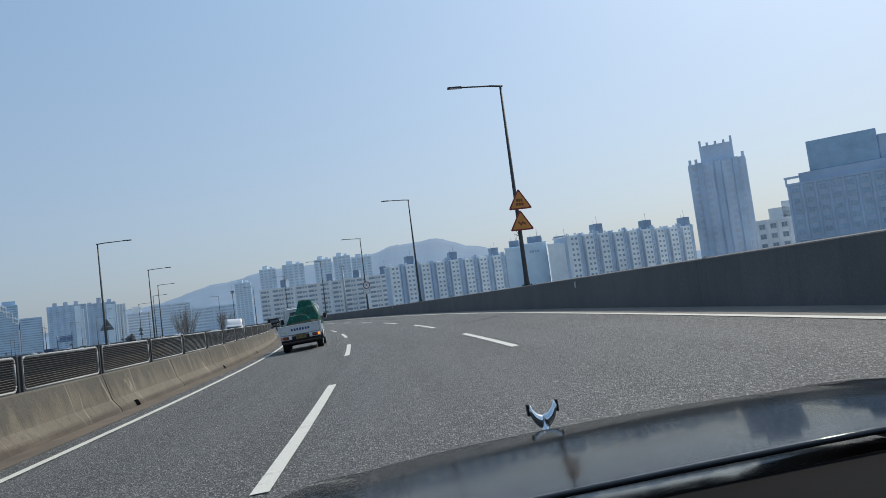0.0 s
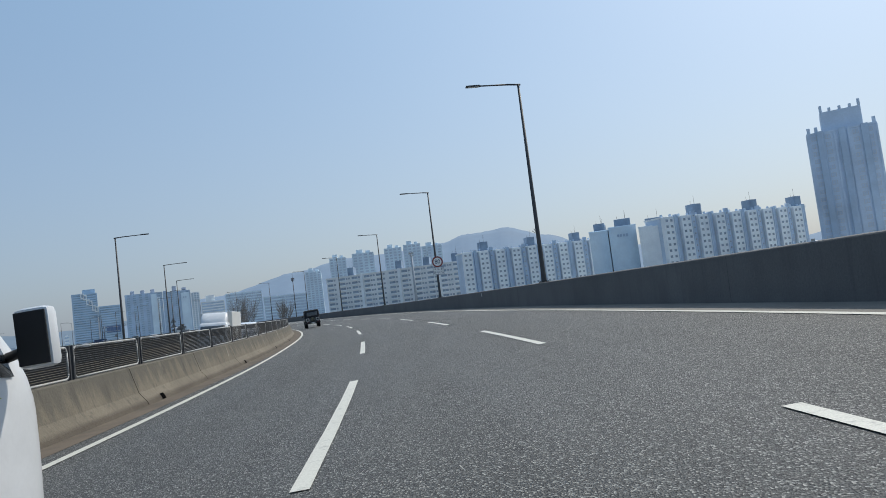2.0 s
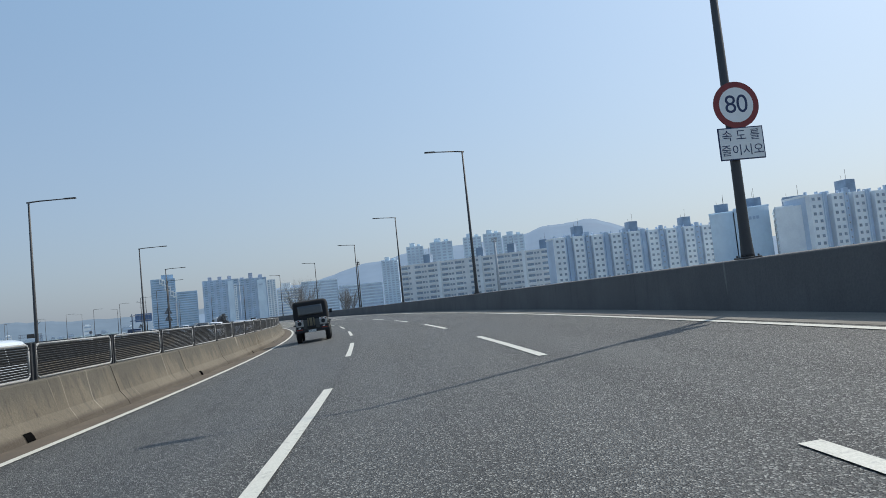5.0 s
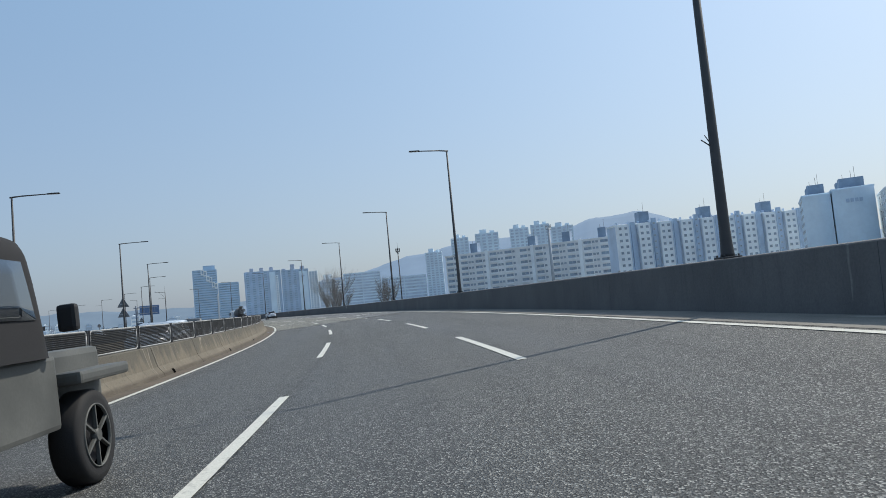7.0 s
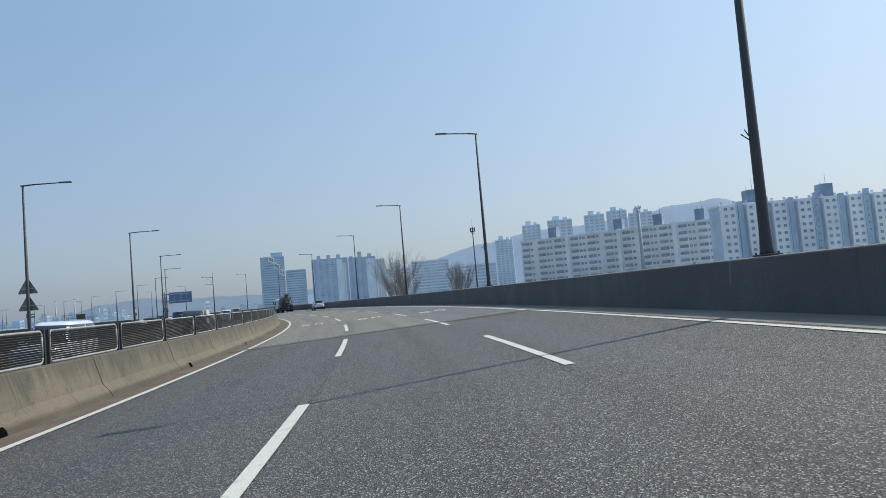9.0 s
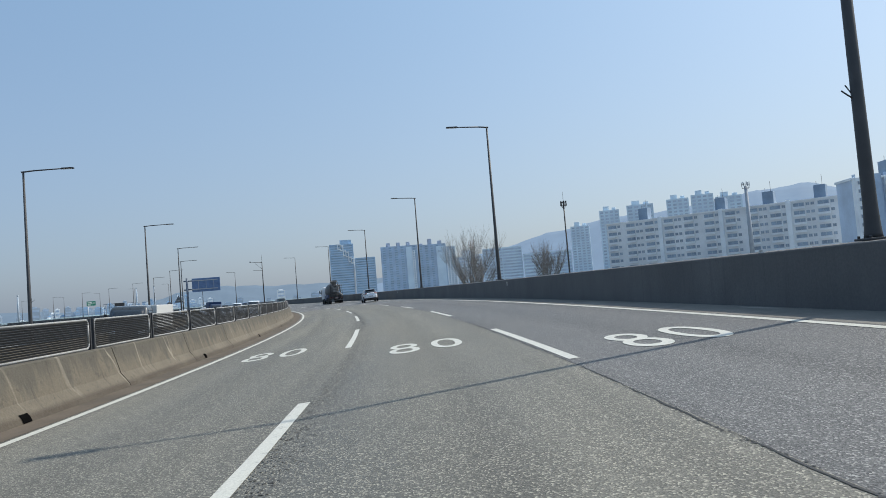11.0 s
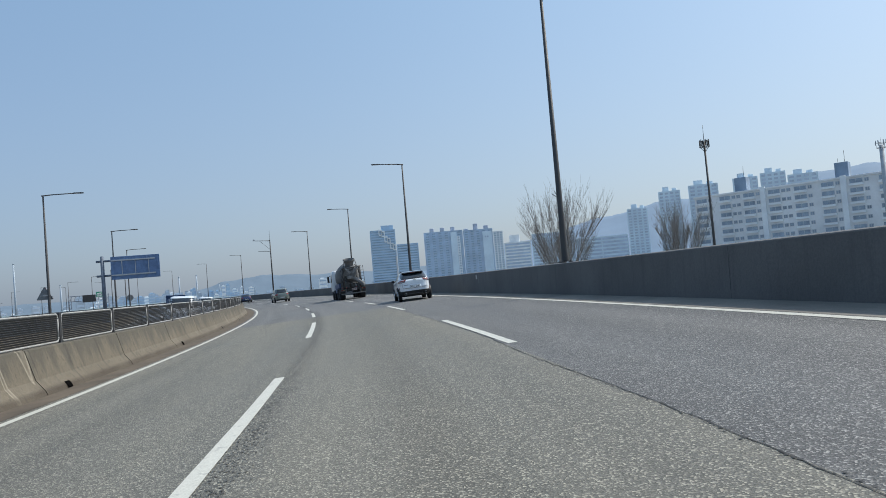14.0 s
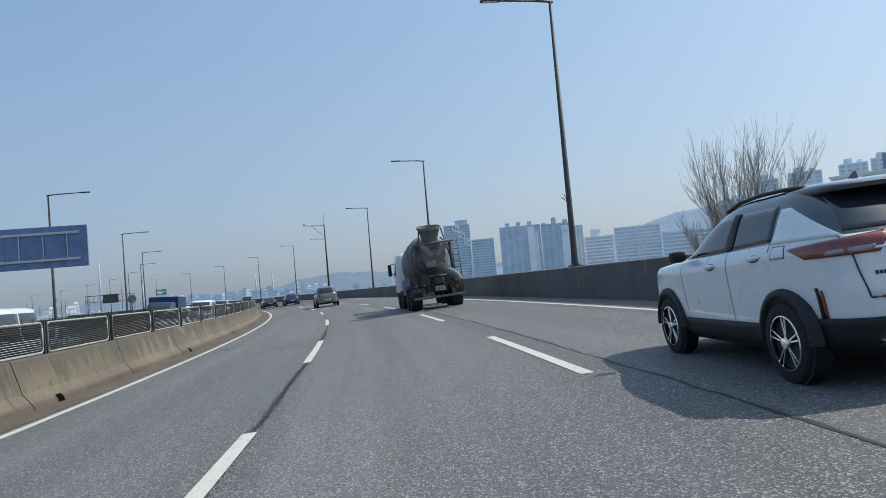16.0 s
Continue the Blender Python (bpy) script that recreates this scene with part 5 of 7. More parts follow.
bare_tree(-126.0, 300.0, 15.0, 9.0, 8, "leafless tree beyond the wall")

# ---- vehicles: x to the right, y ahead, z up, the origin on the road under the rear bumper ----
class Shell:
    """A body of stacked rounded outlines: levels of (z, rear y, front y, half width)."""

    def __init__(self, levels, n=5.0):
        self.levels, self.n = levels, n

    def at(self, z):
        ls = self.levels
        if z <= ls[0][0]:
            return ls[0][1:]
        if z >= ls[-1][0]:
            return ls[-1][1:]
        i = next(k for k in range(len(ls) - 1) if z <= ls[k + 1][0])
        h = ls[i + 1][0] - ls[i][0]
        f = (z - ls[i][0]) / h
        out = []
        for c in (1, 2, 3):
            rise = [(ls[k + 1][c] - ls[k][c]) / (ls[k + 1][0] - ls[k][0]) for k in range(len(ls) - 1)]
            ends = []
            for k in (i, i + 1):
                if k == 0 or k == len(ls) - 1:
                    ends.append(rise[0] if k == 0 else rise[-1])
                else:
                    p, q = rise[k - 1], rise[k]
                    ends.append(2 * p * q / (p + q) if p * q > 0 else 0.0)
            p, q = ls[i][c], ls[i + 1][c]
            out.append((2 * f ** 3 - 3 * f * f + 1) * p + (f ** 3 - 2 * f * f + f) * h * ends[0] + (3 * f * f - 2 * f ** 3) * q + (f ** 3 - f * f) * h * ends[1])
        return tuple(out)

    def round(self, u, z):
        """The skin at u metres round the outline from the middle of the rear, with its outward direction."""
        r, f, w = self.at(z)
        k = -1 if u < 0 else 1
        cy, half = (r + f) / 2, (f - r) / 2
        a, left, count = -math.pi / 2, abs(u), 160
        last = None
        for i in range(count + 1):
            b = a + math.pi / 2 * (i / count) ** 1.6
            c, s = max(0.0, math.cos(b)), math.sin(b)
            p = Vector((w * c ** (2 / self.n), cy - half * abs(s) ** (2 / self.n), z))
            if last is not None:
                step = (p - last).length
                if step >= left or i == count:
                    way = (p - last).normalized()
                    q = last + way * min(left, step)
                    return Vector((k * q.x, q.y, z)), Vector((k * way.y, -way.x, 0))
                left -= step
            last = p

    def rear(self, x, z):
        r, f, w = self.at(z)
        return Vector((x, (r + f) / 2 - (f - r) / 2 * max(0.0, 1 - min(1, abs(x) / w) ** self.n) ** (1 / self.n), z)), Vector((0, -1, 0))

    def front(self, x, z):
        p, _ = self.rear(x, z)
        r, f, w = self.at(z)
        return Vector((x, r + f - p.y, z)), Vector((0, 1, 0))

    def side(self, k):
        def fn(y, z):
            r, f, w = self.at(z)
            u = min(1.0, abs(y - (r + f) / 2) / ((f - r) / 2))
            return Vector((k * w * max(0.0, 1 - u ** self.n) ** (1 / self.n), y, z)), Vector((k, 0, 0.15))
        return fn

    def mesh(self, bands, count=56, sub=3):
        """bands: (upper z, material index) from below."""
        bm = bmesh.new()
        zs = []
        for a, b in zip(self.levels, self.levels[1:]):
            zs += [a[0] + (b[0] - a[0]) * k / sub for k in range(sub)]
        zs.append(self.levels[-1][0])
        rings = []
        for z in zs:
            r, f, w = self.at(z)
            ring = []
            for i in range(count):
                a = 2 * math.pi * i / count
                c, s = math.cos(a), math.sin(a)
                ring.append(bm.verts.new((w * math.copysign(abs(c) ** (2 / self.n), c), (r + f) / 2 + (f - r) / 2 * math.copysign(abs(s) ** (2 / self.n), s), z)))
            rings.append(ring)
        for z0, z1, p, q in zip(zs, zs[1:], rings, rings[1:]):
            mid = (z0 + z1) / 2
            mat = next((m for top, m in bands if mid < top), bands[-1][1])
            for i in range(count):
                g = bm.faces.new((p[i], p[(i + 1) % count], q[(i + 1) % count], q[i]))
                g.material_index, g.smooth = mat, True
        bm.faces.new(rings[-1]).material_index = bands[-1][1]
        bm.faces.new(rings[0][::-1]).material_index = bands[0][1]
        return bm


def patch(fn, corners, off=0.008, nu=8, nv=4, sink=0.02):
    """A panel of four corners (u, v) laid on a surface, raised by off, with a rim that goes down into it."""
    bm = bmesh.new()
    (a, b, c, d) = [Vector((*p, 0)) for p in corners]
    grid = []
    for j in range(nv + 1):
        row = []
        for i in range(nu + 1):
            p = (a.lerp(b, i / nu)).lerp(d.lerp(c, i / nu), j / nv)
            q, n = fn(p.x, p.y)
            row.append(bm.verts.new(q + n * off))
        grid.append(row)
    for j in range(nv):
        for i in range(nu):
            bm.faces.new((grid[j][i], grid[j][i + 1], grid[j + 1][i + 1], grid[j + 1][i])).smooth = True
    rim = grid[0] + [r[-1] for r in grid[1:]] + grid[-1][-2::-1] + [r[0] for r in grid[-2:0:-1]]
    _, n = fn((a.x + c.x) / 2, (a.y + c.y) / 2)
    low = [bm.verts.new(v.co - n * sink) for v in rim]
    for i in range(len(rim)):
        j = (i + 1) % len(rim)
        bm.faces.new((rim[j], rim[i], low[i], low[j]))
    bmesh.ops.recalc_face_normals(bm, faces=bm.faces)
    return bm


def tyre_mesh(r, w):
    return mesh_of("tyre", turned([(r * 0.66, -w / 2), (r * 0.80, -w * 0.51), (r * 0.94, -w / 2), (r, -w * 0.36), (r, w * 0.36), (r * 0.94, w / 2), (r * 0.80, w * 0.51), (r * 0.66, w / 2)], 28, "X", False), RUBBER)


def rim_mesh(r, w, spokes, metal, side, twin=True):
    bm = bmesh.new()
    x = side * w * 0.44
    ring = turned([(r * 0.645, -0.012), (r * 0.675, -0.012), (r * 0.675, 0.012), (r * 0.645, 0.012), (r * 0.645, -0.012)], 28, "X", False)
    me = bpy.data.meshes.new("tmp")
    bmesh.ops.translate(ring, vec=(side * w * 0.49, 0, 0), verts=ring.verts)
    ring.to_mesh(me)
    bm.from_mesh(me)
    ring.free()
    bpy.data.meshes.remove(me)
    for i in range(spokes):
        for off in ((-0.13, 0.13) if twin else (0.0,)):
            a = 2 * math.pi * i / spokes + off
            box(bm, x - 0.012, x + 0.02, -r * 0.026, r * 0.026, r * 0.12, r * 0.66, 0.005, Matrix.Rotation(a, 4, "X"))
    rod(bm, (x - side * 0.02, 0, 0), (x + side * 0.03, 0, 0), r * 0.16, r * 0.13, 12)
    rod(bm, (side * w * 0.1, 0, 0), (side * w * 0.12, 0, 0), r * 0.66, n=20, mat=1)
    return mesh_of("rim", bm, [metal, BLACK])


def add_wheel(car, x, y, r, w, spokes=5, metal=None, twin=True):
    k = 1 if x > 0 else -1
    wh = new("wheel")
    wh.empty_display_size = 0.1
    wh.parent = car
    wh.matrix_basis = Matrix.Translation((x, y, r))
    child("tyre", tyre_mesh(r, w), wh)
    child("rim", rim_mesh(r, w, spokes, metal or ALLOY, k, twin), wh)


def arch(car, k, w, y, r, mat, z):
    """The dark lip round a wheel opening."""
    bm = bmesh.new()
    n = 18
    rows = []
    for i in range(n + 1):
        a = math.pi * (0.0 + 1.0 * i / n)
        rows.append([bm.verts.new((k * (w + o), y + rr * math.cos(a), z + rr * math.sin(a))) for rr, o in ((r, -0.22), (r, 0.03), (r + 0.03, 0.034), (r + 0.07, 0.018), (r + 0.08, -0.05))])
    for p, q in zip(rows, rows[1:]):
        for i in range(4):
            bm.faces.new((p[i], p[i + 1], q[i + 1], q[i])).smooth = True
    bmesh.ops.recalc_face_normals(bm, faces=bm.faces)
    part("wheel_arch", bm, mat, car, "black wheel arch lip")
    bm = turned([(r - 0.005, 0.0), (r - 0.005, 0.02)], 28, "X")
    bmesh.ops.translate(bm, vec=(k * (w - 0.005) - (0.02 if k > 0 else 0.0), y, z), verts=bm.verts)
    part("wheel_housing", bm, BLACK, car, "dark wheel housing")


def plate_bars(car, x, y, z, w, h, ground, ink, marks=7, fn=-1):
    pl = part("number_plate", boxed(x - w / 2, x + w / 2, y - 0.012, y + 0.012, z - h / 2, z + h / 2, 0.006), ground, car, "plate with plain bars")
    part("plate_edge", boxed(x - w / 2 - 0.012, x + w / 2 + 0.012, y - 0.004, y + 0.02, z - h / 2 - 0.012, z + h / 2 + 0.012, 0.006), ink, pl)
    for i in range(marks):
        u = x - w * 0.42 + i * w * 0.84 / marks
        if i == 3:
            continue
        part("bar", boxed(u + 0.012, u + w * 0.84 / marks - 0.018, y - 0.016, y - 0.010, z - h * 0.28, z + h * 0.28), ink, pl)


SMOKED_LENS = plain("smoked_lens", (0.30, 0.28, 0.28), 0.15, 0.2, coat=0.8, var=0.4, scale=14, bump=0.0)
DARK_RED = plain("dark_red_lens", (0.2, 0.03, 0.02), 0.1, coat=0.9, var=0.3, scale=9, bump=0.0)


def suv(m):
    car = thing("suv", m, "white sport utility car with a black roof, clean, rear lights off", "car")
    sh = Shell([(0.22, 0.20, 4.24, 0.78), (0.32, 0.07, 4.36, 0.865), (0.46, 0.01, 4.41, 0.89), (0.62, 0.0, 4.42, 0.90), (0.78, 0.03, 4.41, 0.905), (0.90, 0.035, 4.38, 0.905), (0.985, 0.045, 4.28, 0.89), (1.03, 0.075, 3.9, 0.872), (1.07, 0.11, 3.45, 0.85), (1.12, 0.16, 3.24, 0.82), (1.3, 0.33, 2.88, 0.755), (1.46, 0.52, 2.52, 0.69), (1.55, 0.66, 2.26, 0.635), (1.60, 0.80, 2.02, 0.575), (1.64, 1.05, 1.75, 0.44)], 5.2)
    part("body", sh.mesh([(0.45, 1), (1.075, 0), (9, 2)], 96, 5), [WHITE_PAINT, BLACK, ROOF_BLACK], car, "white painted body with black lower cladding", True)
    part("rear_window", patch(sh.round, [(-0.70, 1.105), (0.70, 1.105), (0.58, 1.47), (-0.58, 1.47)], 0.006, 20, 8), CAR_GLASS, car, "dark tinted rear window")
    sp = Shell([(1.485, 0.44, 1.2, 0.55), (1.50, 0.37, 1.25, 0.60), (1.545, 0.36, 1.3, 0.615), (1.585, 0.44, 1.35, 0.60), (1.615, 0.62, 1.4, 0.55), (1.63, 0.85, 1.4, 0.5)], 5.0)
    part("spoiler", sp.mesh([(9, 0)]), [ROOF_BLACK], car, "black roof spoiler", True)
    part("stop_lamp", boxed(-0.16, 0.16, 0.352, 0.37, 1.52, 1.54, 0.004), RED_LENS, car)
    tg = part("tailgate", patch(sh.round, [(-0.66, 0.60), (0.66, 0.60), (0.76, 1.07), (-0.76, 1.07)], 0.007, 24, 10, 0.03), WHITE_PAINT, car, "white tailgate")
    part("crease", patch(sh.round, [(-0.66, 0.90), (0.66, 0.90), (0.67, 0.925), (-0.67, 0.925)], 0.016, 20, 2), WHITE_PAINT, tg)
    part("recess", patch(sh.round, [(-0.36, 0.575), (0.36, 0.575), (0.32, 0.735), (-0.32, 0.735)], 0.010, 10, 3), WHITE_PAINT, tg)
    for k in (-1, 1):
        part("gap", patch(sh.round, [(k * 0.655, 0.60), (k * 0.667, 0.60), (k * 0.767, 1.07), (k * 0.755, 1.07)], 0.0085, 1, 12), INK, tg)
    part("gap", patch(sh.round, [(-0.655, 0.594), (0.655, 0.594), (0.655, 0.604), (-0.655, 0.604)], 0.0085, 16, 1), INK, tg)
    plate_bars(car, 0.0, -0.03, 0.655, 0.52, 0.11, PLATE_WHITE, INK)
    em = part("emblem", patch(sh.round, [(-0.085, 0.985), (0.085, 0.985), (0.085, 1.01), (-0.085, 1.01)], 0.02, 4, 1), POST_DARK, car, "small dark metal emblem")
    part("emblem_centre", patch(sh.round, [(-0.035, 0.972), (0.028, 0.972), (0.035, 1.023), (-0.028, 1.023)], 0.022, 2, 1), POST_DARK, em)
    for i in range(11):
        part("letter_bar", patch(sh.round, [(-0.60 + i * 0.027, 0.735), (-0.58 + i * 0.027, 0.735), (-0.58 + i * 0.027, 0.757), (-0.60 + i * 0.027, 0.757)], 0.012, 1, 1), INK, car)
    part("rear_bumper", patch(sh.round, [(-1.2, 0.27), (1.2, 0.27), (1.2, 0.47), (-1.2, 0.47)], 0.02, 40, 5), BLACK, car, "black plastic lower bumper")
    part("skid_plate", patch(sh.round, [(-0.46, 0.25), (0.46, 0.25), (0.38, 0.36), (-0.38, 0.36)], 0.035, 10, 3), POST_DARK, car, "dark grey skid plate")
    wiper = part("wiper_cover", patch(sh.round, [(-0.06, 1.125), (0.3, 1.15), (0.30, 1.20), (-0.04, 1.155)], 0.03, 6, 2, 0.03), BLACK, car)
    for k in (-1, 1):
        tl = part("tail_light", patch(sh.round, [(k * 0.55, 0.868), (k * 1.12, 0.862), (k * 1.32, 0.985), (k * 0.45, 1.072)], 0.014, 24, 6), DARK_RED, car, "brownish red tail light with a clear lower part")
        part("reverse_light", patch(sh.round, [(k * 0.58, 0.890), (k * 0.74, 0.884), (k * 0.74, 0.938), (k * 0.56, 0.946)], 0.018, 6, 2), SMOKED_LENS, tl)
        part("turn_light", patch(sh.round, [(k * 0.77, 0.882), (k * 0.93, 0.876), (k * 0.89, 0.925), (k * 0.77, 0.934)], 0.018, 5, 2), SMOKED_LENS, tl)
        part("reflector", patch(sh.round, [(k * 0.99, 0.47), (k * 1.02, 0.47), (k * 1.05, 0.66), (k * 1.02, 0.66)], 0.012, 2, 5), DARK_RED, car, "thin upright red reflector")
        part("reflector_trim", patch(sh.round, [(k * 1.03, 0.46), (k * 1.055, 0.46), (k * 1.085, 0.675), (k * 1.06, 0.675)], 0.012, 2, 5), BLACK, car)
        bm = turned([(0.05, -0.05), (0.06, -0.05), (0.06, 0.12), (0.05, 0.12)], 20, "Y", False)
        bmesh.ops.translate(bm, vec=(k * 0.56, 0.06, 0.335), verts=bm.verts)
        part("exhaust_tip", bm, CHROME, car, "round chrome exhaust tip", True)
        part("rear_quarter", patch(sh.side(k), [(0.22, 1.062), (1.01, 1.062), (0.99, 1.41), (0.86, 1.41)], 0.007, 12, 8), WHITE_PAINT, car, "white rear pillar")
        part("rear_door_window", patch(sh.side(k), [(1.05, 1.095), (1.82, 1.085), (1.80, 1.465), (1.05, 1.45)], 0.003, 10, 6), CAR_GLASS, car)
        part("front_door_window", patch(sh.side(k), [(1.89, 1.085), (3.0, 1.08), (2.42, 1.455), (1.87, 1.465)], 0.003, 10, 6), CAR_GLASS, car)
        for pts in ([(1.80, 0.47), (1.808, 0.47), (1.85, 1.08), (1.842, 1.08)], [(1.02, 0.98), (1.028, 0.98), (1.03, 1.09), (1.022, 1.09)], [(2.93, 0.47), (2.938, 0.47), (3.02, 1.02), (3.012, 1.02)]):
            part("door_seam", patch(sh.side(k), pts, 0.002, 1, 12), POST_DARK, car)
        part("sill_trim", patch(sh.side(k), [(1.27, 0.25), (3.12, 0.25), (3.12, 0.46), (1.27, 0.46)], 0.014, 16, 4), BLACK, car)
        part("door_pillar", patch(sh.side(k), [(1.79, 1.085), (1.92, 1.085), (1.90, 1.468), (1.77, 1.468)], 0.006, 3, 8), BLACK, car, "black pillar between the side windows")
        for y in (1.26, 2.20):
            q, _ = sh.side(k)(y, 0.945)
            # a dark ellipsoid gives the shade of a handle dip; none is cut
            for name, mat, size, lift in (("door_handle", WHITE_PAINT, (0.034, 0.115, 0.030), 0.012), ("handle_recess", POST_DARK, (0.012, 0.105, 0.045), 0.0)):
                hb = bmesh.new()
                bmesh.ops.create_uvsphere(hb, u_segments=16, v_segments=8, radius=1.0)
                bmesh.ops.scale(hb, vec=size, verts=hb.verts)
                bmesh.ops.translate(hb, vec=(q.x + k * lift, y, 0.945 + (0 if lift else -0.008)), verts=hb.verts)
                part(name, hb, mat, car, "white rounded door handle" if lift else "dark ellipsoid painted as shade behind the handle", True)
        mirror = boxed(-0.085, 0.095, -0.075, 0.06, -0.06, 0.075, 0.055)
        bmesh.ops.translate(mirror, vec=(k * 0.955, 2.92, 1.115), verts=mirror.verts)
        part("mirror", mirror, BLACK, car, "black door mirror", True)
        if k < 0:
            flap = part("fuel_flap", patch(sh.side(k), [(0.770, 0.90), (0.970, 0.90), (0.960, 1.03), (0.780, 1.03)], 0.004, 6, 4), WHITE_PAINT, car, "white fuel flap")
            for pts in ([(0.765, 0.895), (0.975, 0.895), (0.975, 0.901), (0.765, 0.901)], [(0.775, 1.029), (0.965, 1.029), (0.965, 1.035), (0.775, 1.035)], [(0.764, 0.90), (0.770, 0.90), (0.780, 1.03), (0.774, 1.03)], [(0.970, 0.90), (0.976, 0.90), (0.966, 1.03), (0.960, 1.03)]):
                part("flap_gap", patch(sh.side(k), pts, 0.0045, 2, 2), POST_DARK, flap)
        part("roof_rail", tube([(k * 0.54, 0.80, 1.585), (k * 0.56, 0.95, 1.615), (k * 0.57, 1.15, 1.63), (k * 0.575, 1.6, 1.635), (k * 0.575, 2.0, 1.61), (k * 0.57, 2.3, 1.545)], 0.022, 8), BLACK, car)
        for y in (0.87, 3.5):
            arch(car, k, 0.902, y, 0.375, BLACK, 0.35)
            add_wheel(car, k * 0.825, y, 0.345, 0.2, 5, CHROME)
    part("aerial_fin", prism([(0, 1.62), (0.16, 1.62), (0.02, 1.70)], -0.012, 0.012), ROOF_BLACK, car).matrix_basis = Matrix.Translation((0, 1.0, 0.01)) @ Matrix.Rotation(radians(90), 4, "Z")
    part("windscreen", patch(sh.front, [(-0.7, 1.12), (0.7, 1.12), (0.6, 1.5), (-0.6, 1.5)], 0.01, 10, 6), CAR_GLASS, car)
    # the waist rises towards the tail
    zs, ups = (0.0, 0.22, 0.47, 0.62, 0.87, 1.07, 1.30, 1.47, 1.64, 9.0), (0.0, 0.03, 0.09, 0.11, 0.165, 0.115, 0.08, 0.04, 0.0, 0.0)
    for ob in car.children_recursive:
        if ob.type == "MESH" and ob.name.split(".")[0] not in ("wheel_arch", "wheel_housing", "tyre", "rim", "aerial_fin"):
            for v in ob.data.vertices:
                i = next(k for k in range(9) if v.co.z <= zs[k + 1])
                up = ups[i] + (ups[i + 1] - ups[i]) * (v.co.z - zs[i]) / (zs[i + 1] - zs[i])
                f = min(1.0, max(0.0, (v.co.y - 0.4) / 2.8))
                v.co.z += up * (1 - 0.72 * f * f * (3 - 2 * f)) * (0.35 if v.co.y > 1.2 and v.co.z < 0.5 else 1.0)
    return car


def plain_car(m, label, paint, levels, r=0.32, category="car", name="car", n=5.0):
    """An everyday car."""
    car = thing(name, m, label, category)
    sh = Shell(levels, n)
    belt = next(l[0] for l in levels if l[2] < levels[2][2] - 0.9)
    L, W, H = levels[2][2], levels[2][3], levels[-1][0]
    part("body", sh.mesh([(0.3, 1), (9, 0)]), [paint, BLACK], car, "", True)
    zt = H - 0.13
    w0, w1 = sh.at(belt + 0.05)[2], sh.at(zt)[2]
    part("rear_window", patch(sh.rear, [(-w0 * 0.84, belt + 0.05), (w0 * 0.84, belt + 0.05), (w1 * 0.84, zt), (-w1 * 0.84, zt)], 0.01, 12, 5), CAR_GLASS, car)
    part("windscreen", patch(sh.front, [(-w0 * 0.84, belt + 0.05), (w0 * 0.84, belt + 0.05), (w1 * 0.84, zt), (-w1 * 0.84, zt)], 0.01, 12, 5), CAR_GLASS, car)
    part("rear_bumper", patch(sh.rear, [(-W * 0.9, 0.26), (W * 0.9, 0.26), (W * 0.9, 0.42), (-W * 0.9, 0.42)], 0.03, 12, 3), BLACK, car)
    plate_bars(car, 0, sh.rear(0, 0.62)[0].y - 0.02, 0.62, 0.5, 0.11, PLATE_WHITE, INK)
    r0, f0, _ = sh.at(belt + 0.08)
    r1, f1, _ = sh.at(zt)
    mid = (r1 + f1) / 2
    for k in (-1, 1):
        part("tail_light", patch(sh.rear, [(k * W * 0.6, belt - 0.2), (k * W * 0.95, belt - 0.2), (k * W * 0.95, belt - 0.04), (k * W * 0.6, belt - 0.06)], 0.02, 8, 3), RED_LENS, car)
        part("side_window", patch(sh.side(k), [(r0 + 0.3, belt + 0.05), (mid - 0.04, belt + 0.05), (mid - 0.04, zt), (r1 + 0.22, zt)], 0.01, 8, 4), CAR_GLASS, car)
        part("side_window", patch(sh.side(k), [(mid + 0.04, belt + 0.05), (f0 - 0.25, belt + 0.05), (f1 - 0.15, zt), (mid + 0.04, zt)], 0.01, 8, 4), CAR_GLASS, car)
        part("headlight", patch(sh.front, [(k * W * 0.5, belt - 0.3), (k * W * 0.92, belt - 0.3), (k * W * 0.92, belt - 0.16), (k * W * 0.5, belt - 0.18)], 0.02, 8, 3), CLEAR_LENS, car)
        mi = boxed(-0.1, 0.1, -0.06, 0.06, -0.06, 0.06, 0.03)
        bmesh.ops.translate(mi, vec=(k * (W + 0.07), f0 - 0.5, belt + 0.06), verts=mi.verts)
        part("mirror", mi, paint, car, "", True)
        for y in (0.19 * L, 0.80 * L):
            arch(car, k, W * 0.985, y, r + 0.03, BLACK, r)
            add_wheel(car, k * (W - 0.055), y, r, 0.2)
    return car


def sedan_levels(L=4.8, W=0.92, H=1.45):
    return [(0.2, 0.15, L - 0.15, W * 0.88), (0.32, 0.03, L - 0.03, W * 0.97), (0.55, 0.0, L, W), (0.75, 0.02, L - 0.03, W), (0.88, 0.10, L - 0.2, W * 0.97), (0.93, 0.5, L - 1.1, W * 0.94), (0.97, 0.75, L - 1.45, W * 0.9), (1.2, 1.15, L - 1.9, W * 0.78), (H - 0.07, 1.55, L - 2.3, W * 0.66), (H, 1.95, L - 2.6, W * 0.5)]


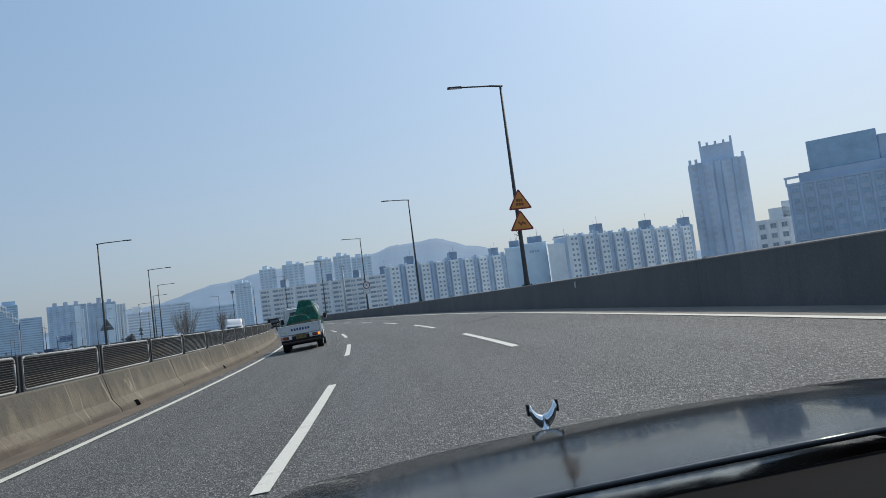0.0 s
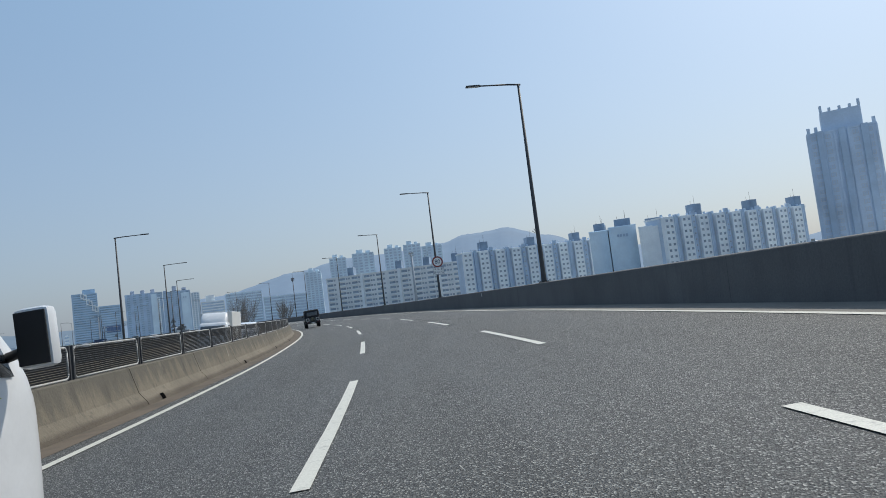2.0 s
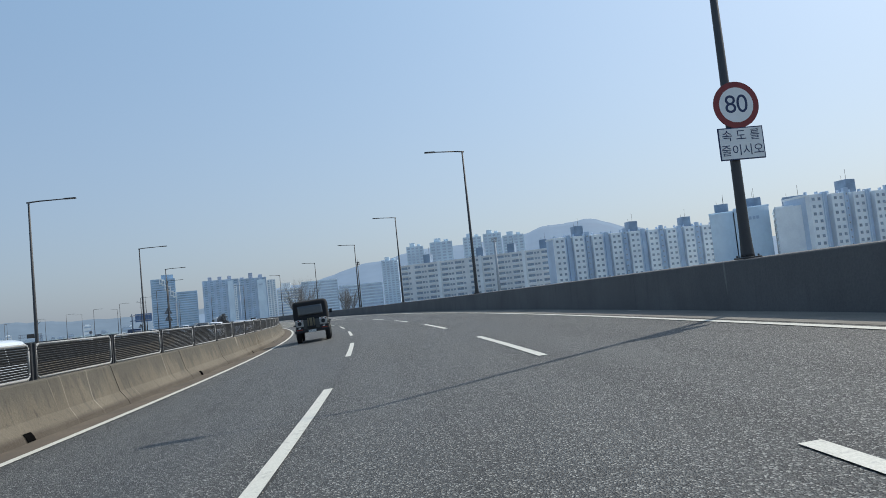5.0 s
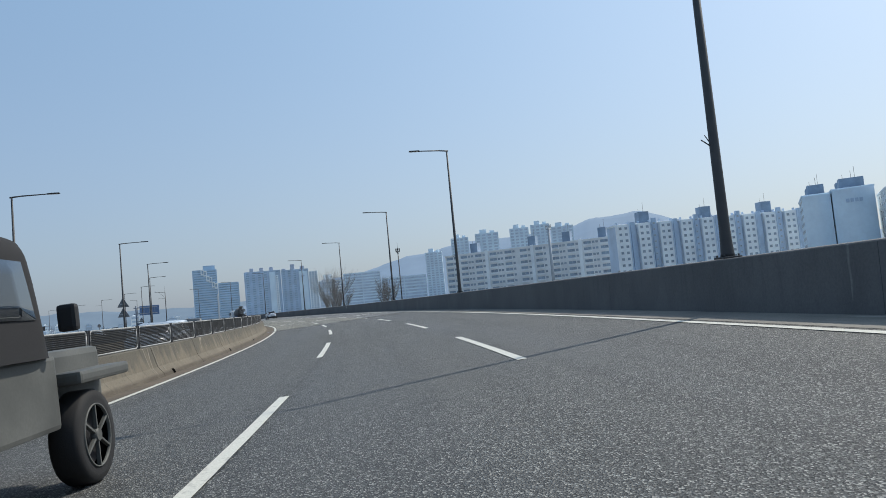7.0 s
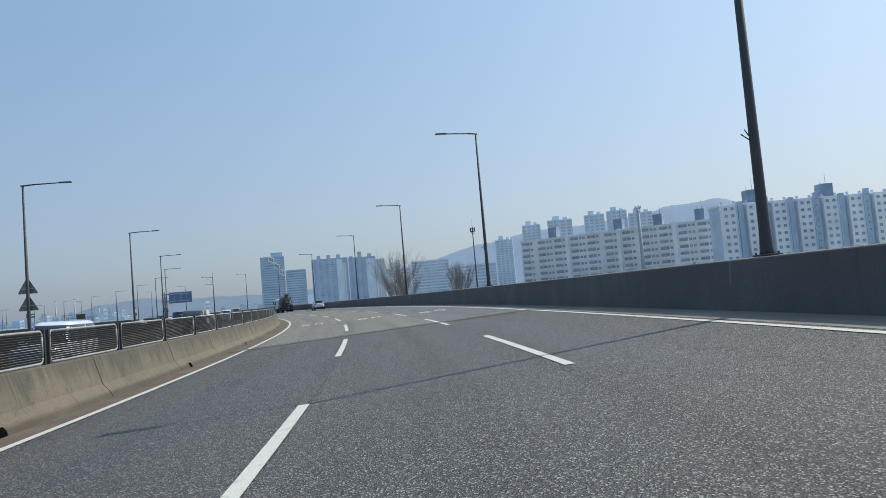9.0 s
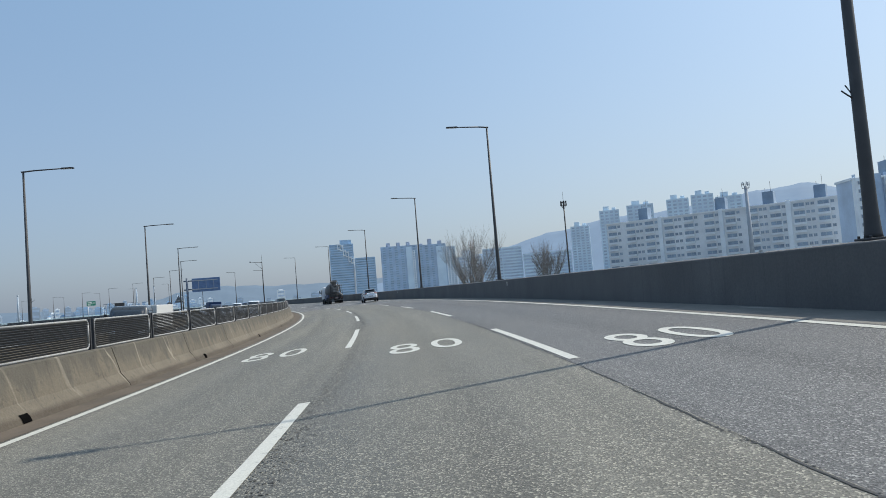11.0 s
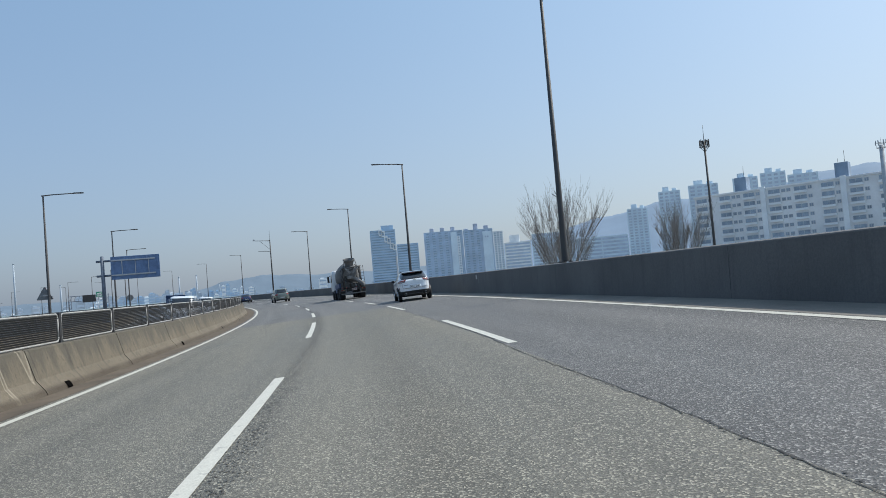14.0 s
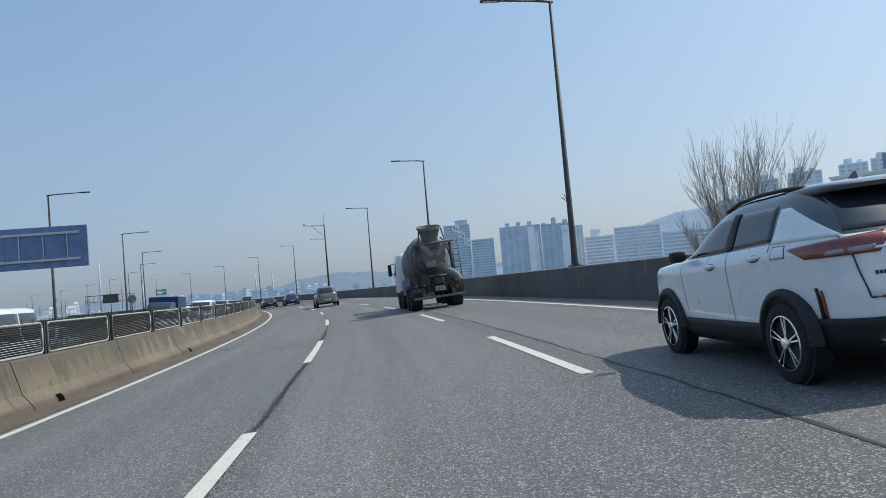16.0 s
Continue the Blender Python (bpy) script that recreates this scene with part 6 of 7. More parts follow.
def hatch_levels(L=4.3, W=0.9, H=1.55):
    return [(0.22, 0.13, L - 0.13, W * 0.88), (0.34, 0.03, L - 0.03, W * 0.97), (0.55, 0.0, L, W), (0.8, 0.02, L - 0.03, W), (0.95, 0.06, L - 0.15, W * 0.97), (1.0, 0.09, L - 0.9, W * 0.95), (1.04, 0.12, L - 1.2, W * 0.91), (1.3, 0.34, L - 1.6, W * 0.80), (H - 0.07, 0.6, L - 2.0, W * 0.68), (H, 0.95, L - 2.4, W * 0.5)]


def wagon_levels(L=4.7, W=0.93, H=1.75):
    return [(0.26, 0.1, L - 0.1, W * 0.9), (0.38, 0.02, L - 0.02, W * 0.98), (0.6, 0.0, L, W), (0.9, 0.01, L - 0.03, W), (1.05, 0.04, L - 0.15, W * 0.98), (1.1, 0.06, L - 0.9, W * 0.96), (1.14, 0.08, L - 1.2, W * 0.93), (1.4, 0.2, L - 1.55, W * 0.85), (H - 0.06, 0.36, L - 1.9, W * 0.76), (H, 0.6, L - 2.2, W * 0.62)]


# netting over the pickup's load
def net_cloth():
    m, nt, p = nodes_of("green_net")
    pos = place_of(nt)
    v = add(nt, "ShaderNodeTexVoronoi", Scale=62.0)
    v.feature = "DISTANCE_TO_EDGE"
    nt.links.new(pos, v.inputs["Vector"])
    n = noise_of(nt, pos, 3.0, 4.0)
    c = mixed(nt, ramp(nt, n, 0.3, 0.7), (0.004, 0.075, 0.055), (0.014, 0.28, 0.18))
    c = mixed(nt, ramp(nt, v.outputs["Distance"], 0.06, 0.16), c, (0.003, 0.036, 0.028))
    nt.links.new(c, p.inputs["Base Color"])
    p.inputs["Roughness"].default_value = 0.75
    bumped(nt, p, ramp(nt, v.outputs["Distance"], 0.0, 0.2, 1.0, 0.0), 0.6, 0.02)
    return m


NET = net_cloth()
STRAP = plain("brown_strap", (0.12, 0.075, 0.06), 0.8, var=0.3, fine=60)


def pickup(m):
    """A small cab-over truck with a drop-side bed and a netted load."""
    car = thing("pickup_truck", m, "small white drop-side truck carrying a load under green netting", "truck")
    W = 0.85
    sh = Shell([(0.34, 2.969, 4.509, 0.80), (0.5, 2.938, 4.57, 0.835), (0.95, 2.93, 4.585, 0.845), (1.12, 2.93, 4.547, 0.84), (1.45, 2.953, 4.308, 0.795), (1.74, 2.999, 4.062, 0.74), (1.84, 3.061, 3.908, 0.68), (1.87, 3.215, 3.754, 0.55)], 9.0)
    part("cab", sh.mesh([(0.42, 1), (9, 0)]), [TRUCK_WHITE, BLACK], car, "white painted cab", True)
    part("cab_rear_window", patch(sh.rear, [(-0.55, 1.25), (0.55, 1.25), (0.52, 1.68), (-0.52, 1.68)], 0.01), CAR_GLASS, car)
    part("windscreen", patch(sh.front, [(-0.7, 1.14), (0.7, 1.14), (0.63, 1.76), (-0.63, 1.76)], 0.01), CAR_GLASS, car)
    for k in (-1, 1):
        part("door_window", patch(sh.side(k), [(3.369, 1.2), (4.262, 1.13), (4.031, 1.72), (3.407, 1.74)], 0.01, 8, 5), CAR_GLASS, car)
        part("quarter_window", patch(sh.side(k), [(3.107, 1.2), (3.307, 1.2), (3.307, 1.72), (3.138, 1.72)], 0.01, 3, 5), CAR_GLASS, car)
        part("door_seam", patch(sh.side(k), [(3.346, 0.5), (3.357, 0.5), (3.357, 1.2), (3.346, 1.2)], 0.003, 1, 8), INK, car)
        part("door_handle", patch(sh.side(k), [(3.384, 0.98), (3.446, 0.98), (3.446, 1.14), (3.384, 1.14)], 0.015, 3, 4), BLACK, car, "black oval handle recess")
        part("stripe", patch(sh.side(k), [(3.461, 1.06), (4.139, 1.04), (4.023, 1.07), (3.492, 1.1)], 0.004, 8, 1), plain("lime_stripe", (0.42, 0.5, 0.05), 0.5), car, "pale green stripe")
        part("side_vents", patch(sh.side(k), [(3.076, 0.58), (3.215, 0.58), (3.215, 0.68), (3.076, 0.68)], 0.006, 3, 2), BLACK, car)
        arch(car, k, 0.835, 3.62, 0.36, TRUCK_WHITE, 0.33)
        add_wheel(car, k * 0.79, 3.62, 0.325, 0.2, 6)
        add_wheel(car, k * 0.72, 1.05, 0.29, 0.26, 6)
        gd = bmesh.new()
        rows = []
        for i in range(13):
            an = math.pi * (0.06 + 0.88 * i / 12)
            rows.append([gd.verts.new((x, 1.05 + rr * math.cos(an), 0.29 + rr * math.sin(an))) for x, rr in ((k * 0.57, 0.36), (k * 0.88, 0.36), (k * 0.88, 0.385), (k * 0.57, 0.385))])
        for p, q in zip(rows, rows[1:]):
            for i in range(4):
                gd.faces.new((p[i], p[(i + 1) % 4], q[(i + 1) % 4], q[i]))
        gd.faces.new(rows[0])
        gd.faces.new(rows[-1][::-1])
        bmesh.ops.recalc_face_normals(gd, faces=gd.faces)
        part("mudguard", gd, BLACK, car, "black mudguard")
        part("side_box", boxed(k * 0.60 - 0.16, k * 0.60 + 0.16, 1.6, 2.75, 0.28, 0.60, 0.03), BLACK, car, "black side box")
        mi = boxed(-0.09, 0.09, -0.05, 0.05, -0.15, 0.15, 0.04)
        bmesh.ops.translate(mi, vec=(k * 1.0, 4.23, 1.3), verts=mi.verts)
        mob = part("mirror", mi, TRUCK_WHITE, car, "white mirror with black face", True)
        part("mirror_glass", boxed(k * 1.0 - 0.075, k * 1.0 + 0.075, 4.172, 4.182, 1.17, 1.43, 0.004), BLACK, mob)
        arm = bmesh.new()
        rod(arm, (k * 0.80, 4.26, 1.22), (k * 0.95, 4.24, 1.25), 0.025, n=8)
        part("mirror_arm", arm, BLACK, mob)
        drop = part("side_panel", boxed(k * W - 0.02, k * W + 0.02, 0.03, 2.86, 0.72, 1.08, 0.008), TRUCK_WHITE, car, "ribbed white drop side")
        for z in (0.76, 0.83, 0.90):
            part("rib", boxed(k * W - 0.035, k * W + 0.035, 0.03, 2.86, z - 0.018, z + 0.018, 0.008), TRUCK_WHITE, drop)
        part("rail", boxed(k * W - 0.04, k * W + 0.04, 0.03, 2.86, 1.07, 1.11, 0.012), TRUCK_WHITE, drop)
        for i in range(6):
            hb = bmesh.new()
            rod(hb, (k * (W + 0.03), 0.2 + i * 0.5, 0.71), (k * (W + 0.03), 0.28 + i * 0.5, 0.71), 0.022, n=8)
            rod(hb, (k * (W + 0.02), 0.24 + i * 0.5, 0.69), (k * (W - 0.02), 0.24 + i * 0.5, 0.6), 0.01, n=6)
            part("hinge", hb, GALV, drop)
        post = bmesh.new()
        box(post, k * W - 0.04, k * W + 0.045, -0.02, 0.06, 0.62, 1.13, 0.01)
        part("corner_post", post, TRUCK_WHITE, car)
        lens = boxed(k * 0.60 - 0.24, k * 0.60 + 0.24, -0.07, 0.02, 0.515, 0.70, 0.02)
        lamp = part("tail_lamp_housing", lens, TRUCK_WHITE, car)
        part("stop_lens", boxed(k * 0.6 - 0.12, k * 0.6 + 0.12, -0.09, -0.06, 0.545, 0.67, 0.03), DARK_RED, lamp, "red lens")
        part("turn_lens", boxed(*sorted((k * 0.71, k * 0.81)), -0.092, -0.06, 0.56, 0.655, 0.02), AMBER_LIT if k > 0 else AMBER_LENS, lamp, "amber turn lens")
        part("reverse_lens", turned([(0.055, -0.095), (0.05, -0.1), (0.05, -0.06)], 16, "Y"), CLEAR_LENS, lamp, "round clear lens").matrix_basis = Matrix.Translation((k * 0.43, 0, 0.607))
    tgo = part("tailgate", boxed(-W + 0.05, W - 0.05, -0.02, 0.02, 0.722, 1.1, 0.008), TRUCK_WHITE, car, "white tailgate")
    for z in (0.7425, 1.0875):
        part("rail", boxed(-W + 0.05, W - 0.05, -0.035, 0.03, z - 0.0225, z + 0.0225, 0.012), TRUCK_WHITE, tgo)
    for x in (-W + 0.12, W - 0.12):
        part("upright", boxed(x - 0.03, x + 0.03, -0.031, 0.018, 0.766, 1.064, 0.01), TRUCK_WHITE, tgo)
    for x in (-0.6, 0.6):
        latch = bmesh.new()
        rod(latch, (x, -0.03, 0.70), (x, -0.03, 0.76), 0.014, n=8)
        box(latch, x - 0.03, x + 0.03, -0.05, -0.02, 0.735, 0.755, 0.005)
        part("latch", latch, GALV, tgo)
    for i in range(7):
        part("letter_bar", boxed(-0.36 + i * 0.115, -0.36 + i * 0.115 + 0.075, -0.026, -0.018, 0.865, 0.965), NAVY, tgo)
    part("sticker", boxed(-0.72, -0.58, -0.025, -0.018, 0.80, 0.86), plain("lime_sticker", (0.5, 0.6, 0.08), 0.5), tgo, "small lime sticker")
    part("bed_floor", boxed(-W, W, 0.0, 2.88, 0.64, 0.72, 0.01), plain("worn_bed_floor", (0.3, 0.3, 0.29), 0.7, var=0.3), car)
    ch = bmesh.new()
    for k in (-1, 1):
        box(ch, k * 0.36 - 0.05, k * 0.36 + 0.05, 0.05, 4.2, 0.42, 0.60, 0.01)
    for y in (0.15, 1.05, 1.9, 2.7):
        box(ch, -0.4, 0.4, y - 0.05, y + 0.05, 0.45, 0.62, 0.01)
    rod(ch, (-0.7, 1.05, 0.29), (0.7, 1.05, 0.29), 0.06, n=8)
    rod(ch, (-0.7, 3.62, 0.32), (0.7, 3.62, 0.32), 0.05, n=8)
    box(ch, -0.8, 0.8, 0.02, 0.08, 0.45, 0.72, 0.01)
    part("chassis", ch, BLACK, car, "black chassis frame")
    plate_bars(car, 0.02, -0.045, 0.60, 0.42, 0.165, PLATE_YELLOW, INK)
    bump = boxed(-0.78, 0.78, -0.06, 0.04, 0.34, 0.44, 0.012)
    bo = part("underrun_bar", bump, BLACK, car, "black bar with an amber strip")
    part("strip", boxed(-0.74, 0.74, -0.067, -0.058, 0.40, 0.415), plain("amber_strip", (0.22, 0.09, 0.03), 0.5), bo)
    for y, top in ((2.86, 1.80), (2.94, 1.88)):
        hb = tube([(-0.80, y, 0.72), (-0.80, y, top - 0.16), (-0.78, y, top - 0.06), (-0.70, y, top), (0.70, y, top), (0.78, y, top - 0.06), (0.80, y, top - 0.16), (0.80, y, 0.72)], 0.026, 8)
        part("headboard_tube", hb, TRUCK_WHITE, car, "white tube frame behind the cab")

    # the load under its net rests on the bed, so it is a thing of its own
    load = thing("netted_load", m, "bulky load under dark green netting tied down with brown straps", "cargo")

    def facets(x, y, planes, top):
        return min([top] + [k * (a * x + b * y + c) for a, b, c, k in planes])

    def height(x, y):
        tall = facets(x, y, ((-1, 0, 1.003, 3.0), (1, 0.08, 0.30, 3.0), (0, 1, -1.40, 5.0), (0, -1, 2.95, 7.0)), 1.41 - 0.10 * abs(x - 0.2) - 0.15 * (y - 1.6))
        drape = facets(x, y, ((1, 0, 0.90, 1.25), (0, 1, -0.95, 1.9), (-1, 0, 1.003, 3.0), (0, -1, 2.95, 4.0)), 1.1)
        low = facets(x, y, ((1, 0, 0.80, 1.9), (-1, -0.15, 0.86, 1.75), (0.12, 1, -0.45, 2.3), (0, -1, 2.9, 3.0)), 0.80 - 0.22 * (x + 0.25) ** 2 + 0.05 * x)
        skirt = facets(x, y, ((1, 0, 0.86, 2.0), (-1, 0, 0.86, 2.0), (0, 1, -0.02, 1.2), (0, -1, 2.95, 3.0)), 0.33)
        z = max(tall, drape, low, skirt, 0.0)
        fold = 0.022 * noise.noise((x * 9, y * 3, 0)) + 0.03 * abs(noise.noise((x * 3 + y, y * 3 - x, 4)))
        if x > 0.5:
            fold += 0.05 * math.sin(y * 24 + 2 * noise.noise((0, y * 3, 0))) * min(1.0, (x - 0.5) / 0.2) * (1 if y > 1.5 else 0)
        z = 0.74 + z + fold - 0.03
        return max(z, 1.125 + 0.4 * abs(fold)) if x > 0.77 and y > 1.35 else z

    bm = bmesh.new()
    nx, ny = 90, 110
    g = [[bm.verts.new((-0.80 + 1.71 * i / nx, 0.08 + 2.78 * j / ny, height(-0.80 + 1.71 * i / nx, 0.08 + 2.78 * j / ny))) for i in range(nx + 1)] for j in range(ny + 1)]
    for j in range(ny):
        for i in range(nx):
            bm.faces.new((g[j][i], g[j][i + 1], g[j + 1][i + 1], g[j + 1][i])).smooth = True
    for j in range(ny + 1):
        if g[j][0].co.y > 1.35:
            for i in (nx, nx - 1):
                g[j][i].co.z = (0.96 if i == nx else 1.06) + 0.05 * noise.noise((j * 0.3, i, 0))
                g[j][i].co.x = 0.915 + 0.012 * math.sin(j * 0.8)
        else:
            for i in range(nx - 5, nx + 1):
                g[j][i].co.x = min(g[j][i].co.x, 0.79)
    part("net", bm, NET, load, "dark green netting")
    bunch = bmesh.new()
    bmesh.ops.create_icosphere(bunch, subdivisions=4, radius=1.0)
    for v in bunch.verts:
        n = 1 + 0.35 * noise.noise(v.co * 2.3) + 0.2 * noise.noise(v.co * 6)
        v.co = Vector((-0.66 + 0.17 * v.co.x * n, 0.16 + 0.14 * v.co.y * n, 1.07 + 0.09 * v.co.z * n))
    for f in bunch.faces:
        f.smooth = True
    part("net_bunch", bunch, NET, load, "loose bunch of green netting")

    def over(q):
        return Vector((q.x, q.y, max(q.z, height(q.x, q.y) + 0.02))) if abs(q.x) < 0.92 else q

    for y in (1.75, 2.3):
        way = [Vector((0.05 + 0.075 * k, y, 1.2)) for k in range(9)]
        part("strap", tube([over(q) for q in way] + [over(Vector((0.05 + 0.075 * k, y + 0.02, 0.9))) for k in range(9, 12)] + [Vector((0.93, y + 0.05, 1.0))], 0.012), STRAP, load, "brown tie-down strap")
    part("strap", tube([over(Vector((0.79, 1.40, 1.0)).lerp(Vector((-0.55, 1.30, 1.0)), k / 24)) for k in range(25)], 0.009), STRAP, load)
    for i in range(4):
        bends = [Vector((-0.79, 0.10 + 0.04 * i, 1.09)), Vector((-0.2, 0.16 + 0.035 * i, 1.13 + 0.012 * i)), Vector((0.5, 0.24 + 0.03 * i, 1.16 + 0.014 * i)), Vector((0.80, 0.95 + 0.04 * i, 1.13))]
        part("strap", tube([over(p.lerp(q, k / 8)) for p, q in zip(bends, bends[1:]) for k in range(8)] + [bends[-1]], 0.008), STRAP, load)
    return car


def mixer(m):
    """A concrete mixer lorry seen from behind."""
    car = thing("concrete_mixer", m, "dusty grey concrete mixer lorry with a white cab", "truck")
    DRUM = plain("dusty_drum_paint", (0.17, 0.17, 0.168), 0.7, var=0.3, scale=1.2, fine=14, bump=0.3)
    DIRTY = plain("dirty_dark_steel", (0.07, 0.068, 0.066), 0.75, 0.2, var=0.4, scale=2)
    BLUE = plain("dull_blue_paint", (0.05, 0.08, 0.17), 0.55, var=0.3)
    GREYP = plain("dusty_grey_steel", (0.12, 0.12, 0.118), 0.7, 0.2, var=0.3)
    ch = bmesh.new()
    for k in (-1, 1):
        box(ch, k * 0.42 - 0.06, k * 0.42 + 0.06, 0.4, 8.0, 0.75, 1.05, 0.01)
    for y in (0.6, 2.0, 3.4, 5.0):
        box(ch, -0.5, 0.5, y - 0.08, y + 0.08, 0.8, 1.1, 0.01)
    part("chassis", ch, DIRTY, car)
    sh = Shell([(0.7, 6.35, 8.3, 1.15), (1.0, 6.3, 8.42, 1.22), (2.0, 6.3, 8.4, 1.22), (2.85, 6.36, 8.1, 1.12), (3.0, 6.5, 7.8, 0.95)], 9.0)
    part("cab", sh.mesh([(0.95, 1), (9, 0)]), [TRUCK_WHITE, BLACK], car, "white cab", True)
    part("windscreen", patch(sh.front, [(-1.0, 1.75), (1.0, 1.75), (0.95, 2.65), (-0.95, 2.65)], 0.01), CAR_GLASS, car)
    part("rear_window", patch(sh.rear, [(-0.5, 2.1), (0.5, 2.1), (0.5, 2.6), (-0.5, 2.6)], 0.01), CAR_GLASS, car)
    for k in (-1, 1):
        part("door_window", patch(sh.side(k), [(6.9, 1.8), (8.1, 1.75), (7.95, 2.6), (6.9, 2.6)], 0.01), CAR_GLASS, car)
        mi = boxed(-0.1, 0.1, -0.1, 0.1, -0.35, 0.3, 0.04)
        bmesh.ops.translate(mi, vec=(k * 1.42, 8.2, 2.2), verts=mi.verts)
        mo = part("mirror", mi, BLACK, car, "tall black mirror")
        ar = bmesh.new()
        rod(ar, (k * 1.15, 8.15, 2.55), (k * 1.42, 8.2, 2.45), 0.025, n=6)
        rod(ar, (k * 1.15, 8.15, 1.9), (k * 1.42, 8.2, 1.95), 0.025, n=6)
        part("mirror_arm", ar, BLACK, mo)
        for y in (1.35, 2.7):
            add_wheel(car, k * 0.97, y, 0.5, 0.52, 8, GREYP, False)
        add_wheel(car, k * 1.05, 7.3, 0.5, 0.3, 8, GREYP, False)
        add_wheel(car, k * 1.05, 5.6, 0.5, 0.3, 8, GREYP, False)
        gd = bmesh.new()
        box(gd, k * 0.97 - 0.3, k * 0.97 + 0.3, 0.75, 3.3, 1.07, 1.11, 0.01)
        box(gd, k * 0.97 - 0.3, k * 0.97 + 0.3, 0.68, 0.72, 0.62, 1.1, 0.01)
        part("mudguard", gd, DIRTY, car)
        la = part("tail_lamp_board", boxed(k * 0.9 - 0.32, k * 0.9 + 0.32, 0.22, 0.3, 0.8, 1.02, 0.02), DIRTY, car)
        part("stop_lens", boxed(*sorted((k * 1.0, k * 1.15)), 0.19, 0.23, 0.87, 0.96, 0.02), DARK_RED, la)
        part("turn_lens", boxed(*sorted((k * 0.84, k * 0.95)), 0.19, 0.23, 0.87, 0.96, 0.02), plain("dirty_amber", (0.25, 0.09, 0.02), 0.4), la)
        part("frame_leg", boxed(k * 0.5 - 0.06, k * 0.5 + 0.06, 0.75, 0.9, 1.0, 2.95, 0.015), GREYP, car)
        lg = bmesh.new()
        rod(lg, (k * 0.95, 0.75, 2.75), (k * 0.5, 0.9, 3.3), 0.04, n=6)
        rod(lg, (k * 0.95, 0.75, 1.1), (k * 0.95, 0.75, 2.75), 0.04, n=6)
        part("brace", lg, GREYP, car)
    bm = bmesh.new()
    box(bm, -1.2, 1.2, 0.05, 0.17, 0.5, 0.62, 0.02)
    for k in (-0.7, 0.7):
        box(bm, k - 0.05, k + 0.05, 0.1, 0.5, 0.55, 0.85, 0.01)
    part("underrun_bar", bm, GREYP, car, "dusty underrun bar")
    plate_bars(car, 0.1, 0.18, 0.93, 0.46, 0.22, plain("dirty_plate", (0.42, 0.34, 0.32), 0.6, var=0.3), INK)
    # drum: turned about an axis that rises to the rear
    prof = [(0.38, 0.0), (0.48, 0.02), (0.52, 0.25), (0.72, 0.75), (1.0, 1.5), (1.13, 2.1), (1.16, 2.7), (1.12, 3.4), (0.95, 4.2), (0.7, 4.7), (0.4, 4.85)]
    dob = part("drum", turned(prof, 40, "Y"), DRUM, car, "dusty grey ribbed drum", True)
    dob.matrix_basis = Matrix.Translation((0, 0.85, 2.95)) @ Matrix.Rotation(radians(-15), 4, "X")
    # closed dark disc stands for the shaded inside of the drum
    part("drum_mouth", turned([(0.36, -0.012), (0.36, 0.0)], 24, "Y"), DIRTY, dob, "dark disc for the shade in the drum mouth")
    for y, r in ((1.5, 1.01), (2.7, 1.165), (3.6, 1.085)):
        part("drum_band", turned([(r - 0.03, y - 0.05), (r + 0.02, y - 0.03), (r + 0.02, y + 0.03), (r - 0.03, y + 0.05)], 40, "Y", False), DRUM, dob)
    hp = turned([(0.33, 0.0), (0.50, 0.58), (0.56, 0.60), (0.57, 0.72), (0.53, 0.72), (0.5, 0.62), (0.30, 0.02)], 24)
    ho = part("hopper", hp, DRUM, car, "dusty charging hopper", True, 60)
    ho.matrix_basis = Matrix.Translation((-0.05, 0.55, 3.12)) @ Matrix.Rotation(radians(12), 4, "X")
    cl = turned([(0.70, 0.0), (0.74, 0.05), (0.70, 0.05), (0.60, -0.35), (0.40, -0.75), (0.24, -0.9), (0.28, -0.92), (0.46, -0.78), (0.66, -0.36)], 28)
    bmesh.ops.scale(cl, vec=(1.0, 0.62, 1), verts=cl.verts)
    part("collector", cl, DRUM, car, "dusty collector funnel", True, 60).matrix_basis = Matrix.Translation((-0.02, 0.42, 2.88))
    ch2 = tube([(-0.25, 0.45, 2.32), (-0.05, 0.4, 2.16), (0.15, 0.35, 2.0), (0.45, 0.3, 1.8), (0.75, 0.24, 1.58), (0.95, 0.2, 1.38), (1.02, 0.18, 1.2)], 0.19, 14)
    part("chute", ch2, DRUM, car, "worn pale discharge chute", True)
    for za, zb, r in ((2.98, 3.06, 0.06), (1.5, 1.5, 0.05)):
        bar = bmesh.new()
        rod(bar, (-0.95, 0.05 if za > 2 else 0.6, za), (0.95, 0.05 if za > 2 else 0.6, zb), r, n=8)
        part("cross_bar", bar, GREYP, car, "horizontal grey frame bar")
    for k in (-1, 1):
        up = bmesh.new()
        rod(up, (k * 0.78, 0.2, 2.2), (k * 0.52, 0.45, 3.7), 0.035, n=6)
        part("frame_strut", up, GREYP, car)
        leg = bmesh.new()
        rod(leg, (k * 0.8, 0.3, 1.1), (k * 0.8, 0.15, 2.98), 0.075, n=6)
        part("frame_post", leg, DIRTY, car)
    PALE_STEEL = plain("cement_coated_steel", (0.21, 0.205, 0.197), 0.8, var=0.35, scale=5, fine=30, bump=0.3)
    for k in (-1, 1):
        vp = boxed(-0.36, 0.36, -0.025, 0.025, -0.10, 0.10, 0.012, m=Matrix.Translation((k * 0.33, 0.02, 2.72)) @ Matrix.Rotation(k * radians(-50), 4, "Y"))
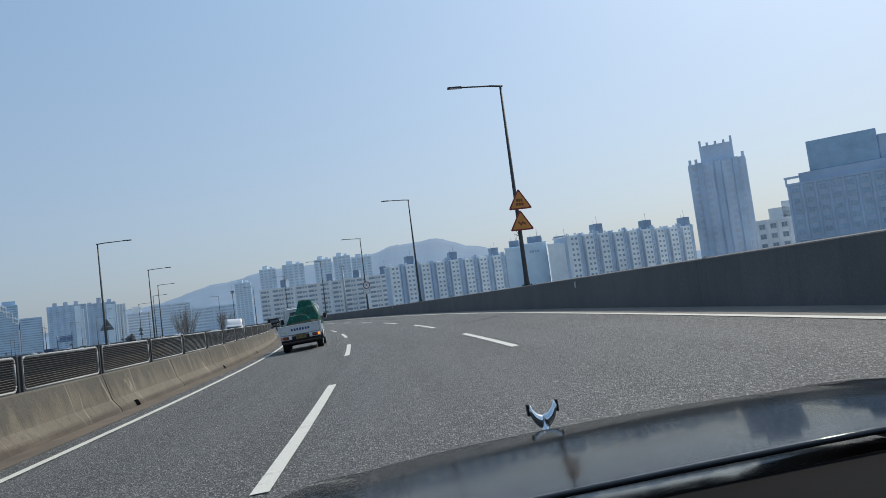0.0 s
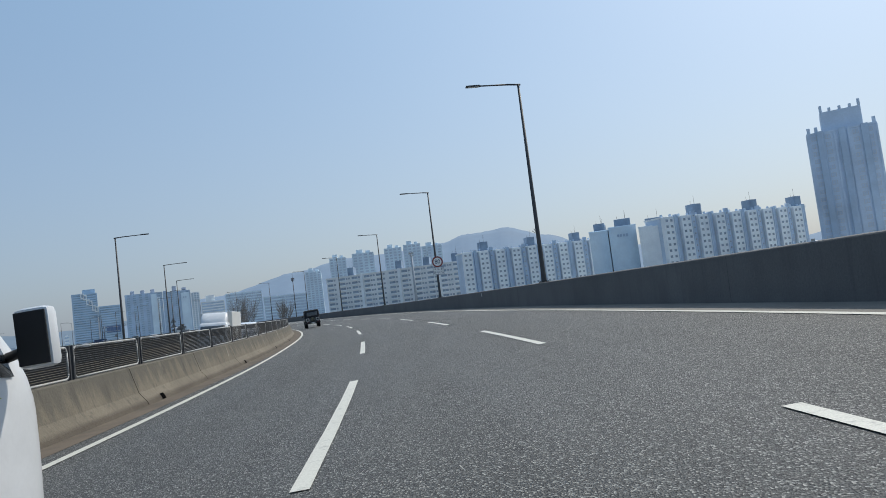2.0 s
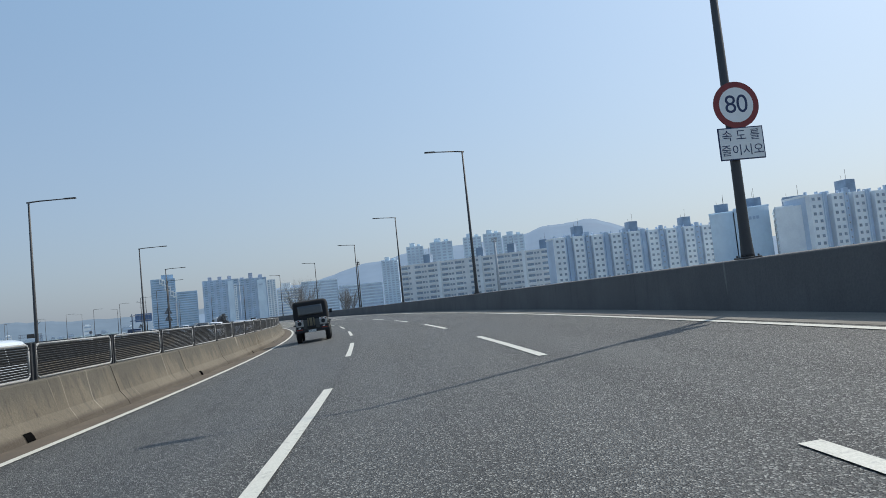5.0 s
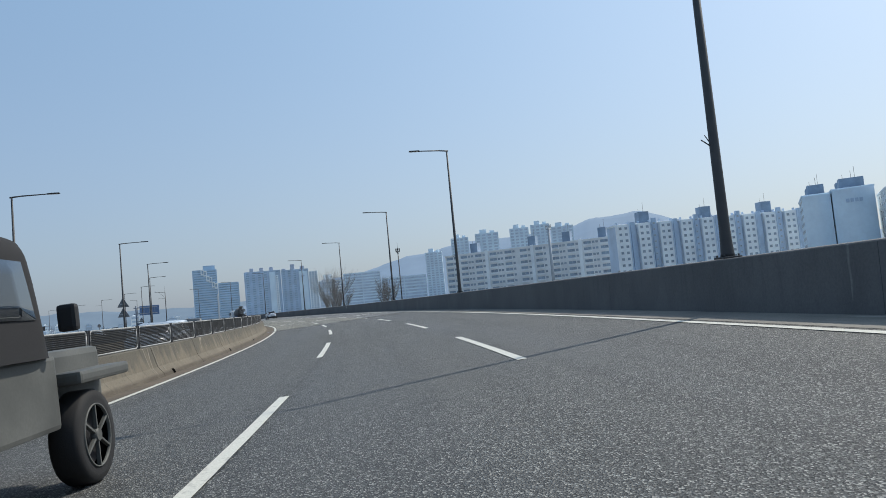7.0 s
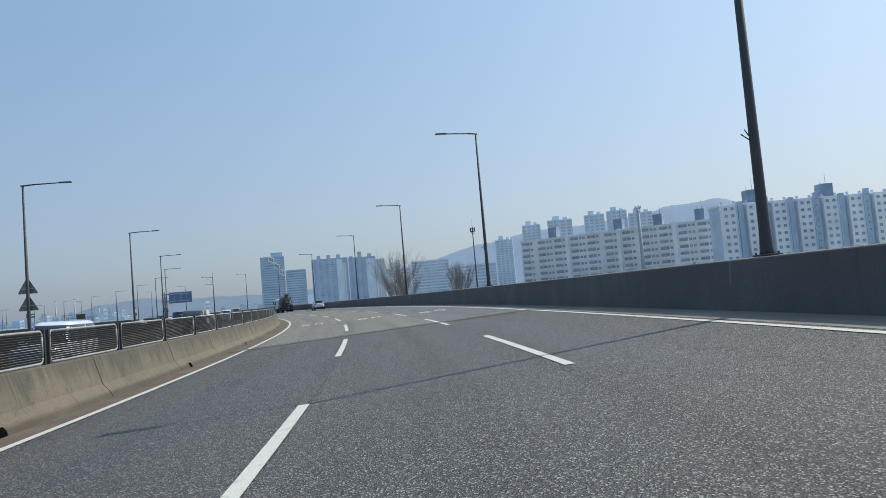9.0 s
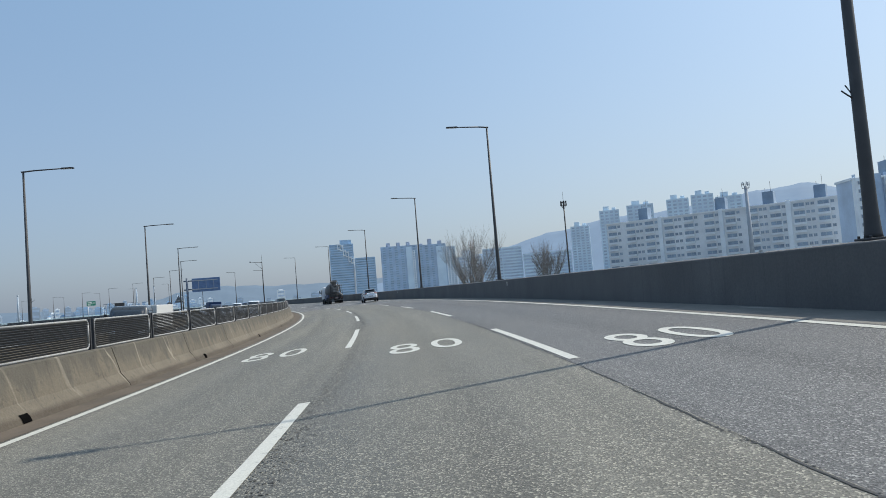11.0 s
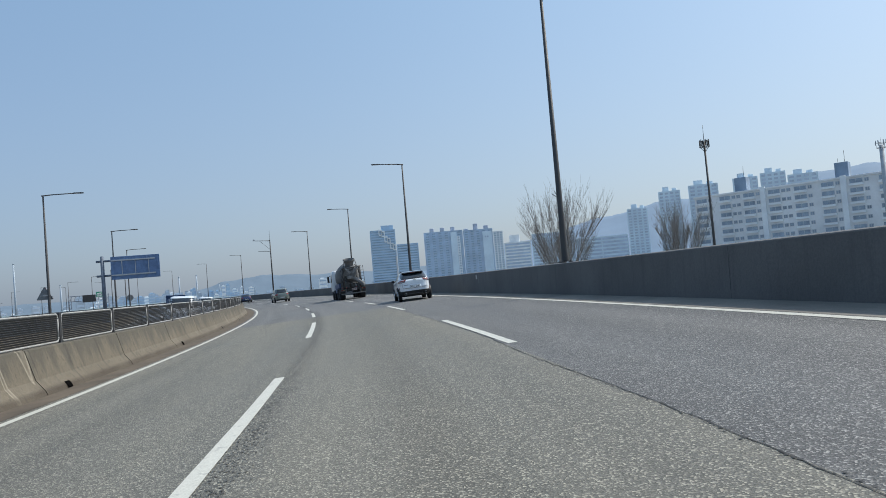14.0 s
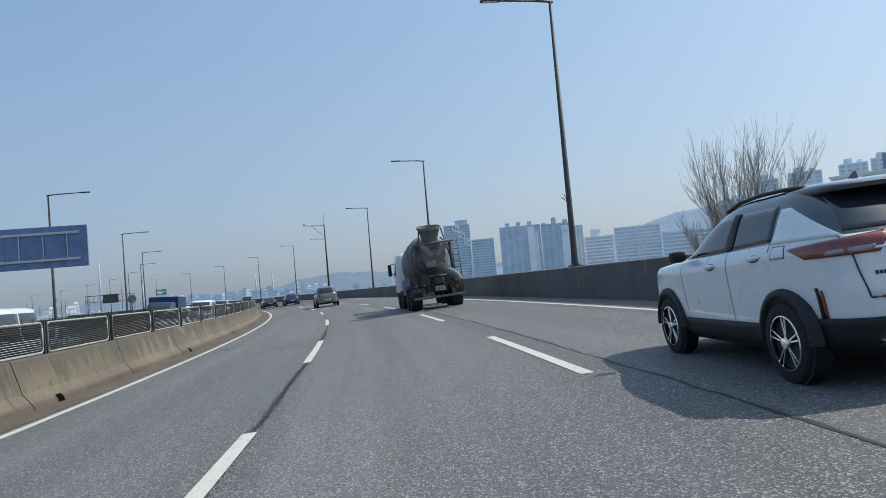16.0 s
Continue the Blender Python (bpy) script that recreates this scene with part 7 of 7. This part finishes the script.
        part("funnel_cheek", vp, PALE_STEEL, car, "pale cement-coated cheek of the funnel")
    # dark block in place of a shaded opening
    part("funnel_slot", boxed(-0.17, 0.17, -0.02, 0.03, 2.72, 2.93, 0.03), DIRTY, car, "dark block for the shade in the funnel slot")
    part("chute_box", boxed(-0.42, 0.05, 0.02, 0.30, 1.92, 2.22, 0.05), PALE_STEEL, car, "pale box over the chute")
    for x, z in ((-0.98, 1.15), (-0.62, 1.12), (0.35, 1.14), (0.72, 1.1)):
        part("rear_lamp", turned([(0.06, -0.02), (0.055, -0.035), (0.0, -0.04)], 12, "Y"), DARK_RED, car, "small round red lamp").matrix_basis = Matrix.Translation((x, 0.2, z))
    part("bar_stripe", boxed(-1.15, 1.15, 0.035, 0.052, 0.545, 0.585, 0.004), PALE_STEEL, car, "pale stripe on the underrun bar")
    ld = bmesh.new()
    for x in (0.98, 1.26):
        rod(ld, (x, 0.62, 1.1), (x, 0.75, 3.1), 0.022, n=6)
    for i in range(7):
        rod(ld, (0.98, 0.62 + 0.02 * i, 1.25 + i * 0.28), (1.26, 0.62 + 0.02 * i, 1.25 + i * 0.28), 0.016, n=6)
    part("ladder", ld, GREYP, car)
    bx = bmesh.new()
    box(bx, -1.15, -0.55, 3.4, 5.0, 0.7, 1.5, 0.05)
    part("water_tank", bx, BLUE, car, "dull blue tank")
    part("side_skirt", boxed(-1.2, -1.05, 0.9, 3.2, 1.15, 1.6, 0.02), BLUE, car)
    eq = bmesh.new()
    for x, y, z, r, h in ((-0.45, 0.55, 1.2, 0.13, 0.35), (-0.15, 0.5, 1.15, 0.1, 0.3), (0.15, 0.45, 1.1, 0.12, 0.25), (0.75, 0.5, 1.1, 0.1, 0.4), (-0.8, 0.5, 1.15, 0.12, 0.3)):
        rod(eq, (x, y, z), (x, y, z + h), r, r * 0.8, 10)
    box(eq, -0.9, 0.95, 0.4, 0.75, 1.05, 1.18, 0.02)
    part("rear_gear", eq, DIRTY, car, "dirty gear at the back")
    for x, y, z, w, d, hh in ((-0.55, 0.25, 1.35, 0.5, 0.35, 0.5), (0.1, 0.2, 1.3, 0.45, 0.3, 0.35), (0.6, 0.3, 1.25, 0.35, 0.3, 0.45), (-0.95, 0.3, 1.3, 0.25, 0.3, 0.6), (0.95, 0.3, 1.05, 0.3, 0.3, 0.4)):
        part("gear_box", boxed(x - w / 2, x + w / 2, y, y + d, z - hh / 2, z + hh / 2, 0.06), DIRTY, car, "grimy steel box at the back")
    hose = tube([(-0.9, 0.2, 2.2), (-0.75, 0.1, 1.9), (-0.5, 0.08, 1.7), (-0.3, 0.1, 1.75), (-0.1, 0.12, 1.55), (0.2, 0.12, 1.45)], 0.035, 8)
    part("hose", hose, BLACK, car, "slack black hose")
    return car


def jeep(m):
    """An old square off-road car with a dark soft top."""
    car = thing("off_road_car", m, "old dark square off-road car with a black soft top", "car")
    OLIVE = plain("faded_grey_green_paint", (0.09, 0.092, 0.085), 0.6, var=0.3, scale=2)
    CANVAS = plain("black_canvas", (0.016, 0.016, 0.018), 0.9, var=0.3, fine=80, bump=0.3)
    part("body", boxed(-0.72, 0.72, 0.05, 2.6, 0.5, 1.05, 0.04), OLIVE, car, "faded grey-green body")
    part("bonnet", boxed(-0.58, 0.58, 2.55, 3.75, 0.6, 1.08, 0.06), OLIVE, car)
    top = Shell([(1.03, 0.04, 2.5, 0.79), (1.25, 0.05, 2.45, 0.79), (1.72, 0.08, 2.35, 0.775), (1.84, 0.12, 2.30, 0.745), (1.89, 0.2, 2.2, 0.68), (1.91, 0.5, 2.0, 0.5)], 12)
    part("soft_top", top.mesh([(9, 0)]), [CANVAS], car, "black canvas top", True)
    part("rear_window", patch(top.rear, [(-0.56, 1.22), (0.56, 1.22), (0.54, 1.66), (-0.54, 1.66)], 0.01, 8, 6), CAR_GLASS, car)
    part("windscreen", patch(top.front, [(-0.6, 1.25), (0.6, 1.25), (0.58, 1.75), (-0.58, 1.75)], 0.01), CAR_GLASS, car)
    part("rear_panel", boxed(-0.72, 0.72, 0.0, 0.05, 0.62, 1.0, 0.01), OLIVE, car)
    can = part("jerry_can", boxed(-0.17, 0.15, -0.14, 0.0, 0.72, 1.10, 0.04), plain("tan_can_paint", (0.17, 0.145, 0.09), 0.6, var=0.35, scale=5), car, "faded tan jerry can on the tail")
    for x in (-0.09, 0.07):
        part("can_strap", boxed(x - 0.02, x + 0.02, -0.15, 0.0, 0.72, 1.105, 0.006), BLACK, can)
    part("can_bracket", boxed(-0.21, 0.19, -0.16, 0.0, 0.66, 0.74, 0.01), BLACK, can)
    part("rear_bumper", boxed(-0.78, 0.78, -0.1, 0.02, 0.46, 0.58, 0.02), BLACK, car)
    for k in (-1, 1):
        sb = part("side_box", boxed(k * 0.53 - 0.17, k * 0.53 + 0.17, -0.1, 0.0, 0.74, 1.06, 0.03), plain("pale_box_paint", (0.40, 0.395, 0.38), 0.6, var=0.3, scale=4), car, "pale scuffed box on the tail")
        for q in range(4):
            part("marker", boxed(k * 0.53 - 0.16 + q * 0.08, k * 0.53 - 0.085 + q * 0.08, -0.106, -0.098, 1.0, 1.035), DARK_RED if q % 2 else PLATE_WHITE, sb)
        part("tail_guard", boxed(k * 0.55 - 0.18, k * 0.55 + 0.18, -0.05, 0.0, 0.545, 0.72, 0.02), BLACK, car)
        part("reverse_light", boxed(k * 0.55 - 0.06, k * 0.55 + 0.04, -0.068, -0.04, 0.645, 0.70, 0.01), CLEAR_LENS, car)
        part("round_badge", turned([(0.09, 0.0), (0.09, 0.02)], 18, "Y"), BLACK, car).matrix_basis = Matrix.Translation((k * 0.53, -0.12, 0.89))
        part("tail_light", boxed(k * 0.55 - 0.14, k * 0.55 + 0.14, -0.066, 0.0, 0.565, 0.635, 0.015), DARK_RED, car)
        part("fender", boxed(k * 0.72 - 0.12, k * 0.72 + 0.12, 0.25, 1.2, 0.78, 0.86, 0.03), OLIVE, car)
        part("front_fender", boxed(k * 0.70 - 0.14, k * 0.70 + 0.14, 2.7, 3.7, 0.8, 0.9, 0.03), OLIVE, car)
        mi = boxed(-0.07, 0.07, -0.04, 0.04, -0.1, 0.1, 0.03)
        bmesh.ops.translate(mi, vec=(k * 0.88, 2.5, 1.3), verts=mi.verts)
        part("mirror", mi, BLACK, car)
        part("side_window", patch(top.side(k), [(0.4, 1.3), (2.2, 1.3), (2.1, 1.7), (0.5, 1.7)], 0.01), CAR_GLASS, car)
        for y in (0.72, 3.05):
            add_wheel(car, k * 0.66, y, 0.37, 0.22, 6, OLIVE, False)
    plate_bars(car, 0.0, -0.11, 0.52, 0.34, 0.1, PLATE_WHITE, INK)
    return car


def box_truck(m, label, cab_paint, box_paint, L=6.2, H=3.0, deflector=True):
    """A delivery truck; it drives along +y."""
    car = thing("delivery_truck", m, label, "truck")
    part("cargo_box", boxed(-1.05, 1.05, 0.0, L - 1.9, 0.95, H, 0.04), box_paint, car, "plain cargo box")
    sh = Shell([(0.45, L - 1.75, L - 0.1, 0.9), (0.6, L - 1.8, L, 0.98), (1.3, L - 1.8, L, 0.99), (2.0, L - 1.75, L - 0.35, 0.92), (2.15, L - 1.65, L - 0.5, 0.85), (2.2, L - 1.5, L - 0.7, 0.7)], 9)
    part("cab", sh.mesh([(0.55, 1), (9, 0)]), [cab_paint, BLACK], car, "", True)
    part("windscreen", patch(sh.front, [(-0.8, 1.35), (0.8, 1.35), (0.76, 1.98), (-0.76, 1.98)], 0.01), CAR_GLASS, car)
    if deflector:
        df = Shell([(2.12, L - 1.75, L - 0.55, 0.85), (2.4, L - 1.75, L - 0.75, 0.85), (2.75, L - 1.75, L - 1.2, 0.8), (2.82, L - 1.7, L - 1.4, 0.7)], 5)
        part("air_deflector", df.mesh([(9, 0)]), [TRUCK_WHITE], car, "white roof air deflector", True)
    for k in (-1, 1):
        part("door_window", patch(sh.side(k), [(L - 1.5, 1.4), (L - 0.45, 1.35), (L - 0.6, 1.95), (L - 1.5, 1.95)], 0.01), CAR_GLASS, car)
        part("headlight", patch(sh.front, [(k * 0.55, 0.75), (k * 0.88, 0.75), (k * 0.88, 0.95), (k * 0.55, 0.95)], 0.02), CLEAR_LENS, car)
        for y in (1.2, L - 0.9):
            add_wheel(car, k * 0.85, y, 0.38, 0.28, 6, GALV, False)
        mi = boxed(-0.08, 0.08, -0.05, 0.05, -0.2, 0.2, 0.04)
        bmesh.ops.translate(mi, vec=(k * 1.13, L - 0.35, 1.6), verts=mi.verts)
        part("mirror", mi, BLACK, car)
    ch = bmesh.new()
    box(ch, -0.45, 0.45, 0.2, L - 1.0, 0.55, 0.95, 0.02)
    part("chassis", ch, BLACK, car)
    return car


def own_car(m):
    """The car that carries the camera: bonnet with a winged ornament, dashboard, open windscreen frame."""
    car = thing("saloon_car", m, "dark grey saloon car with a winged chrome bonnet ornament", "car")
    PAINT = plain("dark_grey_metallic", (0.028, 0.030, 0.033), 0.08, 0.0, coat=0.3, var=0.1, bump=0.0)
    TRIM = plain("black_dashboard", (0.004, 0.004, 0.005), 0.95, var=0.2)
    TRIM.node_tree.nodes["Principled BSDF"].inputs["Specular IOR Level"].default_value = 0.1
    GREY_PAD = plain("grey_dash_leather", (0.2, 0.2, 0.21), 0.6, var=0.15, fine=120, bump=0.2)
    bm = bmesh.new()
    nx, ny = 48, 30
    g = []
    for j in range(ny + 1):
        f = j / ny
        row = []
        for i in range(nx + 1):
            u = -1 + 2 * i / nx
            x = u * (0.93 - 0.05 * f * f)
            y0 = 0.325 + 0.03 * (1 - u * u)
            y = y0 + (1.5 - y0 - 0.22 * u * u) * f
            z = 0.885 - 0.06 * f - 0.095 * f * f - 0.06 * f ** 8 - 0.11 * abs(u) ** 4 + 0.010 * math.exp(-((abs(u) - 0.55 - 0.1 * (1 - f)) / 0.05) ** 2)
            row.append(bm.verts.new((x, y, z)))
        g.append(row)
    for j in range(ny):
        for i in range(nx):
            bm.faces.new((g[j][i], g[j][i + 1], g[j + 1][i + 1], g[j + 1][i])).smooth = True
    bmesh.ops.solidify(bm, geom=bm.faces[:], thickness=0.03)
    part("bonnet", bm, PAINT, car, "glossy dark bonnet", True)
    part("bonnet_rim", tube([(-0.9 + 0.15 * k, 0.321 + 0.03 * (1 - (-1 + k / 6) ** 2), 0.888 - 0.11 * abs(-1 + k / 6) ** 4) for k in range(13)], 0.004), PAINT, car, "glossy rear edge of the bonnet")
    orn = part("bonnet_ornament", boxed(-0.034, 0.034, -0.016, 0.016, 0.0, 0.010, 0.004), CHROME, car, "small winged chrome ornament")
    orn.matrix_basis = Matrix.Translation((0, 1.36, 0.712)) @ Matrix.Diagonal((0.85, 0.95, 1.15, 1.0))
    st = bmesh.new()
    rod(st, (0, 0, 0.008), (0, 0.006, 0.055), 0.015, 0.011, 12)
    part("stem", st, CHROME, orn)
    for k in (-1, 1):
        # a thick wing that flattens towards a raised tip
        wing = bmesh.new()
        rings = []
        for q in range(7):
            f = q / 6
            cx, cz = 0.004 + 0.036 * f, 0.052 + 0.012 * f + 0.022 * f ** 3
            hy, hz = 0.017 - 0.005 * f, 0.0145 - 0.005 * f
            rings.append([wing.verts.new((k * (cx - 0.35 * hz * math.sin(a)), 0.004 - 0.010 * f + hy * math.cos(a), cz + hz * math.sin(a))) for a in (2 * math.pi * n / 10 for n in range(10))])
        for p, q in zip(rings, rings[1:]):
            for n in range(10):
                wing.faces.new((p[n], p[(n + 1) % 10], q[(n + 1) % 10], q[n])).smooth = True
        wing.faces.new(rings[0])
        wing.faces.new(rings[-1][::-1])
        bmesh.ops.recalc_face_normals(wing, faces=wing.faces)
        part("wing", wing, CHROME, orn)
        part("wing_tip", boxed(k * 0.043 - 0.004, k * 0.043 + 0.004, -0.016, 0.004, 0.070, 0.096, 0.003), BLACK, orn)
        part("foot", boxed(*sorted((k * 0.03, k * 0.05)), -0.014, 0.010, 0.0, 0.009, 0.003), CHROME, orn)
    sh = Shell([(0.22, -2.75, 1.4, 0.82), (0.36, -2.9, 1.5, 0.9), (0.55, -2.95, 1.5, 0.92), (0.60, -2.9, 1.40, 0.905), (0.71, -2.88, 0.45, 0.9), (0.80, -2.85, 0.28, 0.895)], 7)
    part("body", sh.mesh([(9, 0)]), [PAINT], car, "dark grey body", True)
    bm = bmesh.new()
    box(bm, -0.86, 0.86, 0.02, 0.350, 0.80, 0.868, 0.008)
    box(bm, -0.86, 0.86, -0.30, 0.06, 0.80, 0.905, 0.03)
    part("dashboard", bm, TRIM, car, "matt black cowl and dashboard", True)
    part("dash_pad", boxed(0.10, 0.84, -0.26, -0.10, 0.895, 0.925, 0.012), GREY_PAD, car, "grey padded dashboard top", True)
    for x0, x1 in ((-0.62, 0.0), (0.08, 0.74)):
        wp = bmesh.new()
        rod(wp, (x0, 0.16, 0.895), (x1, 0.13, 0.90), 0.007, n=6)
        part("wiper", wp, BLACK, car)
    for k in (-1, 1):
        for lo, hi, r in (((0.86, 0.25, 0.84), (0.66, -0.45, 1.36), 0.04), ((0.80, -2.3, 0.8), (0.62, -1.5, 1.36), 0.05), ((0.84, -0.95, 0.8), (0.66, -0.9, 1.38), 0.04)):
            pl = bmesh.new()
            rod(pl, (k * lo[0], lo[1], lo[2]), (k * hi[0], hi[1], hi[2]), r, n=8)
            part("pillar", pl, PAINT, car)
        for y in (-2.0, 0.85):
            arch(car, k, 0.905, y, 0.36, PAINT, 0.34)
            add_wheel(car, k * 0.82, y, 0.34, 0.22)
        part("door_seam", patch(sh.side(k), [(-0.9, 0.3), (-0.885, 0.3), (-0.885, 0.8), (-0.9, 0.8)], 0.003, 1, 6), INK, car)
    part("roof", boxed(-0.66, 0.66, -1.6, -0.42, 1.36, 1.41, 0.02), PAINT, car, "dark roof", True)
    return car


# ---- the vehicles in their lanes ----
own_car(on_road(0.40, 0.56, -0.006))
suv(on_road(247.52, 4.0, 0, -2.9) @ Matrix.Scale(0.92, 4))
mixer(on_road(271.1, 3.36, 0) @ Matrix.Scale(0.87, 4))
pickup(on_road(29.45, -2.74, 0) @ Matrix.Scale(0.97, 4))
jeep(on_road(108.4, -2.85, 0))
plain_car(on_road(340.0, 0.4, 0), "dark blue hatchback in the middle lane", plain("dark_blue_paint", (0.02, 0.035, 0.1), 0.25, 0.3, coat=1.0, var=0.06, bump=0.0), hatch_levels())
plain_car(on_road(390.0, -2.6, 0), "dark red saloon car in the inner lane", plain("dark_red_paint", (0.16, 0.02, 0.02), 0.25, 0.2, coat=1.0, var=0.06, bump=0.0), sedan_levels())
plain_car(on_road(304.5, 0.3, 0), "grey-green estate car with dark windows", plain("grey_green_paint", (0.16, 0.19, 0.17), 0.3, 0.3, coat=0.9, var=0.06, bump=0.0), wagon_levels())
plain_car(on_road(342.0, -2.3, 0), "black saloon car in the inner lane", plain("black_car_paint", (0.012, 0.013, 0.016), 0.2, coat=1.0, var=0.1, bump=0.0), sedan_levels())
plain_car(on_road(366.0, -2.5, 0), "dark grey van in the inner lane", plain("dark_grey_van_paint", (0.08, 0.085, 0.09), 0.3, coat=0.8, var=0.06, bump=0.0), wagon_levels(4.9, 0.96, 1.95), 0.34, "van", "van")
# opposite lanes
BOX_WHITE = plain("box_white", (0.62, 0.62, 0.60), 0.55, var=0.03)
SILVER = plain("silver_paint", (0.5, 0.51, 0.52), 0.3, 0.6, coat=0.8, var=0.05, bump=0.0)
box_truck(on_road(77.4, -9.2, 0, 180) @ Matrix.Scale(0.86, 4), "white delivery truck with a plain cargo box", TRUCK_WHITE, BOX_WHITE, 7.0, 2.85)
plain_car(on_road(93.0, -9.0, 0, 180), "white estate car in the opposite lanes", WHITE_PAINT, wagon_levels(4.7, 0.93, 1.7))
plain_car(on_road(141.0, -8.8, 0, 180), "silver estate car in the opposite lanes", SILVER, wagon_levels(4.6, 0.92, 1.65))
plain_car(on_road(168.0, -12.3, 0, 180), "white van in the opposite lanes", WHITE_PAINT, wagon_levels(5.0, 0.96, 1.95), 0.34, "van", "van")
box_truck(on_road(210.5, -13.0, 0, 180), "white low-sided delivery truck with a dark cab", plain("dark_cab_paint", (0.05, 0.055, 0.06), 0.3, coat=0.6), BOX_WHITE, 6.0, 2.2, False)
plain_car(on_road(263.0, -9.0, 0, 180), "white van with a dark green roof box", WHITE_PAINT, wagon_levels(4.9, 0.95, 1.95), 0.34, "van", "van")
box_truck(on_road(306.0, -12.4, 0, 180), "dark blue covered truck in the opposite lanes", plain("dark_blue_cover", (0.02, 0.045, 0.10), 0.6, var=0.2), plain("blue_tarpaulin", (0.02, 0.05, 0.12), 0.7, var=0.25), 7.4, 2.6, False)
plain_car(on_road(286.0, -9.0, 0, 180), "white saloon car in the opposite lanes", WHITE_PAINT, sedan_levels())
plain_car(on_road(330.0, -9.0, 0, 180), "silver van in the opposite lanes", SILVER, wagon_levels(5.0, 0.95, 1.9), 0.34, "van", "van")
plain_car(on_road(352.0, -12.4, 0, 180), "white car in the opposite lanes", WHITE_PAINT, hatch_levels())
plain_car(on_road(276.0, -12.3, 0, 180), "silver saloon car in the opposite lanes", SILVER, sedan_levels())
plain_car(on_road(298.0, -9.1, 0, 180), "white van in the opposite lanes", WHITE_PAINT, wagon_levels(4.9, 0.95, 1.9), 0.34, "van", "van")
plain_car(on_road(319.0, -12.5, 0, 180), "white estate car in the opposite lanes", WHITE_PAINT, wagon_levels())
plain_car(on_road(341.0, -9.0, 0, 180), "dark grey saloon car in the opposite lanes", plain("graphite_paint", (0.04, 0.042, 0.046), 0.3, coat=0.9, var=0.05, bump=0.0), sedan_levels())
plain_car(on_road(366.0, -9.2, 0, 180), "white hatchback in the opposite lanes", WHITE_PAINT, hatch_levels())
